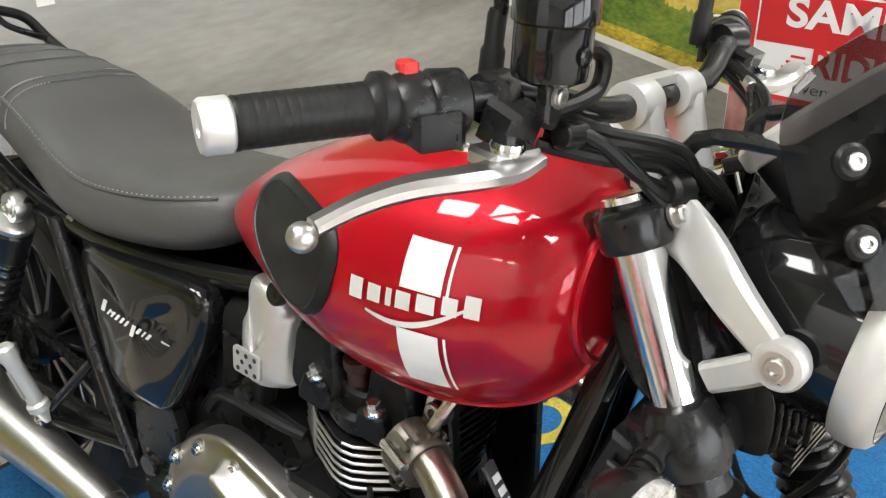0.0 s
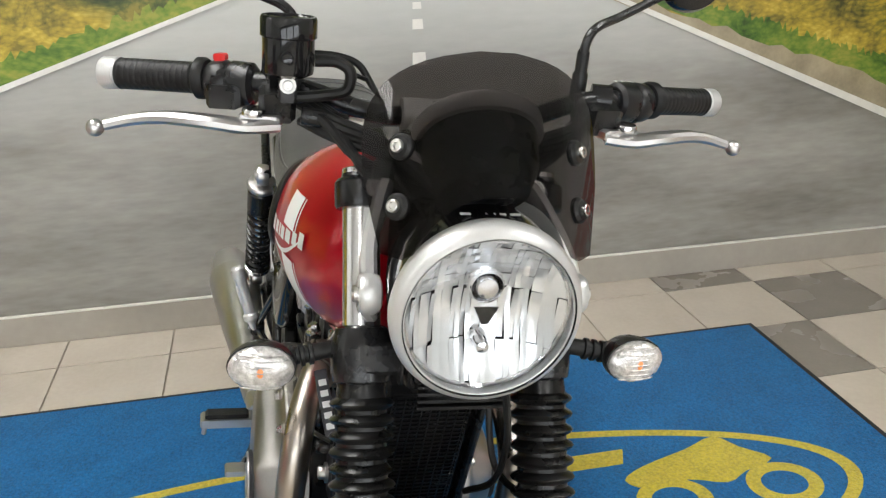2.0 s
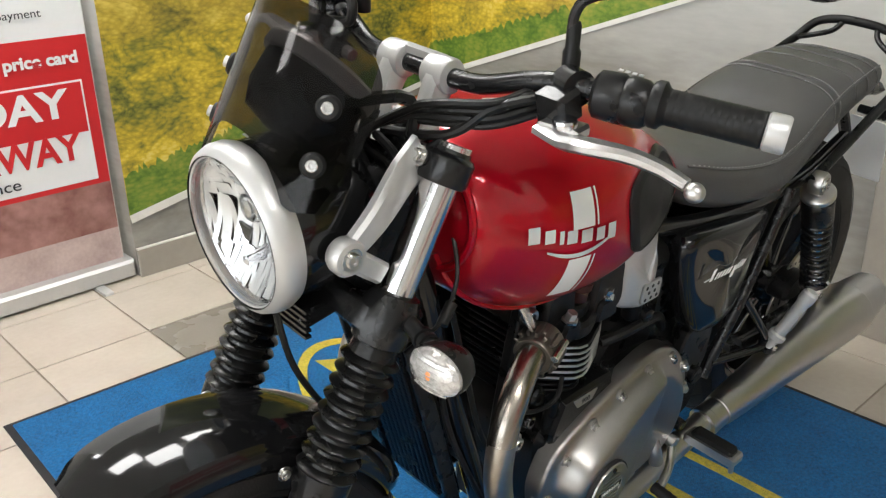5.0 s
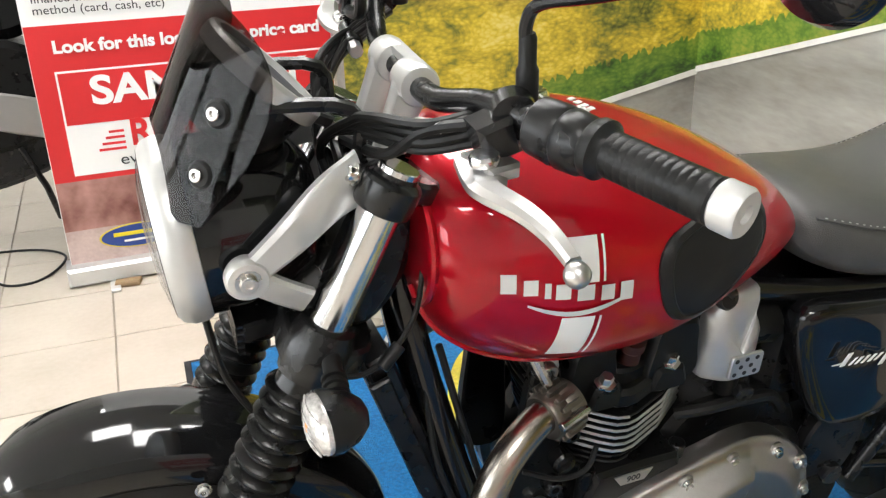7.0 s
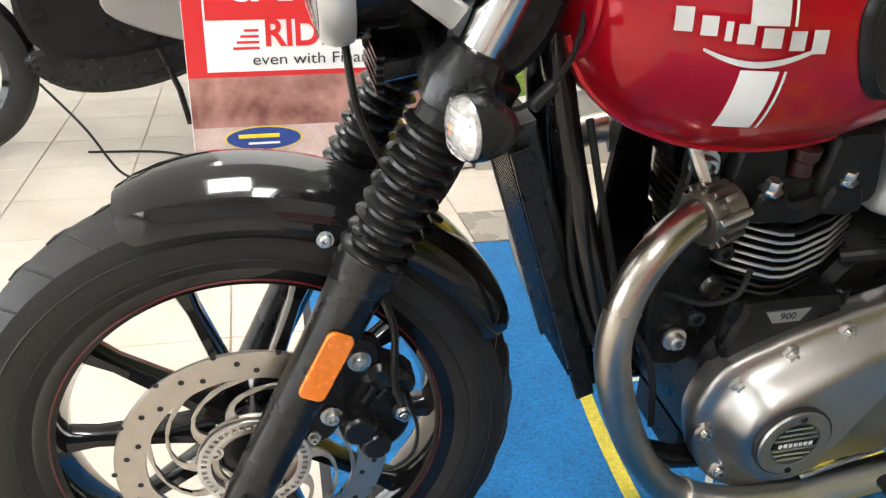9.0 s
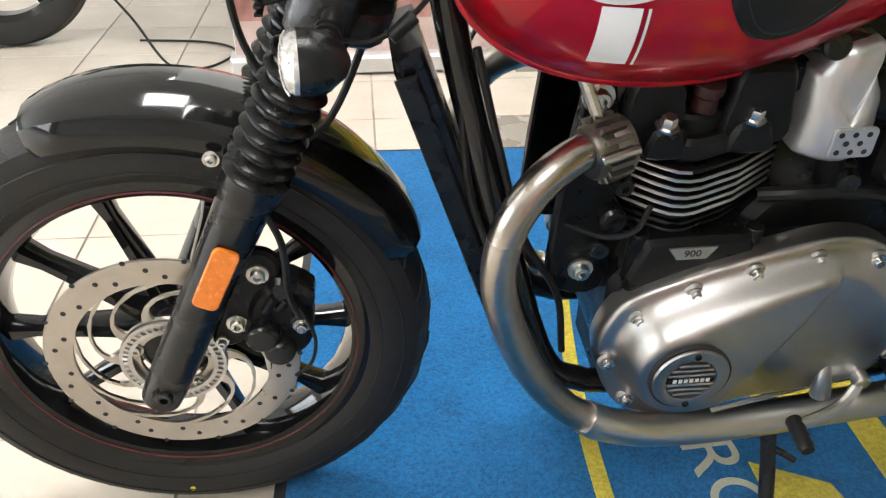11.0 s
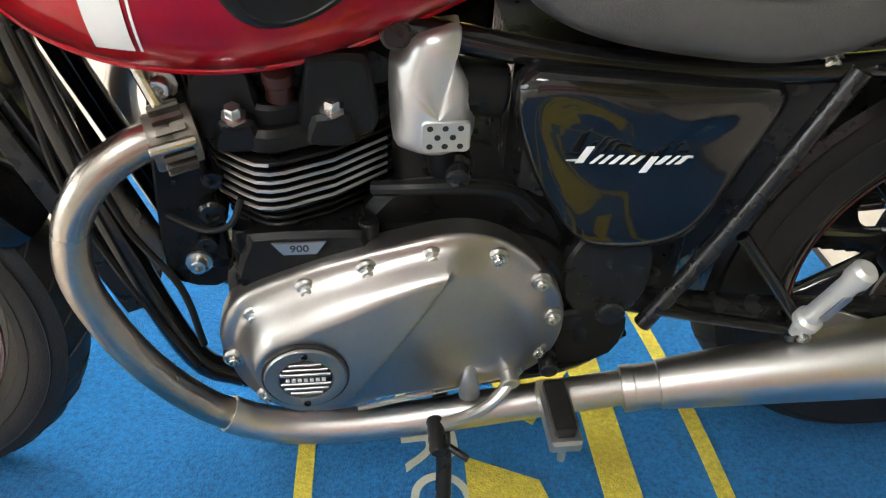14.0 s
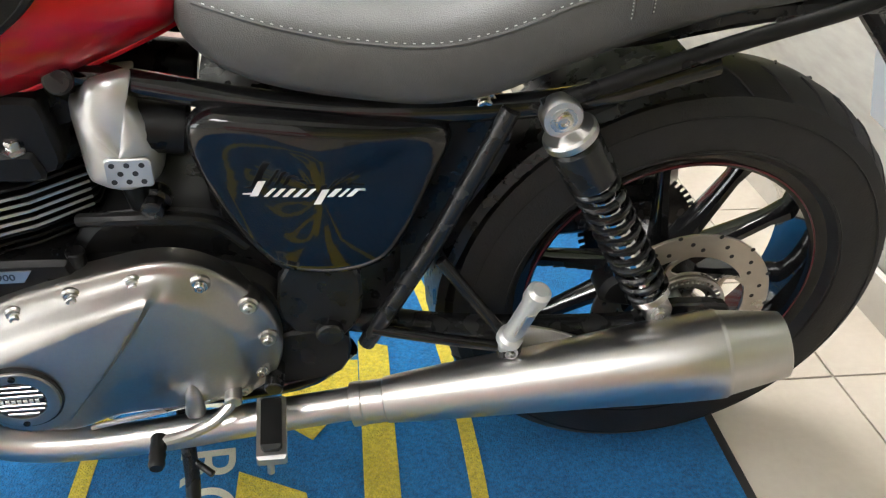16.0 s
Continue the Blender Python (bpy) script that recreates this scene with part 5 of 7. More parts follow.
for s in (1, -1):
    # broad white stripe, broken by the badge, with a pinstripe behind it
    front = lambda z: 0.973 if s > 0 else 0.985
    rear = lambda z: 0.939 if s > 0 else 0.945
    for z0, z1 in ((0.743, 0.805), (0.844, 0.888)):
        st = bp("tank_stripe", decal(rear, front, z0, z1, s), WHITE_DECAL, "broad white tank stripe", False, tank)
        pin0, pin1 = (lambda z: rear(z) - 0.007, lambda z: rear(z) - 0.0045) if s > 0 else (lambda z: front(z) + 0.0045, lambda z: front(z) + 0.007)
        bp("tank_pinstripe", decal(pin0, pin1, z0, z1, s), WHITE_DECAL, "", False, tank)
    # badge: seven plain silver blocks on a rising line with a swoosh under them
    for k in range(7):
        wk = (0.017, 0.016, 0.007, 0.017, 0.020, 0.016, 0.016)[k]
        x_along = sum((0.017, 0.016, 0.007, 0.017, 0.020, 0.016, 0.016)[:k]) + 0.003 * k
        x0 = 1.034 - x_along * 1.06 if s > 0 else 0.893 + x_along * 1.03
        x1 = x0 - wk * 0.86 * s
        zc = 0.831 + 0.016 * (x0 - 0.90) / 0.14 - 0.004 * math.sin(math.pi * x_along / 0.127)
        hh = 0.0100 if k in (0, 6) else 0.0082
        bp("badge_letter", decal(lambda z: x0, lambda z: x1, zc - hh, zc + hh, s, 0.0028, 3), SILVER_DECAL, "", False, tank)
    sw_ = []
    for i in range(15):
        f = i / 14
        x = (1.008 - 0.105 * f) if s > 0 else (0.912 + 0.098 * f)
        zc = 0.818 + 0.10 * (x - 0.90) - 0.018 * math.sin(math.pi * (0.12 + 0.88 * f)) + 0.010 * f
        hh = 0.0024 * math.sin(math.pi * (0.1 + 0.8 * f)) + 0.0006
        sw_.append([tank_side(x, zc - hh, s, 0.0026), tank_side(x, zc + hh, s, 0.0026)])
    bp("badge_swoosh", loft(sw_, False, False), SILVER_DECAL, "", False, tank)
    # rubber knee pad
    ko = [(0.860, 0.835), (0.850, 0.795), (0.825, 0.768), (0.785, 0.768), (0.735, 0.795), (0.698, 0.825), (0.690, 0.855), (0.715, 0.872), (0.765, 0.876), (0.820, 0.872), (0.850, 0.860)]
    ko = [(x + 0.012, z + 0.008) for x, z in smooth_poly(ko, 4)]
    cx, cz = 0.787, 0.830
    rings = [[tank_side(cx + (x - cx) * k, cz + (z - cz) * k, s, o) for x, z in ko] for k, o in ((1.0, -0.004), (1.0, 0.003), (0.95, 0.0065), (0.86, 0.0075), (0.84, 0.0060), (0.5, 0.0065), (0.02, 0.0065))]
    kp = bp("knee_pad", loft(rings), RUBBER, "oval black rubber knee pad", False, tank)

# seat
SEAT = [(0.604, 0.062, 0.776, 0.800), (0.590, 0.090, 0.752, 0.818), (0.555, 0.112, 0.728, 0.820), (0.50, 0.127, 0.711, 0.812), (0.42, 0.136, 0.699, 0.803), (0.34, 0.140, 0.692, 0.803), (0.27, 0.139, 0.701, 0.820),
        (0.20, 0.134, 0.728, 0.846), (0.12, 0.126, 0.755, 0.866), (0.03, 0.118, 0.780, 0.874), (-0.07, 0.110, 0.798, 0.876), (-0.14, 0.098, 0.808, 0.870), (-0.185, 0.075, 0.816, 0.856), (-0.20, 0.045, 0.824, 0.845)]
_a = spline([(p[0], p[1], p[2]) for p in SEAT], 4)
_b = spline([(p[0], p[3], 0) for p in SEAT], 4)
SEATS = [(p.x, p.y, p.z, q.y) for p, q in zip(_a, _b)]


def seat_ring(row, k=1.0):
    x, w, zb, zt = row
    ring = []
    for j in range(40):
        a = 2 * math.pi * j / 40
        c, s_ = math.cos(a), math.sin(a)
        y = w * math.copysign(abs(c) ** 0.55, c)
        zm = zb + 0.42 * (zt - zb)
        z = zm + (zt - zm) * math.copysign(abs(s_) ** 0.75, s_) if s_ > 0 else zm - (zm - zb) * abs(s_) ** 0.6
        ring.append(V((x, y * (1 if s_ > 0 else 1 - 0.06 * abs(s_)), z)))
    return ring


seat = bp("seat", loft([seat_ring(r) for r in SEATS]), LEATHER, "long black vinyl bench seat with white stitching", sharp=70)


def seat_skin(x, f, s, off):
    """A place on the seat's upper side; f 0 at its widest, 1 at the top middle."""
    row = [float(np.interp(x, [r[0] for r in SEATS][::-1], [r[k] for r in SEATS][::-1])) for k in (1, 2, 3)]
    w, zb, zt = row
    a = f * math.pi / 2
    zm = zb + 0.42 * (zt - zb)
    return V((x, (w * abs(math.cos(a)) ** 0.55 + off * 0.4) * s, zm + (zt - zm) * abs(math.sin(a)) ** 0.75 + off * 0.8))


for s in (1, -1):
    pts = [seat_skin(x, 0.40 - 0.10 * math.sin(math.pi * (x + 0.14) / 0.72), s, 0.0015) for x in np.linspace(0.58, -0.14, 60)]
    bp("seat_piping", tube(pts, 0.0022, 6), LEATHER, "", False, seat)
    g = Geo()
    pts = [seat_skin(x, 0.44 - 0.10 * math.sin(math.pi * (x + 0.14) / 0.72), s, 0.0012) for x in np.linspace(0.57, -0.13, 150)]
    for i in range(0, 148, 2):
        g.join(tube([pts[i], pts[i] * 0.4 + pts[i + 1] * 0.6], 0.0005, 4))
    bp("stitching", g, SILVER_DECAL, "pale stitching", False, seat)
for x in (0.137, 0.113):
    for sd_ in (1, -1):
        g = Geo()
        pts = [seat_skin(x, f, sd_, 0.0022) for f in np.linspace(0.02, 0.9, 60)]
        for i in range(0, 58, 2):
            g.join(tube([pts[i], pts[i] * 0.4 + pts[i + 1] * 0.6], 0.0006, 4))
        bp("stitching", g, SILVER_DECAL, "pale stitching", False, seat)
for x in (0.135, 0.115, 0.03, -0.03, -0.09):
    pts = [seat_skin(x, f, 1, 0.001) for f in np.linspace(0.02, 1, 18)] + [seat_skin(x, f, -1, 0.001) for f in np.linspace(1, 0.02, 18)[1:]]
    bp("seat_seam", tube(pts, 0.0016, 5), LEATHER, "", False, seat)

# grab rail
half = [(0.225, 0.150, 0.715), (0.15, 0.150, 0.742), (0.02, 0.147, 0.785), (-0.12, 0.140, 0.825), (-0.20, 0.126, 0.858), (-0.225, 0.098, 0.897), (-0.222, 0.052, 0.914), (-0.220, 0.0, 0.918)]
rail = half + [(x, -y, z) for x, y, z in half[::-1][1:]]
gr = bp("grab_rail", tube(spline(rail, 6), 0.0095, 12), MATT_BLACK, "dark tubular grab rail round the tail")
bp("rail_brace", tube(spline([(-0.205, 0.122, 0.862), (-0.19, 0.09, 0.874), (-0.205, 0.05, 0.892), (-0.222, 0.035, 0.916)], 5), 0.006, 8), MATT_BLACK, "", False, gr)
bp("rail_brace", tube(spline([(-0.205, -0.122, 0.862), (-0.19, -0.09, 0.874), (-0.205, -0.05, 0.892), (-0.222, -0.035, 0.916)], 5), 0.006, 8), MATT_BLACK, "", False, gr)

# rear mudguard, tail lamp, plate
bp("rear_mudguard", slab(smooth_poly([(0.12, 0.735), (-0.06, 0.765), (-0.20, 0.775), (-0.29, 0.765), (-0.275, 0.795), (-0.10, 0.805), (0.12, 0.775)], 4), -0.07, 0.07, 0.012), BLACK_PLASTIC, "black plastic tail pan under the seat")
rings = []
for k in range(13):
    a = radians(-8 + 92 * k / 12)
    rings.append([REAR_AXLE + V((math.cos(a) * r_, yy * 0.075, math.sin(a) * r_)) for r_, yy in ((0.335, -1), (0.346, -0.9), (0.350, 0), (0.346, 0.9), (0.335, 1), (0.342, 0.86), (0.346, 0), (0.342, -0.86))])
bp("inner_mudguard", loft(rings), BLACK_PLASTIC, "black inner mudguard ahead of the rear wheel")
tl = bp("tail_lamp", box((-0.245, 0, 0.79), (0.05, 0.10, 0.05), None, 0.012), BLACK_PLASTIC, "small black tail lamp housing")
bp("lamp_lens", box((-0.272, 0, 0.79), (0.010, 0.085, 0.038), None, 0.004), RED_PLASTIC, "red tail lens", False, tl)
pl = bp("number_plate", box((0, 0, 0), (0.004, 0.19, 0.16), None, 0.0015).moved(Matrix.Translation((-0.345, 0, 0.62)) @ Matrix.Rotation(radians(18), 4, "Y")), WHITE_DECAL, "blank pale number plate on a black carrier")
bp("plate_carrier", tube(spline([(-0.22, 0, 0.76), (-0.28, 0, 0.70), (-0.335, 0, 0.64)], 5), 0.014, 10), BLACK_PLASTIC, "", False, pl)
for s in (1, -1):
    indicator(V((-0.265, 0.165 * s, 0.735)), s, (-1, 0.05 * s, 0.0), False, V((-0.245, 0.04 * s, 0.735)))

# frame
def bar(name, pts, r, mat=None, label="", k=5):
    return both(name, tube(spline(pts, k) if len(pts) > 2 else [V(p) for p in pts], r, 12), mat or GLOSS_BLACK, label)


bar("frame_tube", [(1.095, 0.022, 0.80), (1.066, 0.045, 0.66), (1.010, 0.075, 0.46), (0.955, 0.088, 0.30), (0.90, 0.09, 0.262)], 0.0165, None, "gloss black front downtube")
bar("frame_tube", [(0.90, 0.09, 0.262), (0.70, 0.10, 0.250), (0.50, 0.10, 0.265), (0.43, 0.105, 0.33)], 0.0165)
bar("frame_tube", [(1.08, 0.03, 0.86), (0.90, 0.055, 0.775), (0.70, 0.075, 0.725), (0.45, 0.10, 0.690), (0.20, 0.115, 0.700), (0.02, 0.115, 0.745)], 0.015)
bar("frame_tube", [(0.252, 0.128, 0.70), (0.313, 0.128, 0.553), (0.356, 0.127, 0.458), (0.408, 0.123, 0.350)], 0.0115, SATIN_BLACK, "gloss black rear frame tube")
both("seat_bolt", bolt(V((0.280, 0.112, 0.700)), (0, 1, -0.15), 0.010, 0.010), BOLT)
both("inner_panel", slab(smooth_poly([(0.40, 0.69), (0.26, 0.70), (0.235, 0.62), (0.30, 0.50), (0.37, 0.40), (0.44, 0.40)], 3), 0.070, 0.082, 0.004), BLACK_PLASTIC)
bar("frame_tube", [(0.318, 0.128, 0.49), (0.27, 0.145, 0.43), (0.225, 0.160, 0.372)], 0.008)
bar("frame_tube", [(0.40, 0.128, 0.38), (0.31, 0.145, 0.37), (0.225, 0.160, 0.362)], 0.008)
bp("headstock", rod((1.145, 0, 0.775), (1.082, 0, 0.925), 0.034), GLOSS_BLACK)
sa = bar("swingarm", [(0.47, 0.085, 0.375), (0.30, 0.105, 0.352), (0.10, 0.118, 0.346), (-0.038, 0.122, 0.352)], 0.020, SATIN_BLACK, "black tubular swingarm")
for ob, s in zip(sa, (1, -1)):
    bp("axle_plate", slab(smooth_poly([(-0.075, -0.02), (-0.075, 0.03), (0.03, 0.036), (0.06, 0.0), (0.03, -0.03)], 3), 0.112 * s, 0.130 * s, 0.003, (-0.013, 0, 0.352)), SATIN_BLACK, "", False, ob)
bp("axle", rod((-0.038, -0.15, 0.352), (-0.038, 0.15, 0.352), 0.011), BOLT)
bp("swingarm_pivot", rod((0.455, -0.135, 0.378), (0.455, 0.135, 0.378), 0.018), SATIN_BLACK)
cal2 = bp("rear_caliper", slab(smooth_poly([(0.03, 0.05), (0.07, 0.06), (0.11, 0.045), (0.115, 0.01), (0.06, -0.005), (0.03, 0.015)], 4), 0.075, 0.125, 0.008, (-0.02, 0, 0.388)), MATT_BLACK, "black rear brake caliper")
# chain and sprocket on the right
for zz in (1, -1):
    g = Geo()
    for k in range(46):
        f = k / 45
        x = 0.43 - 0.475 * f
        z = 0.378 + (0.352 - 0.378) * f + zz * (0.038 + 0.052 * f)
        g.join(box((x, -0.094, z), (0.0125, 0.014 if k % 2 else 0.009, 0.012), None, 0.003))
    bp("chain_run", g, MATT_BLACK, "dark drive chain")
g = lathe([(0.05, -0.003), (0.086, -0.003), (0.086, 0.003), (0.05, 0.003)], (-0.038, -0.094, 0.352), (0, 1, 0), 44, closed=True)
for k in range(42):
    a = 2 * math.pi * k / 42
    g.join(box((0, 0, 0), (0.012, 0.005, 0.0055), None, 0.001).moved(Matrix.Translation((-0.038 + math.cos(a) * 0.089, -0.094, 0.352 + math.sin(a) * 0.089)) @ Matrix.Rotation(-a, 4, "Y")))
bp("sprocket", g, SATIN_BLACK, "toothed rear sprocket")

# shock absorbers
for s in (1, -1):
    a, b = V((0.206, 0.158 * s, 0.710)), V((0.031, 0.155 * s, 0.412))
    ax = (b - a).normalized()
    L = (b - a).length
    sh = bp("shock_absorber", lathe([(0.010, 0.03), (0.016, 0.05), (0.016, L - 0.10), (0.010, L - 0.095), (0.010, L - 0.03)], a, ax, 16), CHROME, "black coil-over rear shock absorber")
    bp("top_eye", lathe([(0.010, -0.012), (0.021, -0.012), (0.023, -0.008), (0.023, 0.008), (0.021, 0.012), (0.010, 0.012)], a, (0, 1, 0), 28), ALUMINIUM, "alloy shock eye", False, sh)
    bp("eye_bolt", bolt(a + V((0, 0.012 * s, 0)), (0, s, 0), 0.010, 0.006), BOLT, "", False, sh)
    bp("spring_cap", lathe([(0.012, 0.018), (0.029, 0.022), (0.0315, 0.025), (0.0315, 0.033), (0.029, 0.035)], a, ax, 32), ALUMINIUM, "polished spring cap", False, sh)
    bp("spring_shroud", lathe([(0.027, 0.038), (0.030, 0.042), (0.030, 0.098), (0.027, 0.100)], a, ax, 32), SATIN_BLACK, "", False, sh)
    d0, u0, w0 = frame_of(ax)
    pts = [a + ax * (0.090 + (L - 0.090 - 0.045) * t / 144) + (u0 * math.cos(t * 0.48) + w0 * math.sin(t * 0.48)) * 0.0250 for t in range(145)]
    bp("coil_spring", tube(pts, 0.0048, 8), SATIN_BLACK, "black coil spring", False, sh)
    bp("lower_cup", lathe([(0.020, L - 0.050), (0.030, L - 0.046), (0.030, L - 0.036), (0.014, L - 0.030), (0.012, L - 0.012)], a, ax, 28), CHROME, "", False, sh)
    bp("bottom_eye", lathe([(0.008, -0.012), (0.017, -0.012), (0.019, -0.008), (0.019, 0.008), (0.017, 0.012), (0.008, 0.012)], b, (0, 1, 0), 24), ALUMINIUM, "", False, sh)
    bp("eye_bolt", bolt(b + V((0, 0.012 * s, 0)), (0, s, 0), 0.008, 0.006), BOLT, "", False, sh)

# side covers
for s in (1, -1):
    o = smooth_poly([(0.600, 0.668), (0.585, 0.700), (0.52, 0.702), (0.40, 0.690), (0.318, 0.676), (0.328, 0.62), (0.372, 0.515), (0.41, 0.487), (0.47, 0.484), (0.525, 0.505), (0.575, 0.59)], 4)
    cx, cz = 0.46, 0.605
    def cov(k, y):
        return [V((cx + (x - cx) * k, (y + 0.012 * (1 - ((x - cx) / 0.16) ** 2)) * s, cz + (z - cz) * k)) for x, z in o]
    sc_ = bp("side_cover", loft([cov(0.98, 0.095), cov(1.0, 0.110), cov(0.985, 0.122), cov(0.93, 0.129), cov(0.80, 0.132), cov(0.5, 0.134), cov(0.02, 0.135)]), GLOSS_BLACK, "gloss black side cover with a silver script", sharp=60)
    # script: plain slanted silver bars on one line
    ws = (0.014, 0.007, 0.008, 0.009, 0.009, 0.008, 0.013, 0.011, 0.006, 0.010)
    x = 0.0
    for k, w_k in enumerate(ws):
        tall = k in (0, 6)
        xc = (0.534 - x - w_k / 2) if s > 0 else (0.400 + x + w_k / 2)
        zc = 0.621 - 0.005 * x / 0.12
        hh = 0.0095 if tall else 0.0050
        y = (0.1385 + 0.012 * (1 - ((xc - cx) / 0.16) ** 2)) * s
        sl_ = 0.006 * -s
        zb_ = zc - 0.008 - (0.010 if k == 6 else 0)
        g = slab([(xc - w_k * 0.29 - sl_, zb_), (xc + w_k * 0.29 - sl_, zb_), (xc + w_k * 0.29 + sl_ * 0.6, zb_ + 2 * hh), (xc - w_k * 0.29 + sl_ * 0.6, zb_ + 2 * hh)], y, y + 0.0012 * s, 0.0002)
        bp("script_bar", g, WHITE_DECAL, "", False, sc_)
        x += w_k + 0.0022
    for xa in ((0.545, 0.528), (0.424, 0.412)):
        y = 0.1375 * s + 0.006 * s
        bp("script_line", slab([(xa[0], 0.6125), (xa[1], 0.611), (xa[1], 0.614), (xa[0], 0.6135)], y, y + 0.0012 * s, 0.0002), SILVER_DECAL, "", False, sc_)

# engine
eng = bp("crankcase", slab(smooth_poly([(0.90, 0.42), (0.885, 0.30), (0.82, 0.262), (0.62, 0.262), (0.52, 0.30), (0.500, 0.40), (0.54, 0.475), (0.66, 0.500), (0.84, 0.485), (0.89, 0.46)], 5), -0.118, 0.118, 0.012), MATT_BLACK, "black cast engine crankcase")
bp("gearbox_top", slab(smooth_poly([(0.74, 0.47), (0.73, 0.535), (0.68, 0.552), (0.58, 0.545), (0.52, 0.50), (0.53, 0.44)], 4), -0.092, 0.092, 0.012), MATT_BLACK, "", False, eng)
for s in (1, -1):
    bp("starter_hose", tube(spline([V((0.735, 0.088 * s, 0.545)), V((0.70, 0.104 * s, 0.556)), V((0.64, 0.106 * s, 0.556)), V((0.585, 0.098 * s, 0.540)), V((0.55, 0.09 * s, 0.50))], 6), 0.0085, 10), RUBBER, "", False, eng)
    bp("breather_stub", lathe([(0.016, 0), (0.018, 0.004), (0.018, 0.016), (0.013, 0.020), (0.013, 0.034), (0.010, 0.036)], (0.645, 0.080 * s, 0.575), (0.1, s, -0.1), 18), BLACK_PLASTIC, "", False, eng)
    for x, z, r in ((0.905, 0.530, 0.016), (0.900, 0.575, 0.012), (0.915, 0.490, 0.012)):
        bp("case_boss", lathe([(r, 0), (r, 0.022), (r * 0.8, 0.026), (r * 0.45, 0.026), (r * 0.4, 0.022), (0.0005, 0.022)], (x, 0.082 * s, z), (0, s, 0), 16), SATIN_BLACK, "", False, eng)
    bp("knock_sensor_lead", tube(spline([V((0.955, 0.09 * s, 0.52)), V((0.915, 0.112 * s, 0.515)), V((0.885, 0.122 * s, 0.530)), V((0.872, 0.118 * s, 0.56))], 5), 0.0035, 8), RUBBER, "", False, eng)
FIN = [(0.712, 0.040), (0.714, 0.062), (0.720, 0.068), (0.777, 0.107), (0.826, 0.127), (0.840, 0.1295), (0.854, 0.127), (0.868, 0.117), (0.893, 0.094), (0.900, 0.080), (0.904, 0.050)]
FIN = FIN + [(x, -y) for x, y in FIN[::-1]]


def fin_plan(k):
    return [((x - 0.806) * k + 0.806, y * k) for x, y in FIN]


bp("cylinder_block", slab(fin_plan(0.84), 0.48, 0.66, 0.004, (0, 0, 0), (1, 0, 0), (0, 1, 0), (0, 0, 1)), MATT_BLACK, "", False, eng)
for k in range(11):
    z = 0.4985 + 0.0106 * k
    bp("cooling_fin", slab(fin_plan(1.0 if k > 4 else 0.93 - 0.012 * (4 - k)), z, z + 0.0042, 0.0012, (0, 0, 0), (1, 0, 0), (0, 1, 0), (0, 0, 1)), MATT_BLACK, "", False, eng)
    if k > 4:
        rim_ = [V((x, y, z + 0.0021)) for x, y in fin_plan(1.002)]
        h_ = len(FIN) // 2
        runs = (rim_[2:h_ - 1], rim_[h_ + 1:-2]) if k < 10 else (rim_[5:h_ - 1], rim_[h_ + 1:-5])
        for run in runs:
            bp("machined_edge", tube(run, 0.0019, 6), ALUMINIUM, "bright machined fin edge", False, eng)
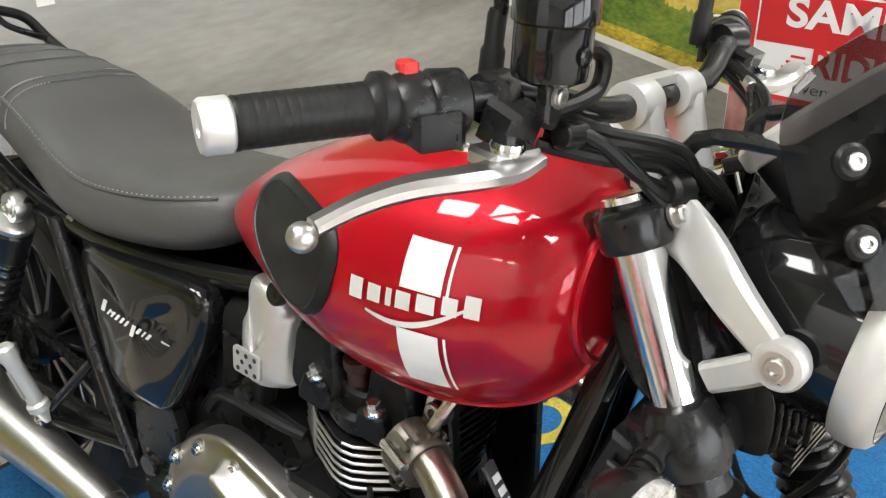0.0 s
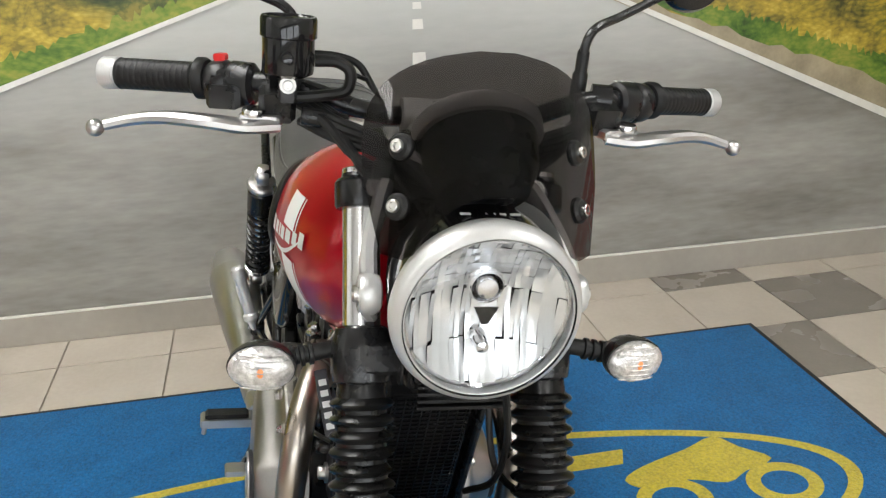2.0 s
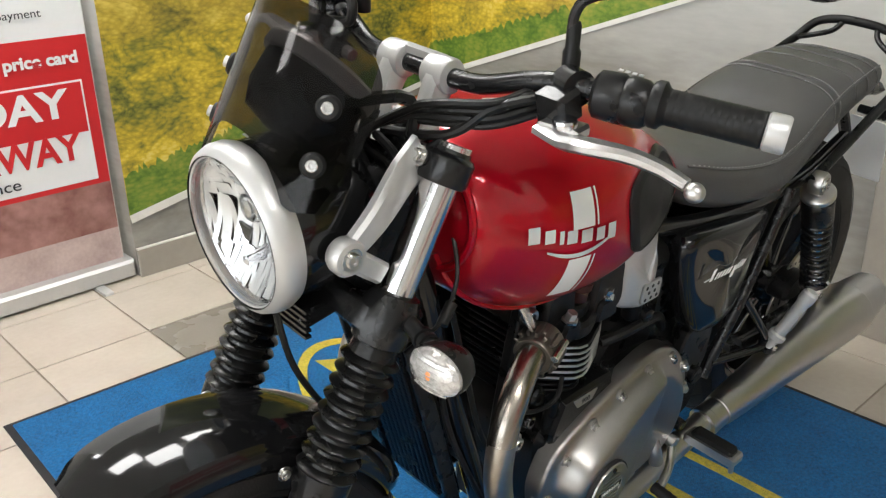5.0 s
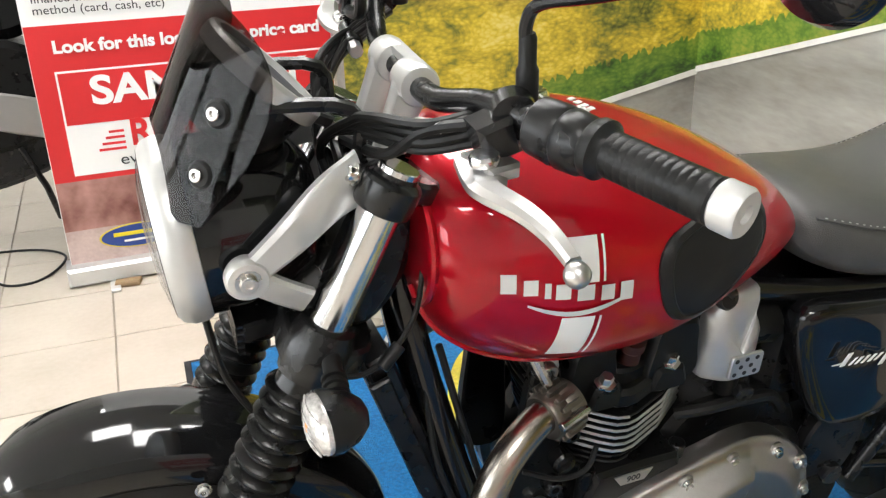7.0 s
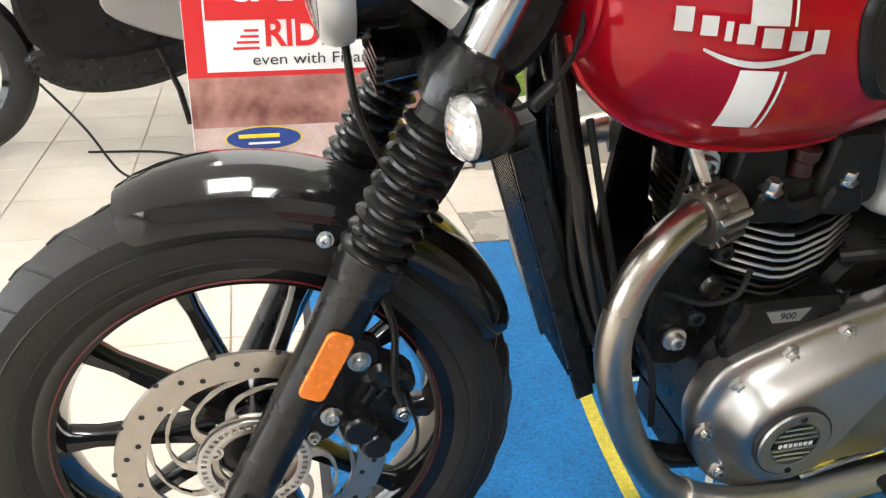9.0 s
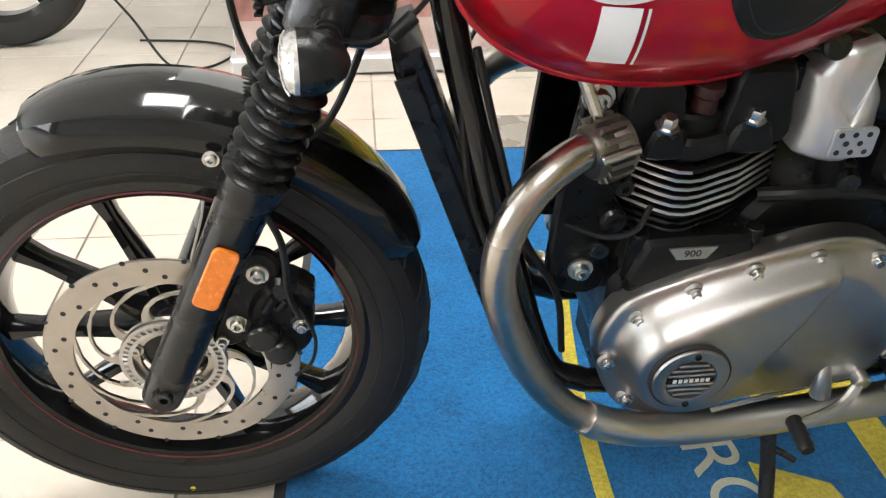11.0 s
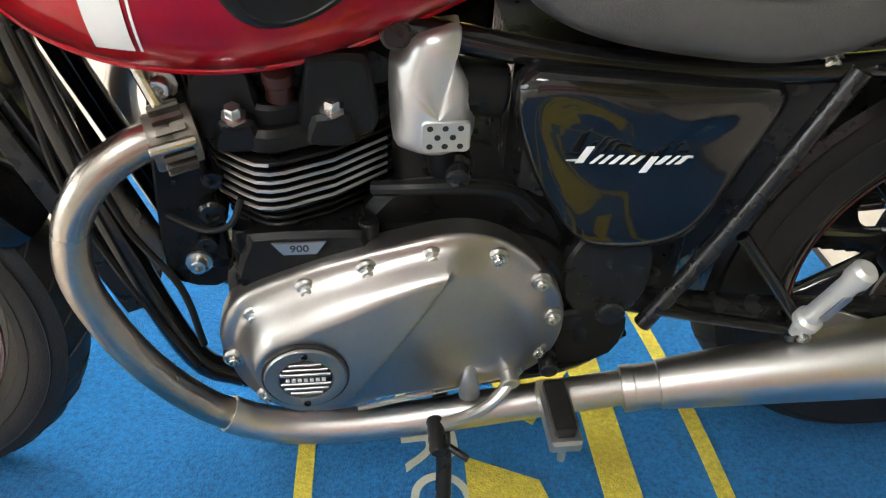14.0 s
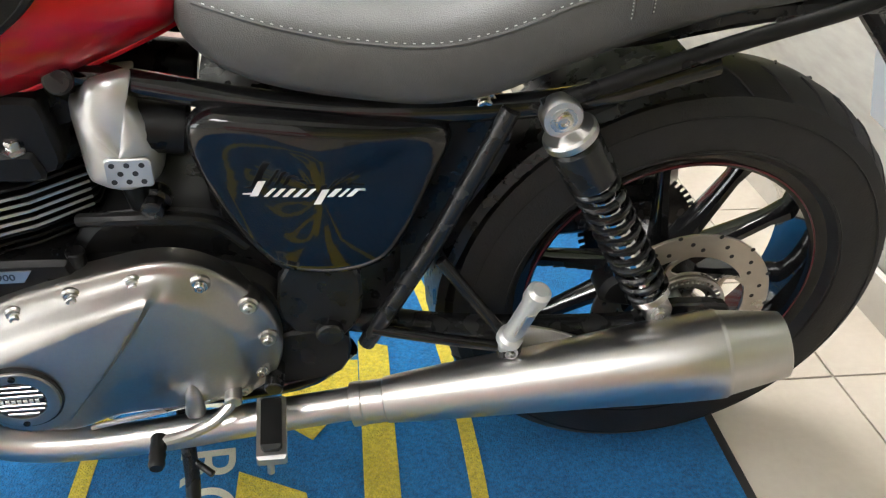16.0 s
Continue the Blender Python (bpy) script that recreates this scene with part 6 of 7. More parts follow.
# head and cam cover
bp("cylinder_head", slab(fin_plan(0.955), 0.612, 0.640, 0.006, (0, 0, 0), (1, 0, 0), (0, 1, 0), (0, 0, 1)), MATT_BLACK, "black cylinder head", False, eng)
for s in (1, -1):
    for x0, x1, yo, zt in ((0.848, 0.912, 0.104, 0.705), (0.735, 0.806, 0.108, 0.716)):
        rows = []
        for y_, k_ in ((0.010, 1.0), (yo - 0.016, 1.0), (yo - 0.005, 0.96), (yo, 0.86)):
            xm, zm = (x0 + x1) / 2, 0.655
            rows.append([V((xm + (x - xm) * k_, y_ * s, zm + (z - zm) * k_)) for x, z in smooth_poly([(x0, 0.625), (x0 + 0.001, 0.680), (x0 + 0.006, zt - 0.006), (x0 + 0.02, zt), (x1 - 0.02, zt), (x1 - 0.006, zt - 0.006), (x1 - 0.001, 0.680), (x1, 0.625)], 4)])
        bp("cam_cover", loft(rows), MATT_BLACK, "", False, eng)
    for x0, x1, yo in ((0.846, 0.890, 0.121), (0.752, 0.800, 0.115)):
        bp("head_lug", slab(smooth_poly([(x0, 0.618), (x0 + 0.003, 0.644), (x0 + 0.010, 0.652), (x1 - 0.010, 0.652), (x1 - 0.003, 0.644), (x1, 0.618)], 3), 0.07 * s, yo * s, 0.005), MATT_BLACK, "", False, eng)
    for x, y_, z in ((0.870, 0.112, 0.652), (0.776, 0.106, 0.654)):
        bp("head_bolt", lathe([(0.013, 0), (0.013, 0.003), (0.0085, 0.004), (0.0085, 0.013), (0.007, 0.015), (0.0005, 0.0145)], V((x, y_ * s, z)), (0, 0.25 * s, 1), 6), BOLT, "", False, eng)
    bp("cam_cover", slab(smooth_poly([(0.72, 0.66), (0.73, 0.712), (0.88, 0.706), (0.89, 0.66)], 4), 0.008 * s, 0.080 * s, 0.01), MATT_BLACK, "", False, eng)
    bp("spark_plug_cap", lathe([(0.014, -0.03), (0.015, 0.0), (0.013, 0.030), (0.016, 0.034), (0.016, 0.046), (0.010, 0.050)], (0.826, 0.088 * s, 0.648), (0, 0.15 * s, 1), 20), PLUG_CAP, "dark red plug cap", False, eng)
    bp("plug_lead", tube(spline([V((0.827, 0.096 * s, 0.695)), V((0.842, 0.104 * s, 0.704)), V((0.866, 0.108 * s, 0.712)), V((0.885, 0.09 * s, 0.722))], 5), 0.0045, 8), RUBBER, "", False, eng)
    bp("frame_bolt", bolt(V((0.938, 0.085 * s, 0.676)), (0, s, 0), 0.0115, 0.016), BOLT, "", False, eng)
    bp("frame_bolt", bolt(V((0.930, 0.090 * s, 0.454)), (0, s, 0), 0.0100, 0.014), BOLT, "", False, eng)
    bp("engine_plate", slab(smooth_poly([(0.90, 0.42), (0.955, 0.42), (0.968, 0.47), (0.95, 0.69), (0.92, 0.69), (0.90, 0.52)], 3), 0.070 * s, 0.088 * s, 0.003), MATT_BLACK, "", False, eng)
    # small capacity plate on the barrel's foot
    bp("barrel_foot", slab(smooth_poly([(0.880, 0.435), (0.872, 0.505), (0.858, 0.516), (0.762, 0.516), (0.745, 0.505), (0.735, 0.435)], 3), 0.07 * s, 0.128 * s, 0.006), MATT_BLACK, "", False, eng)
    cp = bp("capacity_plate", slab([(0.846, 0.507), (0.788, 0.507), (0.799, 0.490), (0.834, 0.490)], 0.1265 * s, 0.1300 * s, 0.001), ALUMINIUM, "small engraved alloy plate", False, eng)
    text_part("plate_number", "900", 0.0125, PRINT_DARK, cp, Matrix.Translation((0.8270 if s > 0 else 0.807, 0.1301 * s, 0.4925)) @ Matrix.Rotation(radians(180 if s > 0 else 0), 4, "Z") @ Matrix.Rotation(radians(90), 4, "X"), "", 0.020, 0.0003, 0.0002)
    for x, z0 in ((0.876, 0.44), (0.742, 0.44)):
        bp("barrel_stud", rod((x, 0.108 * s, z0), (x, 0.112 * s, 0.520), 0.011), MATT_BLACK, "", False, eng)
    # throttle body shield with drilled patch
    so = smooth_poly([(0.720, 0.695), (0.717, 0.642), (0.714, 0.605), (0.701, 0.600), (0.666, 0.598), (0.636, 0.606), (0.630, 0.634), (0.635, 0.668), (0.648, 0.688), (0.656, 0.706), (0.650, 0.727), (0.655, 0.732), (0.675, 0.731), (0.696, 0.724), (0.708, 0.702)], 3)
    cx2, cz2 = 0.672, 0.645
    def shd(k, y):
        return [V((cx2 + (x - cx2) * k, (y - 0.022 * ((x - cx2) * k / 0.045) ** 2 - (0.008 * (z - 0.68) / 0.05 if z > 0.68 else 0)) * s, cz2 + (z - cz2) * k)) for x, z in so]
    sd = bp("throttle_shield", loft([shd(1.0, 0.075), shd(1.0, 0.102), shd(0.97, 0.109), shd(0.86, 0.114), shd(0.7, 0.1155), shd(0.55, 0.1165), shd(0.4, 0.1165), shd(0.2, 0.1165), shd(0.02, 0.1165)]), SHIELD, "silver throttle body shield with drilled holes", sharp=60)
    bp("drilled_patch", slab(rounded(0.050, 0.036, 0.006), 0.1135 * s, 0.1187 * s, 0.0012, (0.664, 0, 0.627)), SHIELD, "", False, sd)
    for ix, iz in ((-1, 1), (0, 1), (1, 1), (-0.5, 0), (0.5, 0), (-1, -1), (0, -1), (1, -1)):
        bp("drilled_hole", lathe([(0.0033, 0), (0.0033, 0.0006), (0.0001, 0.0006)], (0.665 + ix * 0.0155, 0.1185 * s, 0.627 + iz * 0.0105), (0, s, 0), 10), MAT_EDGE, "", False, sd)
    bp("throttle_body", rod((0.700, 0.075 * s, 0.668), (0.60, 0.075 * s, 0.655), 0.030), MATT_BLACK, "", False, eng)
    bp("intake_stub", rod((0.668, 0.092 * s, 0.61), (0.660, 0.088 * s, 0.565), 0.016), MATT_BLACK, "", False, eng)
    bp("throttle_knob", lathe([(0.012, 0), (0.015, 0.003), (0.015, 0.010), (0.012, 0.013)], (0.715, 0.105 * s, 0.735), (0, s, 0.3), 20), BLACK_PLASTIC, "", False, eng)

# side engine covers in brushed alloy
CO = [(0.913, 0.380), (0.906, 0.410), (0.891, 0.436), (0.866, 0.454), (0.806, 0.479), (0.755, 0.495), (0.710, 0.507), (0.668, 0.517), (0.634, 0.518), (0.603, 0.509), (0.574, 0.490), (0.548, 0.462), (0.526, 0.428),
      (0.515, 0.388), (0.518, 0.348), (0.534, 0.312), (0.562, 0.291), (0.600, 0.284), (0.640, 0.276), (0.690, 0.272), (0.738, 0.264), (0.770, 0.250), (0.806, 0.242), (0.846, 0.253), (0.876, 0.275), (0.897, 0.310), (0.909, 0.350)]
co = smooth_poly(CO, 5)
CAP, TIP = V((0.815, 0.370)), V((0.655, 0.498))


def ramp01(x):
    x = max(0.0, min(1.0, x))
    return x * x * (3 - 2 * x)


def cover_boss(x, z):
    """The raised form round the cap, drawn out to a point; its lower edge is a sharp step, its upper flank soft."""
    d = TIP - CAP
    p = V((x, z)) - CAP
    f = max(0.0, min(1.0, p.dot(d) / d.length_squared))
    r = 0.068 * (1 - f) ** 0.85 + 0.001
    dist = (p - d * f).length - r
    below = d.x * p.y - d.y * p.x > 0
    soft = 0.009 if below else 0.030 - 0.010 * f
    return ramp01(0.5 - dist / soft) * (1.0 - 0.55 * f)


for s in (1, -1):
    cx, cz = 0.715, 0.385

    def cvr(k, y, bulge=0.0):
        out = []
        for x, z in co:
            X, Z = cx + (x - cx) * k, cz + (z - cz) * k
            out.append(V((X, (y + bulge * cover_boss(X, Z)) * s, Z)))
        return out
    rings = [cvr(1.0, 0.112), cvr(1.0, 0.136), cvr(0.992, 0.141), cvr(0.975, 0.1435), cvr(0.945, 0.145)]
    for q in range(1, 43):
        f = q / 42
        k = 0.945 - 0.925 * f
        rings.append(cvr(k, 0.145 + 0.019 * ramp01(f / 0.22) + 0.010 * math.sin(min(1.0, f * 1.1) * math.pi / 2), 0.024 * ramp01(f / 0.14)))
    cv = bp("engine_cover", loft(rings), CAST_COVER, "brushed alloy engine side cover", sharp=50)
    for x, z in ((0.870, 0.421), (0.812, 0.457), (0.746, 0.480), (0.676, 0.495), (0.604, 0.489), (0.552, 0.451), (0.532, 0.395), (0.544, 0.340), (0.568, 0.307), (0.671, 0.287), (0.703, 0.296), (0.736, 0.282), (0.866, 0.288), (0.899, 0.354)):
        bp("cover_boss", lathe([(0.0145, -0.02), (0.0130, 0.002), (0.0105, 0.0045)], V((x, 0.1455 * s, z)), (0, s, 0), 18), CAST_COVER, "", False, cv)
        bp("cover_bolt", bolt(V((x, 0.150 * s, z)), (0, s, 0), 0.0062, 0.007), BOLT, "", False, cv)
    # round inspection cap with louvres
    rcn = V((0.817, 0.196 * s, 0.371))
    bp("cap_groove", lathe([(0.0455, -0.010), (0.0480, -0.010), (0.0480, 0.0025), (0.0455, 0.0025)], rcn, (0, s, 0), 48, closed=True), MAT_EDGE, "dark joint round the cap", False, cv)
    bp("round_cap", lathe([(0.0455, -0.020), (0.0455, 0.003), (0.0440, 0.0055), (0.033, 0.0065), (0.0305, 0.0055), (0.0300, 0.0015), (0.0005, 0.0015)], rcn, (0, s, 0), 48), CAST_COVER, "round louvred inspection cap", False, cv)
    for k in range(7):
        z = -0.0225 + 0.0075 * k
        h = math.sqrt(max(0.0, 0.0285 ** 2 - z * z))
        if k == 3:
            bp("cap_plate", box(rcn + V((0, 0.0035 * s, z)), (2 * h, 0.004, 0.010), None, 0.001), SATIN_BLACK, "dark name strip", False, cv)
            for q in range(7):
                bp("strip_bar", box(rcn + V((-0.0195 + 0.0065 * q, 0.0060 * s, z)), (0.0042, 0.0015, 0.0052), None, 0.0003), SILVER_DECAL, "", False, cv)
        else:
            bp("cap_louvre", box(rcn + V((0, 0.0035 * s, z)), (2 * h, 0.005, 0.0034), None, 0.001), ALUMINIUM, "", False, cv)
            bp("cap_slot", box(rcn + V((0, 0.0018 * s, z + 0.0037)), (2 * h, 0.0012, 0.0032), None, 0.0002), MAT_EDGE, "", False, cv)
    for zz in (0.038, -0.038):
        bp("cap_screw", bolt(rcn + V((0, 0.0055 * s, zz)), (0, s, 0), 0.004, 0.003, False), SATIN_BLACK, "", False, cv)
    bp("shift_boss", lathe([(0.004, 0), (0.009, 0.02), (0.013, 0.052), (0.0115, 0.056), (0.0005, 0.055)], (0.629, 0.164 * s, 0.352), (-0.02, 0.22 * s, -0.97), 18), CAST_COVER, "", False, cv)
bp("sump", box((0.72, 0, 0.245), (0.30, 0.14, 0.05), None, 0.01), MATT_BLACK, "", False, eng)
bp("gearbox_rear", box((0.50, 0, 0.43), (0.12, 0.18, 0.18), None, 0.02), MATT_BLACK, "", False, eng)
bp("battery_box", box((0.435, 0, 0.42), (0.15, 0.19, 0.17), None, 0.015), BLACK_PLASTIC, "black battery box")
bp("rear_set", slab(smooth_poly([(0.55, 0.36), (0.56, 0.30), (0.50, 0.285), (0.44, 0.30), (0.43, 0.36), (0.48, 0.38)], 3), 0.10, 0.125, 0.004), MATT_BLACK)
bp("rear_set", slab(smooth_poly([(0.55, 0.36), (0.56, 0.30), (0.50, 0.285), (0.44, 0.30), (0.43, 0.36), (0.48, 0.38)], 3), -0.10, -0.125, 0.004), MATT_BLACK)
bp("airbox", box((0.47, 0, 0.60), (0.24, 0.17, 0.18), None, 0.02), BLACK_PLASTIC, "black airbox between the side covers")
bp("gearbox_plate", slab(smooth_poly([(0.505, 0.485), (0.425, 0.485), (0.415, 0.40), (0.455, 0.355), (0.515, 0.40)], 3), 0.10, 0.123, 0.004), BLACK_PLASTIC)
bp("gearbox_plate", slab(smooth_poly([(0.505, 0.485), (0.425, 0.485), (0.415, 0.40), (0.455, 0.355), (0.515, 0.40)], 3), -0.10, -0.123, 0.004), BLACK_PLASTIC)

# radiator with grille, ahead of the downtubes
RM = Matrix.Translation((1.068, 0, 0.540)) @ Matrix.Rotation(radians(19), 4, "Y")
rad = bp("radiator", box((0, 0, 0), (0.030, 0.118, 0.37), None, 0.006).moved(RM), SATIN_BLACK, "slim black radiator between the downtubes")
bp("radiator_core", box((0.0165, 0, 0), (0.004, 0.098, 0.33), None, 0.001).moved(RM), RADIATOR, "", False, rad)
gg = Geo()
for k in range(44):
    gg.join(box((0.0195, 0, -0.16 + k * 0.0075), (0.003, 0.098, 0.0016), None, 0.0004))
for k in range(9):
    gg.join(box((0.0195, -0.045 + k * 0.01125, 0), (0.003, 0.0016, 0.33), None, 0.0004))
bp("radiator_grille", gg.moved(RM), SATIN_BLACK, "", False, rad)
gg = Geo()
for s in (1, -1):
    gg.join(box((0.010, 0.066 * s, -0.01), (0.024, 0.010, 0.35), None, 0.004))
bp("radiator_shroud", gg.moved(RM), BLACK_PLASTIC, "", False, rad)

# exhausts
for s in (1, -1):
    cl = V((0.930, 0.110 * s, 0.630))
    dr = V((0.93, 0.30 * s, -0.12)).normalized()
    pts = spline([V((0.915, 0.105 * s, 0.635)), V((0.965, 0.122 * s, 0.628)), V((1.010, 0.140 * s, 0.598)), V((1.036, 0.150 * s, 0.545)), V((1.037, 0.155 * s, 0.475)), V((1.000, 0.155 * s, 0.370)),
                  V((0.945, 0.152 * s, 0.287)), V((0.895, 0.150 * s, 0.248))], 7)
    hd = bp("exhaust_header", tube(pts, 0.0195, 24), HEADER_STEEL, "heat-tinted steel exhaust header")
    pts = spline([V((0.915, 0.151 * s, 0.262)), V((0.885, 0.150 * s, 0.243)), V((0.82, 0.150 * s, 0.226)), V((0.70, 0.150 * s, 0.228)), V((0.55, 0.152 * s, 0.250)), V((0.42, 0.156 * s, 0.272))], 7)
    bp("exhaust_pipe", tube(pts, 0.0225, 24), STAINLESS, "brushed steel exhaust pipe")
    # finned clamp
    bp("header_clamp", lathe([(0.0205, -0.024), (0.029, -0.022), (0.029, -0.003), (0.027, 0.0), (0.029, 0.003), (0.029, 0.020), (0.027, 0.023), (0.0205, 0.023)], cl, dr, 28), CLAMP_STEEL, "finned header clamp", False, hd)
    d0, u0, w0 = frame_of(dr)
    for k in range(16):
        a = 2 * math.pi * k / 16
        n_ = u0 * math.cos(a) + w0 * math.sin(a)
        mm = Matrix.Identity(4)
        mm.col[0][:3], mm.col[1][:3], mm.col[2][:3] = n_, dr, n_.cross(dr)
        bp("clamp_fin", box((0.0305, 0, 0), (0.010, 0.030, 0.0055), None, 0.0015).moved(Matrix.Translation(cl) @ mm), CLAMP_STEEL, "", False, hd)
    bp("clamp_bolt", rod(cl + V((-0.026, 0.024 * s, 0.012)), cl + V((0.016, 0.038 * s, 0.008)), 0.0055, 10), BOLT, "", False, hd)
    bp("lambda_sensor", rod(cl + V((0.01, -0.008 * s, 0.03)), cl + V((0.028, -0.02 * s, 0.072)), 0.007, 10), BOLT, "", False, hd)
    bp("sensor_lead", tube(spline([cl + V((0.028, -0.02 * s, 0.07)), cl + V((0.04, -0.03 * s, 0.10)), cl + V((0.05, -0.05 * s, 0.15))], 5), 0.004, 8), RUBBER, "", False, hd)
    a, b = V((0.430, 0.156 * s, 0.268)), V((-0.126, 0.216 * s, 0.392))
    ax = (b - a).normalized()
    L = (b - a).length
    mf = bp("silencer", lathe([(0.024, 0), (0.0300, 0.002), (0.0300, 0.016), (0.0290, 0.018), (0.0290, 0.046), (0.0310, 0.048), (0.0345, 0.09), (0.0425, 0.22), (0.0505, 0.34), (0.0570, 0.43), (0.0590, L - 0.092), (0.0585, L - 0.084), (0.0560, L - 0.079), (0.0430, L - 0.002), (0.040, L), (0.037, L - 0.006), (0.035, L - 0.08)], a, ax, 56), STAINLESS, "long brushed stainless silencer", sharp=12)
    bp("silencer_tip", lathe([(0.0365, L - 0.10), (0.0365, L - 0.05), (0.0001, L - 0.05)], a, ax, 32), MAT_EDGE, "", False, mf)
    bp("silencer_bracket", slab(smooth_poly([(0.225, 0.362), (0.15, 0.345), (0.10, 0.35), (0.20, 0.392)], 3), 0.150 * s, 0.155 * s, 0.001), STAINLESS, "", False, mf)
    # foot pegs, pillion pegs
    p0, p1 = V((0.53, 0.165 * s, 0.318)), V((0.535, 0.262 * s, 0.322))
    pg = bp("foot_peg", box((0, 0, 0.003), (0.025, 0.080, 0.020), None, 0.005).moved(Matrix.Translation((p0 + p1) / 2 + V((0, 0.014 * s, 0)))), RUBBER, "rubber-topped foot peg with an alloy end")
    bp("peg_frame", box((p0 + p1) / 2 + V((0, 0.014 * s, -0.004)), (0.036, 0.098, 0.016), None, 0.004), ALUMINIUM, "", False, pg)
    bp("peg_feeler", rod(p1 + V((0, 0.006 * s, -0.012)), p1 + V((0, 0.008 * s, -0.034)), 0.0045, 10), ALUMINIUM, "", False, pg)
    bp("peg_mount", rod(V((0.525, 0.11 * s, 0.322)), p0, 0.012), SATIN_BLACK, "", False, pg)
    q0, q1 = V((0.232, 0.172 * s, 0.385)), V((0.212, 0.208 * s, 0.505))
    dd = (q1 - q0).normalized()
    pp = bp("pillion_peg", lathe([(0.006, -0.02), (0.011, 0.0), (0.017, 0.006), (0.017, 0.016), (0.0125, 0.020), (0.0125, 0.095), (0.0155, 0.105), (0.0150, 0.122), (0.010, 0.127)], q0, dd, 20), SILVER_PAINT, "folded alloy pillion peg")
    bp("peg_insert", slab(rounded(0.011, 0.055, 0.005), 0.010, 0.0135, 0.001, q0 + dd * 0.06, (1, 0, 0.17), dd, (0, s, -0.3)), ALUMINIUM, "", False, pp)
    bp("peg_clevis", box(V((0.225, 0.160 * s, 0.368)), (0.03, 0.03, 0.03), None, 0.006), SATIN_BLACK, "", False, pp)
    bp("clevis_bolt", bolt(V((0.225, 0.175 * s, 0.366)), (0, s, 0), 0.006, 0.006), BOLT, "", False, pp)

# gear lever, left; brake pedal, right
gl = bp("gear_lever", tube(spline([V((0.575, 0.168, 0.320)), V((0.590, 0.182, 0.306)), V((0.612, 0.194, 0.294)), V((0.645, 0.205, 0.289)), V((0.675, 0.212, 0.289))], 5), [0.0075] * 21, 10), ALUMINIUM, "alloy gear lever with a rubber toe piece")
bp("toe_rubber", lathe([(0.009, -0.004), (0.0105, 0.0), (0.0095, 0.006), (0.0105, 0.012), (0.0095, 0.018), (0.0105, 0.024), (0.0095, 0.030), (0.0105, 0.036), (0.008, 0.042)], V((0.672, 0.206, 0.289)), (0, 1, -0.1), 16), RUBBER, "", False, gl)
bp("lever_clamp", rod(V((0.580, 0.148, 0.322)), V((0.580, 0.182, 0.318)), 0.011), ALUMINIUM, "", False, gl)
bp("gear_rod", rod(V((0.578, 0.150, 0.300)), V((0.76, 0.168, 0.276)), 0.0035, 8), BOLT, "", False, gl)
bpd = bp("brake_pedal", tube(spline([V((0.53, -0.165, 0.295)), V((0.60, -0.185, 0.285)), V((0.68, -0.205, 0.300))], 5), 0.008, 10), SATIN_BLACK, "black rear brake pedal")
bp("pedal_pad", box((0.685, -0.215, 0.305), (0.03, 0.035, 0.010), None, 0.003), ALUMINIUM, "", False, bpd)

# side stand, down; its foot meets the floor
ss = bp("side_stand", tube([V((0.655, 0.115, 0.255)), V((0.650, 0.165, 0.15)), V((0.655, 0.228, 0.040))], 0.0105, 12), SATIN_BLACK, "black side stand, folded out")
bp("stand_foot", box((0.656, 0.238, 0.0425), (0.045, 0.06, 0.008), Matrix.Rotation(radians(8), 3, "X").to_4x4(), 0.002), SATIN_BLACK, "", False, ss)
bp("stand_tang", rod((0.652, 0.15, 0.175), (0.62, 0.175, 0.168), 0.005), SATIN_BLACK, "", False, ss)
# loose wiring and hoses
for k, pts in enumerate(([(1.06, 0.06, 0.72), (1.03, 0.075, 0.60), (1.00, 0.085, 0.50), (0.955, 0.095, 0.42), (0.94, 0.10, 0.33)], [(1.075, 0.05, 0.70), (1.06, 0.07, 0.55), (1.01, 0.09, 0.42), (0.95, 0.105, 0.30)],
                        [(1.21, 0.125, 0.765), (1.16, 0.13, 0.765), (1.11, 0.11, 0.80), (1.085, 0.07, 0.85), (1.08, 0.05, 0.90)])):
    bp("wiring_hose", tube(spline([V(p) for p in pts], 6), 0.0045 if k < 2 else 0.0028, 8), RUBBER)
bp("cable_plug", rod((1.150, 0.13, 0.765), (1.128, 0.122, 0.782), 0.007), RUBBER)
# hanging price tag on the right
tag = bp("tie_tag", box((0, 0, 0), (0.004, 0.016, 0.085), None, 0.001).moved(Matrix.Translation((1.045, -0.115, 0.635)) @ Matrix.Rotation(radians(-28), 4, "Y") @ Matrix.Rotation(radians(10), 4, "X")), PRINT_DARK, "dark hanging tag with unreadable print")
gg = Geo()
for k in range(5):
    gg.join(box((0.003, 0, -0.03 + 0.014 * k), (0.001, 0.010, 0.008), None, 0.0002))
bp("tag_print", gg.moved(Matrix.Translation((1.045, -0.115, 0.635)) @ Matrix.Rotation(radians(-28), 4, "Y") @ Matrix.Rotation(radians(10), 4, "X")), SILVER_DECAL, "", False, tag)

# ---- the floor mat with its printed emblem ----
MAT_TURN = math.atan(0.049)


def mat_xy(x, y):
    """Mat directions: y along the wall, x away from it."""
    return V((0.51 + (x - 0.51) - 0.049 * -(y - 0.1), y - 0.049 * (x - 0.51), 0))


def mat_slab(outline, z0, z1, ch=0.001):
    return slab([tuple(mat_xy(x, y))[:2] for x, y in outline], z0, z1, ch, (0, 0, 0), (1, 0, 0), (0, 1, 0), (0, 0, 1))


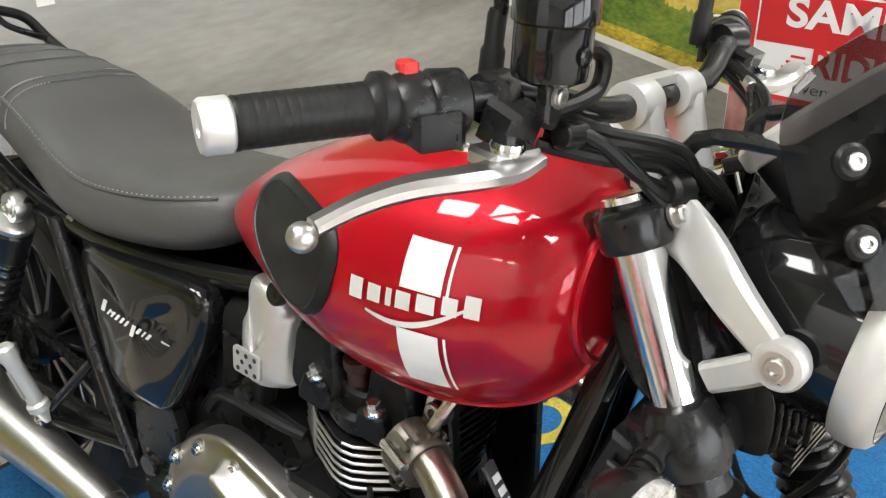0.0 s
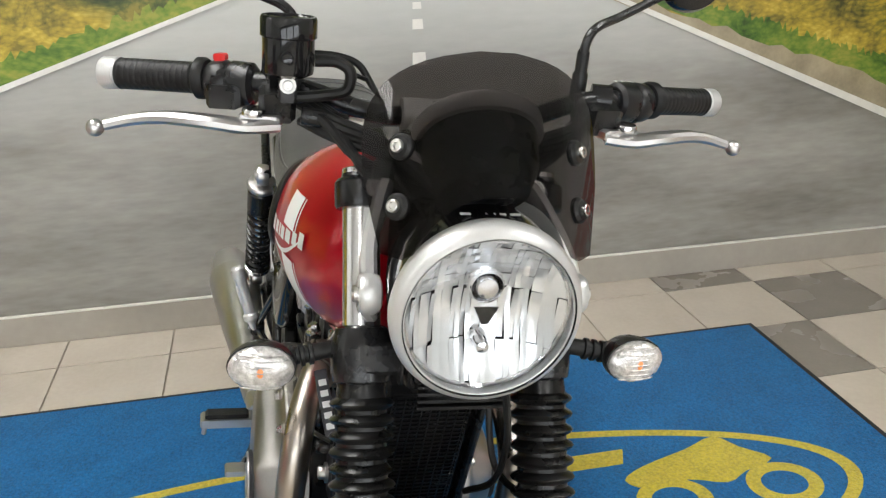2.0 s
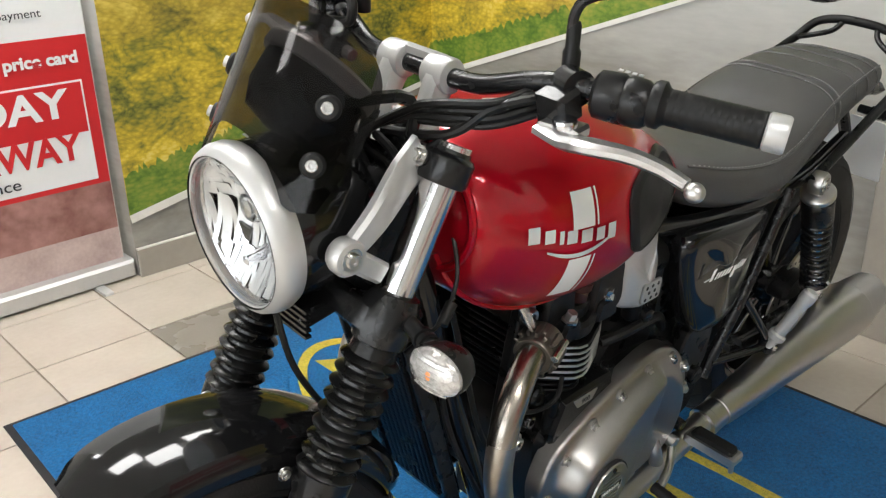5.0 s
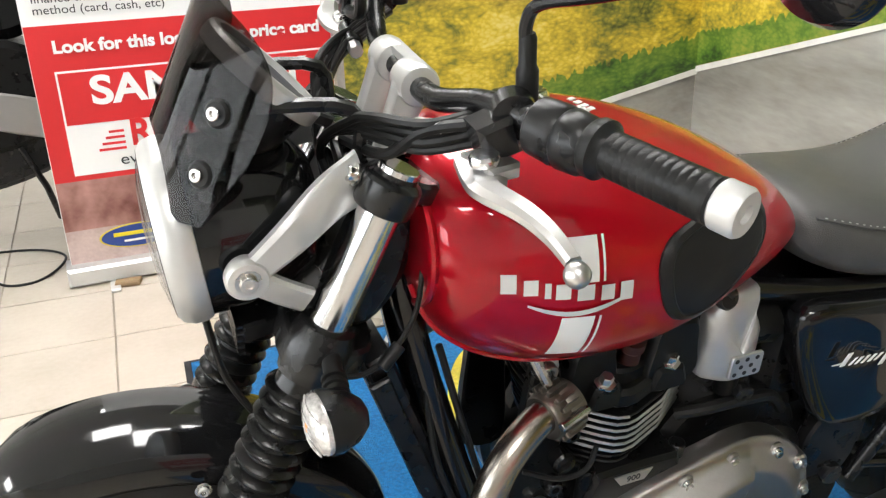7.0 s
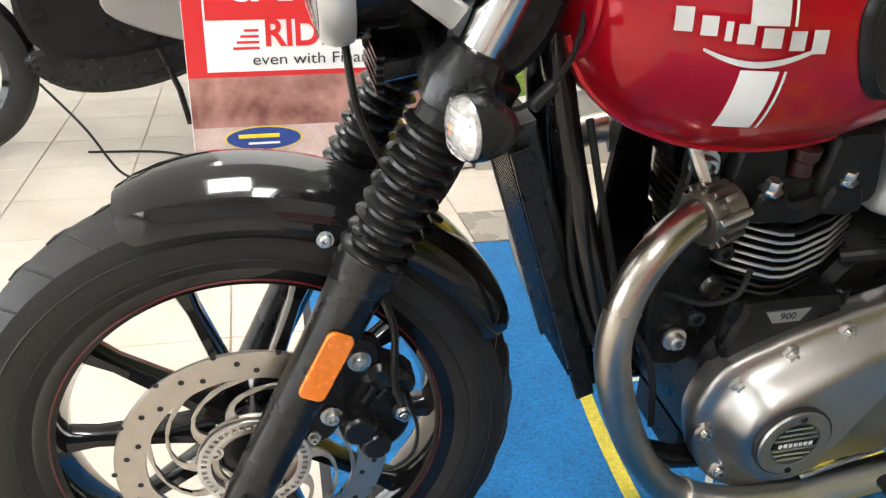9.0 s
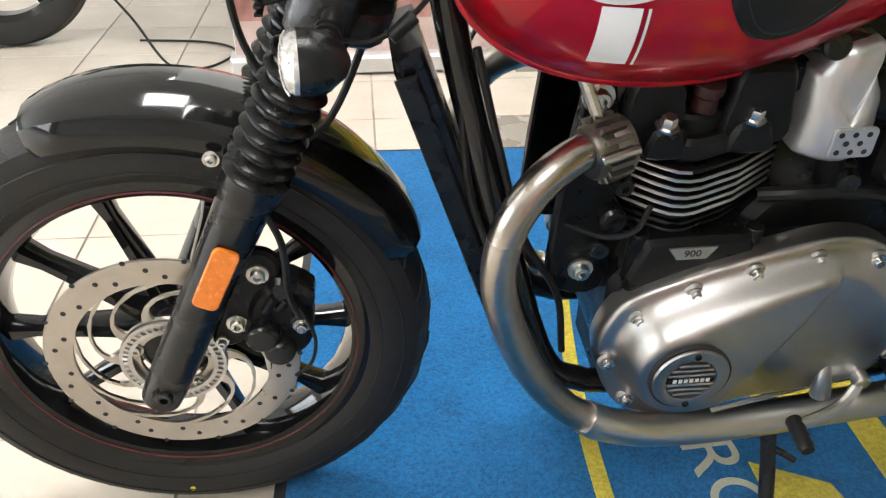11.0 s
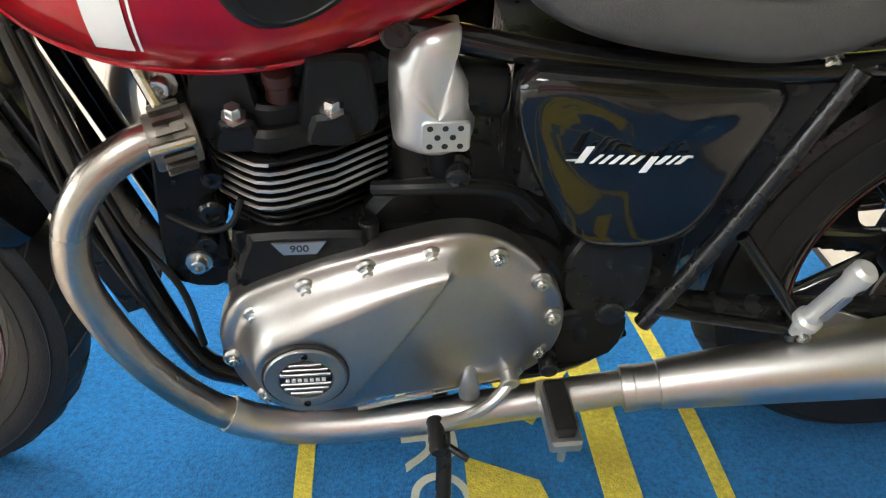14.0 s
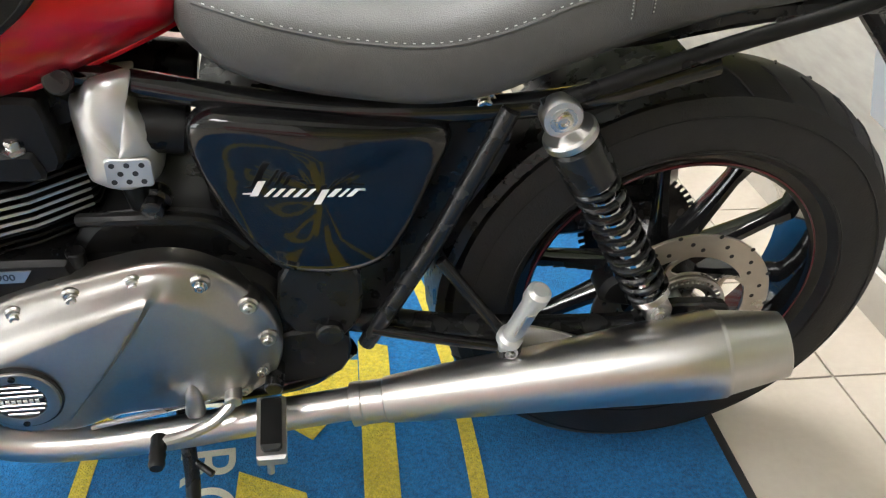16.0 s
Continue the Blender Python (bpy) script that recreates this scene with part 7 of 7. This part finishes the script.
MX0, MX1, MY0, MY1 = -0.208, 1.325, -1.15, 1.345
mat_ = thing("floor_mat", mat_slab([(MX0, MY0), (MX1, MY0), (MX1, MY1), (MX0, MY1)], 0.0, 0.004), MAT_EDGE, "large blue branded floor mat with a black rubber edge", "mat")
part("carpet_surface", mat_slab([(MX0 + 0.018, MY0 + 0.018), (MX1 - 0.018, MY0 + 0.018), (MX1 - 0.018, MY1 - 0.018), (MX0 + 0.018, MY1 - 0.018)], 0.002, 0.0085, 0.002), CARPET_BLUE, mat_, "blue tufted carpet")
EC, EA, EB = (0.535, 0.115), 1.075, 0.318
n = 96
outer = [(EC[0] + EB * math.cos(2 * math.pi * k / n), EC[1] + EA * math.sin(2 * math.pi * k / n)) for k in range(n)]
inner = [(EC[0] + (EB - 0.026) * math.cos(2 * math.pi * k / n), EC[1] + (EA - 0.035) * math.sin(2 * math.pi * k / n)) for k in range(n)]
rings = [[V((*mat_xy(x, y)[:2], z)) for x, y in o] for o, z in ((inner, 0.0084), (inner, 0.0098), (outer, 0.0098), (outer, 0.0084))]
part("emblem_ring", loft(rings + [rings[0]], cap=False), CARPET_YELLOW, mat_, "yellow oval ring")


LAYER = [0]


def emblem(name, outline):
    LAYER[0] += 1
    part(name, mat_slab(outline, 0.0084, 0.0098 + 0.00015 * LAYER[0], 0.0003), CARPET_YELLOW, mat_)


# broad plain strokes of the emblem
for y0 in (-0.74, -0.22, 0.30):
    emblem("emblem_stroke", [(0.352, y0 - 0.02), (0.408, y0 - 0.04), (0.408, y0 + 0.38), (0.352, y0 + 0.40)])
for y0 in (-0.74, 0.30):
    emblem("emblem_stroke", [(0.54, y0 - 0.10), (0.598, y0 - 0.14), (0.598, y0 + 0.26), (0.54, y0 + 0.30)])
    emblem("emblem_stroke", [(0.410, y0 - 0.04), (0.410, y0 + 0.06), (0.538, y0 + 0.0), (0.538, y0 - 0.10)])
emblem("emblem_stroke", [(0.410, -0.20), (0.410, -0.12), (0.489, 0.005), (0.531, -0.031), (0.56, -0.20)])
emblem("emblem_stroke", [(0.603, 0.069), (0.497, 0.121), (0.470, 0.24), (0.605, 0.26)])
# plain blots at the emblem's end: two rings and a slanting body
for ry, rx in ((0.74, 0.56), (1.00, 0.56)):
    nn = 28
    o_ = [(rx + 0.075 * math.cos(2 * math.pi * k / nn), ry + 0.085 * math.sin(2 * math.pi * k / nn)) for k in range(nn)]
    i_ = [(rx + 0.045 * math.cos(2 * math.pi * k / nn), ry + 0.052 * math.sin(2 * math.pi * k / nn)) for k in range(nn)]
    rings = [[V((*mat_xy(x, y)[:2], z)) for x, y in o] for o, z in ((i_, 0.0084), (i_, 0.0102), (o_, 0.0102), (o_, 0.0084))]
    part("emblem_ring", loft(rings + [rings[0]], cap=False), CARPET_YELLOW, mat_)
emblem("emblem_device", smooth_poly([(0.47, 0.66), (0.43, 0.72), (0.39, 0.84), (0.355, 0.93), (0.41, 0.97), (0.47, 1.02), (0.50, 0.94), (0.53, 0.88), (0.50, 0.80), (0.51, 0.70)], 3))
mm = Matrix.Translation(mat_xy(0.765, -0.408) + V((0, 0, 0.0088))) @ Matrix.Rotation(radians(90) + MAT_TURN, 4, "Z")
text_part("mat_lettering", "MOTORCYCLES", 0.125, CARPET_CREAM, mat_, mm, "cream woven lettering", width=0.98)


# ---- roll-up banners ----
def banner(name, m, label):
    e = empty(name, label, "banner", m, "roll-up banners")
    W, HB = 0.90, 2.0
    b = part("base", box((W / 2, 0, 0.035), (W + 0.03, 0.11, 0.06), None, 0.012), SILVER_PAINT, e, "silver cassette base")
    for u in (0.12, W - 0.12):
        part("foot", box((u, 0.0, 0.006), (0.03, 0.26, 0.010), None, 0.003), SILVER_PAINT, e)
    part("pole", rod((W / 2, 0.03, 0.06), (W / 2, 0.03, HB), 0.008), ALUMINIUM, e)
    g = box((W / 2, 0, 0.06 + (HB - 0.06) / 2), (W, 0.002, HB - 0.06), None, 0.0003)
    sh = part("printed_sheet", g, BANNER_WHITE, e, "white printed sheet")
    part("top_rail", box((W / 2, 0, HB), (W, 0.02, 0.025), None, 0.006), SILVER_PAINT, e)

    def field(nm, u0, u1, z0, z1, mat, off, lab=""):
        return part(nm, box(((u0 + u1) / 2, -0.001 - off, (z0 + z1) / 2), (u1 - u0, 0.0012, z1 - z0), None, 0.0002), mat, e, lab)
    field("red_field", 0.002, W - 0.002, 0.335, 0.805, BANNER_RED, 0.0008, "red printed field")
    field("earth_field", 0.002, W - 0.002, 0.175, 0.335, BANNER_EARTH, 0.0008, "reddish printed landscape")
    field("sand_field", 0.002, W - 0.002, 0.062, 0.175, BANNER_PINK, 0.0008)
    field("white_frame", 0.062, 0.862, 0.352, 0.672, BANNER_WHITE, 0.0022)
    field("upper_panel", 0.068, 0.856, 0.510, 0.666, BANNER_RED, 0.0036)

    def words(body, u, z, h, w, mat, bold=0.0):
        text_part("lettering", body, h, mat, e, Matrix.Translation((u, -0.0062, z)) @ Matrix.Rotation(radians(90), 4, "X"), "", w, 0.0004, bold)
    words("Look for this logo on the price card", 0.068, 0.716, 0.050, 0.79, BANNER_WHITE, 0.0018)
    words("SAME DAY", 0.15, 0.545, 0.118, 0.66, BANNER_WHITE, 0.0035)
    words("RIDE AWAY", 0.24, 0.408, 0.115, 0.58, BANNER_RED, 0.003)
    words("even with Finance", 0.20, 0.362, 0.05, 0.42, PRINT_DARK)
    words("finance then all you need to bring is the payment", 0.035, 0.862, 0.034, 0.74, PRINT_DARK)
    words("method (card, cash, etc)", 0.035, 0.830, 0.034, 0.36, PRINT_DARK)
    for k in range(4):
        field("speed_bar", 0.145 + 0.012 * k, 0.225, 0.420 + 0.018 * k, 0.428 + 0.018 * k, BANNER_RED, 0.0036)
    d = lathe([(0.155, 0), (0.155, 0.001)], (0, 0, 0), (0, -1, 0), 48).moved(Matrix.Translation((0.22, -0.0028, 0.135)) @ Matrix.Diagonal((0.80, 1, 0.26, 1)))
    lg = part("emblem_rim", d, LOGO_YELLOW, e)
    d = lathe([(0.147, 0), (0.147, 0.001)], (0, 0, 0), (0, -1, 0), 48).moved(Matrix.Translation((0.22, -0.0044, 0.135)) @ Matrix.Diagonal((0.80, 1, 0.25, 1)))
    part("emblem_field", d, LOGO_BLUE, e)
    field("emblem_bar", 0.14, 0.27, 0.137, 0.150, LOGO_YELLOW, 0.0054)
    field("emblem_bar", 0.17, 0.27, 0.116, 0.123, BANNER_WHITE, 0.0054)
    return e


banner("roll_up_banner", pose(1.522, -1.85, 0, 0, 0, 180), "red and white roll-up banner standing by the meadow mural")
banner("roll_up_banner", pose(0.37, 2.12, 0, 0, 0, -2), "red and white roll-up banner before the side wall")
thing("brown_scrap", slab([(-0.04, -0.015), (0.04, -0.022), (0.045, 0.012), (-0.03, 0.02)], 0, 0.018, 0.004, (1.36, -1.765, 0), (1, 0, 0), (0, 1, 0), (0, 0, 1)), CARDBOARD, "small brown wedge on the floor", "scrap")

# ---- a second, dark motorcycle parked beyond the banner ----
other = empty("parked_motorcycle", "dark naked motorcycle parked on the tiles", "motorcycle", pose(2.30, -2.25, 0, 0, 6, 8))
oc = V((0, 0, 0.31))
part("tyre", lathe([(0.215, -0.04), (0.25, -0.056), (0.29, -0.05), (0.31, 0), (0.29, 0.05), (0.25, 0.056), (0.215, 0.04)], oc, (0, 1, 0), 64, closed=True), TYRE, other)
part("rim", lathe([(0.195, -0.03), (0.218, -0.042), (0.218, 0.042), (0.195, 0.03)], oc, (0, 1, 0), 48, closed=True), GLOSS_BLACK, other)
for k in range(6):
    a = math.pi * k / 3
    part("spoke", rod(oc, oc + V((math.cos(a) * 0.20, 0, math.sin(a) * 0.20)), 0.011, 8), GLOSS_BLACK, other)
for s in (1, -1):
    part("fork_leg", rod(oc + V((0, 0.09 * s, 0)), V((-0.30, 0.09 * s, 0.95)), 0.024), SATIN_BLACK, other)
part("belly_pan", slab(smooth_poly([(-0.30, 0.34), (-0.38, 0.20), (-0.62, 0.165), (-0.86, 0.22), (-0.84, 0.34)], 4), -0.12, 0.12, 0.02), BLACK_PLASTIC, other, "dark grey belly pan")
part("engine", slab(smooth_poly([(-0.32, 0.62), (-0.36, 0.32), (-0.84, 0.32), (-0.92, 0.52), (-0.70, 0.66)], 4), -0.15, 0.15, 0.02), MATT_BLACK, other)
part("tank", slab(smooth_poly([(-0.26, 0.78), (-0.36, 0.66), (-0.80, 0.64), (-0.92, 0.74), (-0.66, 0.95), (-0.36, 0.96)], 4), -0.13, 0.13, 0.04), GLOSS_BLACK, other)
part("seat", slab(smooth_poly([(-0.86, 0.74), (-1.30, 0.80), (-1.42, 0.90), (-1.10, 0.86), (-0.90, 0.82)], 4), -0.10, 0.10, 0.03), LEATHER, other)
part("rear_tyre", lathe([(0.215, -0.06), (0.25, -0.08), (0.29, -0.07), (0.31, 0), (0.29, 0.07), (0.25, 0.08), (0.215, 0.06)], oc + V((-1.42, 0, 0)), (0, 1, 0), 64, closed=True), TYRE, other)
for k in range(6):
    a = math.pi * k / 3 + 0.3
    part("spoke", rod(oc + V((-1.42, 0, 0)), oc + V((-1.42 + math.cos(a) * 0.215, 0, math.sin(a) * 0.215)), 0.011, 8), GLOSS_BLACK, other)
part("frame_plate", slab(smooth_poly([(-0.60, 0.52), (-0.90, 0.40), (-1.02, 0.30), (-0.96, 0.26), (-0.72, 0.34), (-0.56, 0.44)], 4), 0.13, 0.16, 0.006), ALUMINIUM, other, "grey alloy frame plate")
part("side_stand", tube([V((-0.70, 0.14, 0.30)), V((-0.74, 0.16, 0.15)), V((-0.755, 0.10, 0.012))], 0.011, 10), SATIN_BLACK, other)
part("footrest", rod((-0.62, 0.14, 0.36), (-0.62, 0.24, 0.37), 0.012), SATIN_BLACK, other)
part("headlight", ball((-0.16, 0, 0.92), (0.09, 0.10, 0.10)), GLOSS_BLACK, other)
cb = thing("power_cable", tube(spline([(1.98, -2.02, 0.30), (1.86, -1.98, 0.16), (1.76, -1.93, 0.02), (1.66, -1.90, 0.005), (1.58, -1.97, 0.005), (1.55, -2.10, 0.005), (1.66, -2.20, 0.005), (1.9, -2.24, 0.006)], 8), 0.0045, 8), RUBBER, "thin black cable looping down to the floor", "cable")

# ---- tiled floor: single tiles near the mat, one sheet of tiles beyond ----
TS = 0.3265
TURN = math.atan(0.030)
ORG = V((-0.505, -0.385, 0))


def tile_at(i, j):
    p = V(((i + 0.5) * TS, (j + 0.5) * TS, 0))
    return ORG + Matrix.Rotation(-TURN, 3, "Z") @ p


ground = thing("floor", box((2.45, 0.2, -0.056), (10.4, 11.1, 0.1)), GROUT, "pale ceramic tile floor with dirty grout joints", "floor", kind="structure")
tg = slab([(-TS / 2 + 0.0022, -TS / 2 + 0.0022), (TS / 2 - 0.0022, -TS / 2 + 0.0022), (TS / 2 - 0.0022, TS / 2 - 0.0022), (-TS / 2 + 0.0022, TS / 2 - 0.0022)], -0.004, 0.0, 0.0012, (0, 0, 0), (1, 0, 0), (0, 1, 0), (0, 0, 1))
tile_me = mesh_of("tile", tg, FLOOR_TILE)
dark_me = mesh_of("tile", tg, DARK_TILE)
def nearest(x, y):
    return min(((i, j) for i in range(-3, 8) for j in range(-8, 10)), key=lambda q: (tile_at(*q) - V((x, y, 0))).length)


DARK = {nearest(*p) for p in ((-0.50, -1.45), (-0.33, 1.62), (0.0, 1.38), (-0.66, 1.30), (0.48, -1.30))}
rest = Geo()
for i in range(-7, 23):
    for j in range(-15, 18):
        c = tile_at(i, j)
        if not (-2.5 < c.x < 7.4 and -5.1 < c.y < 5.5):
            continue
        if c.x < rear_x(c.y) - 0.25 and -1.95 < c.y < 2.4:
            continue
        if -1.0 < c.x < 2.3 and -2.4 < c.y < 2.5:
            t = new("tile", dark_me if (i, j) in DARK else tile_me)
            t.matrix_world = Matrix.Translation(c) @ Matrix.Rotation(-TURN, 4, "Z")
            t.parent = ground
        else:
            rest.join(tg.moved(Matrix.Translation(c) @ Matrix.Rotation(-TURN, 4, "Z")))
rt = part("far_tiles", rest, FLOOR_TILE, ground)
rt["kind"] = "stuff"
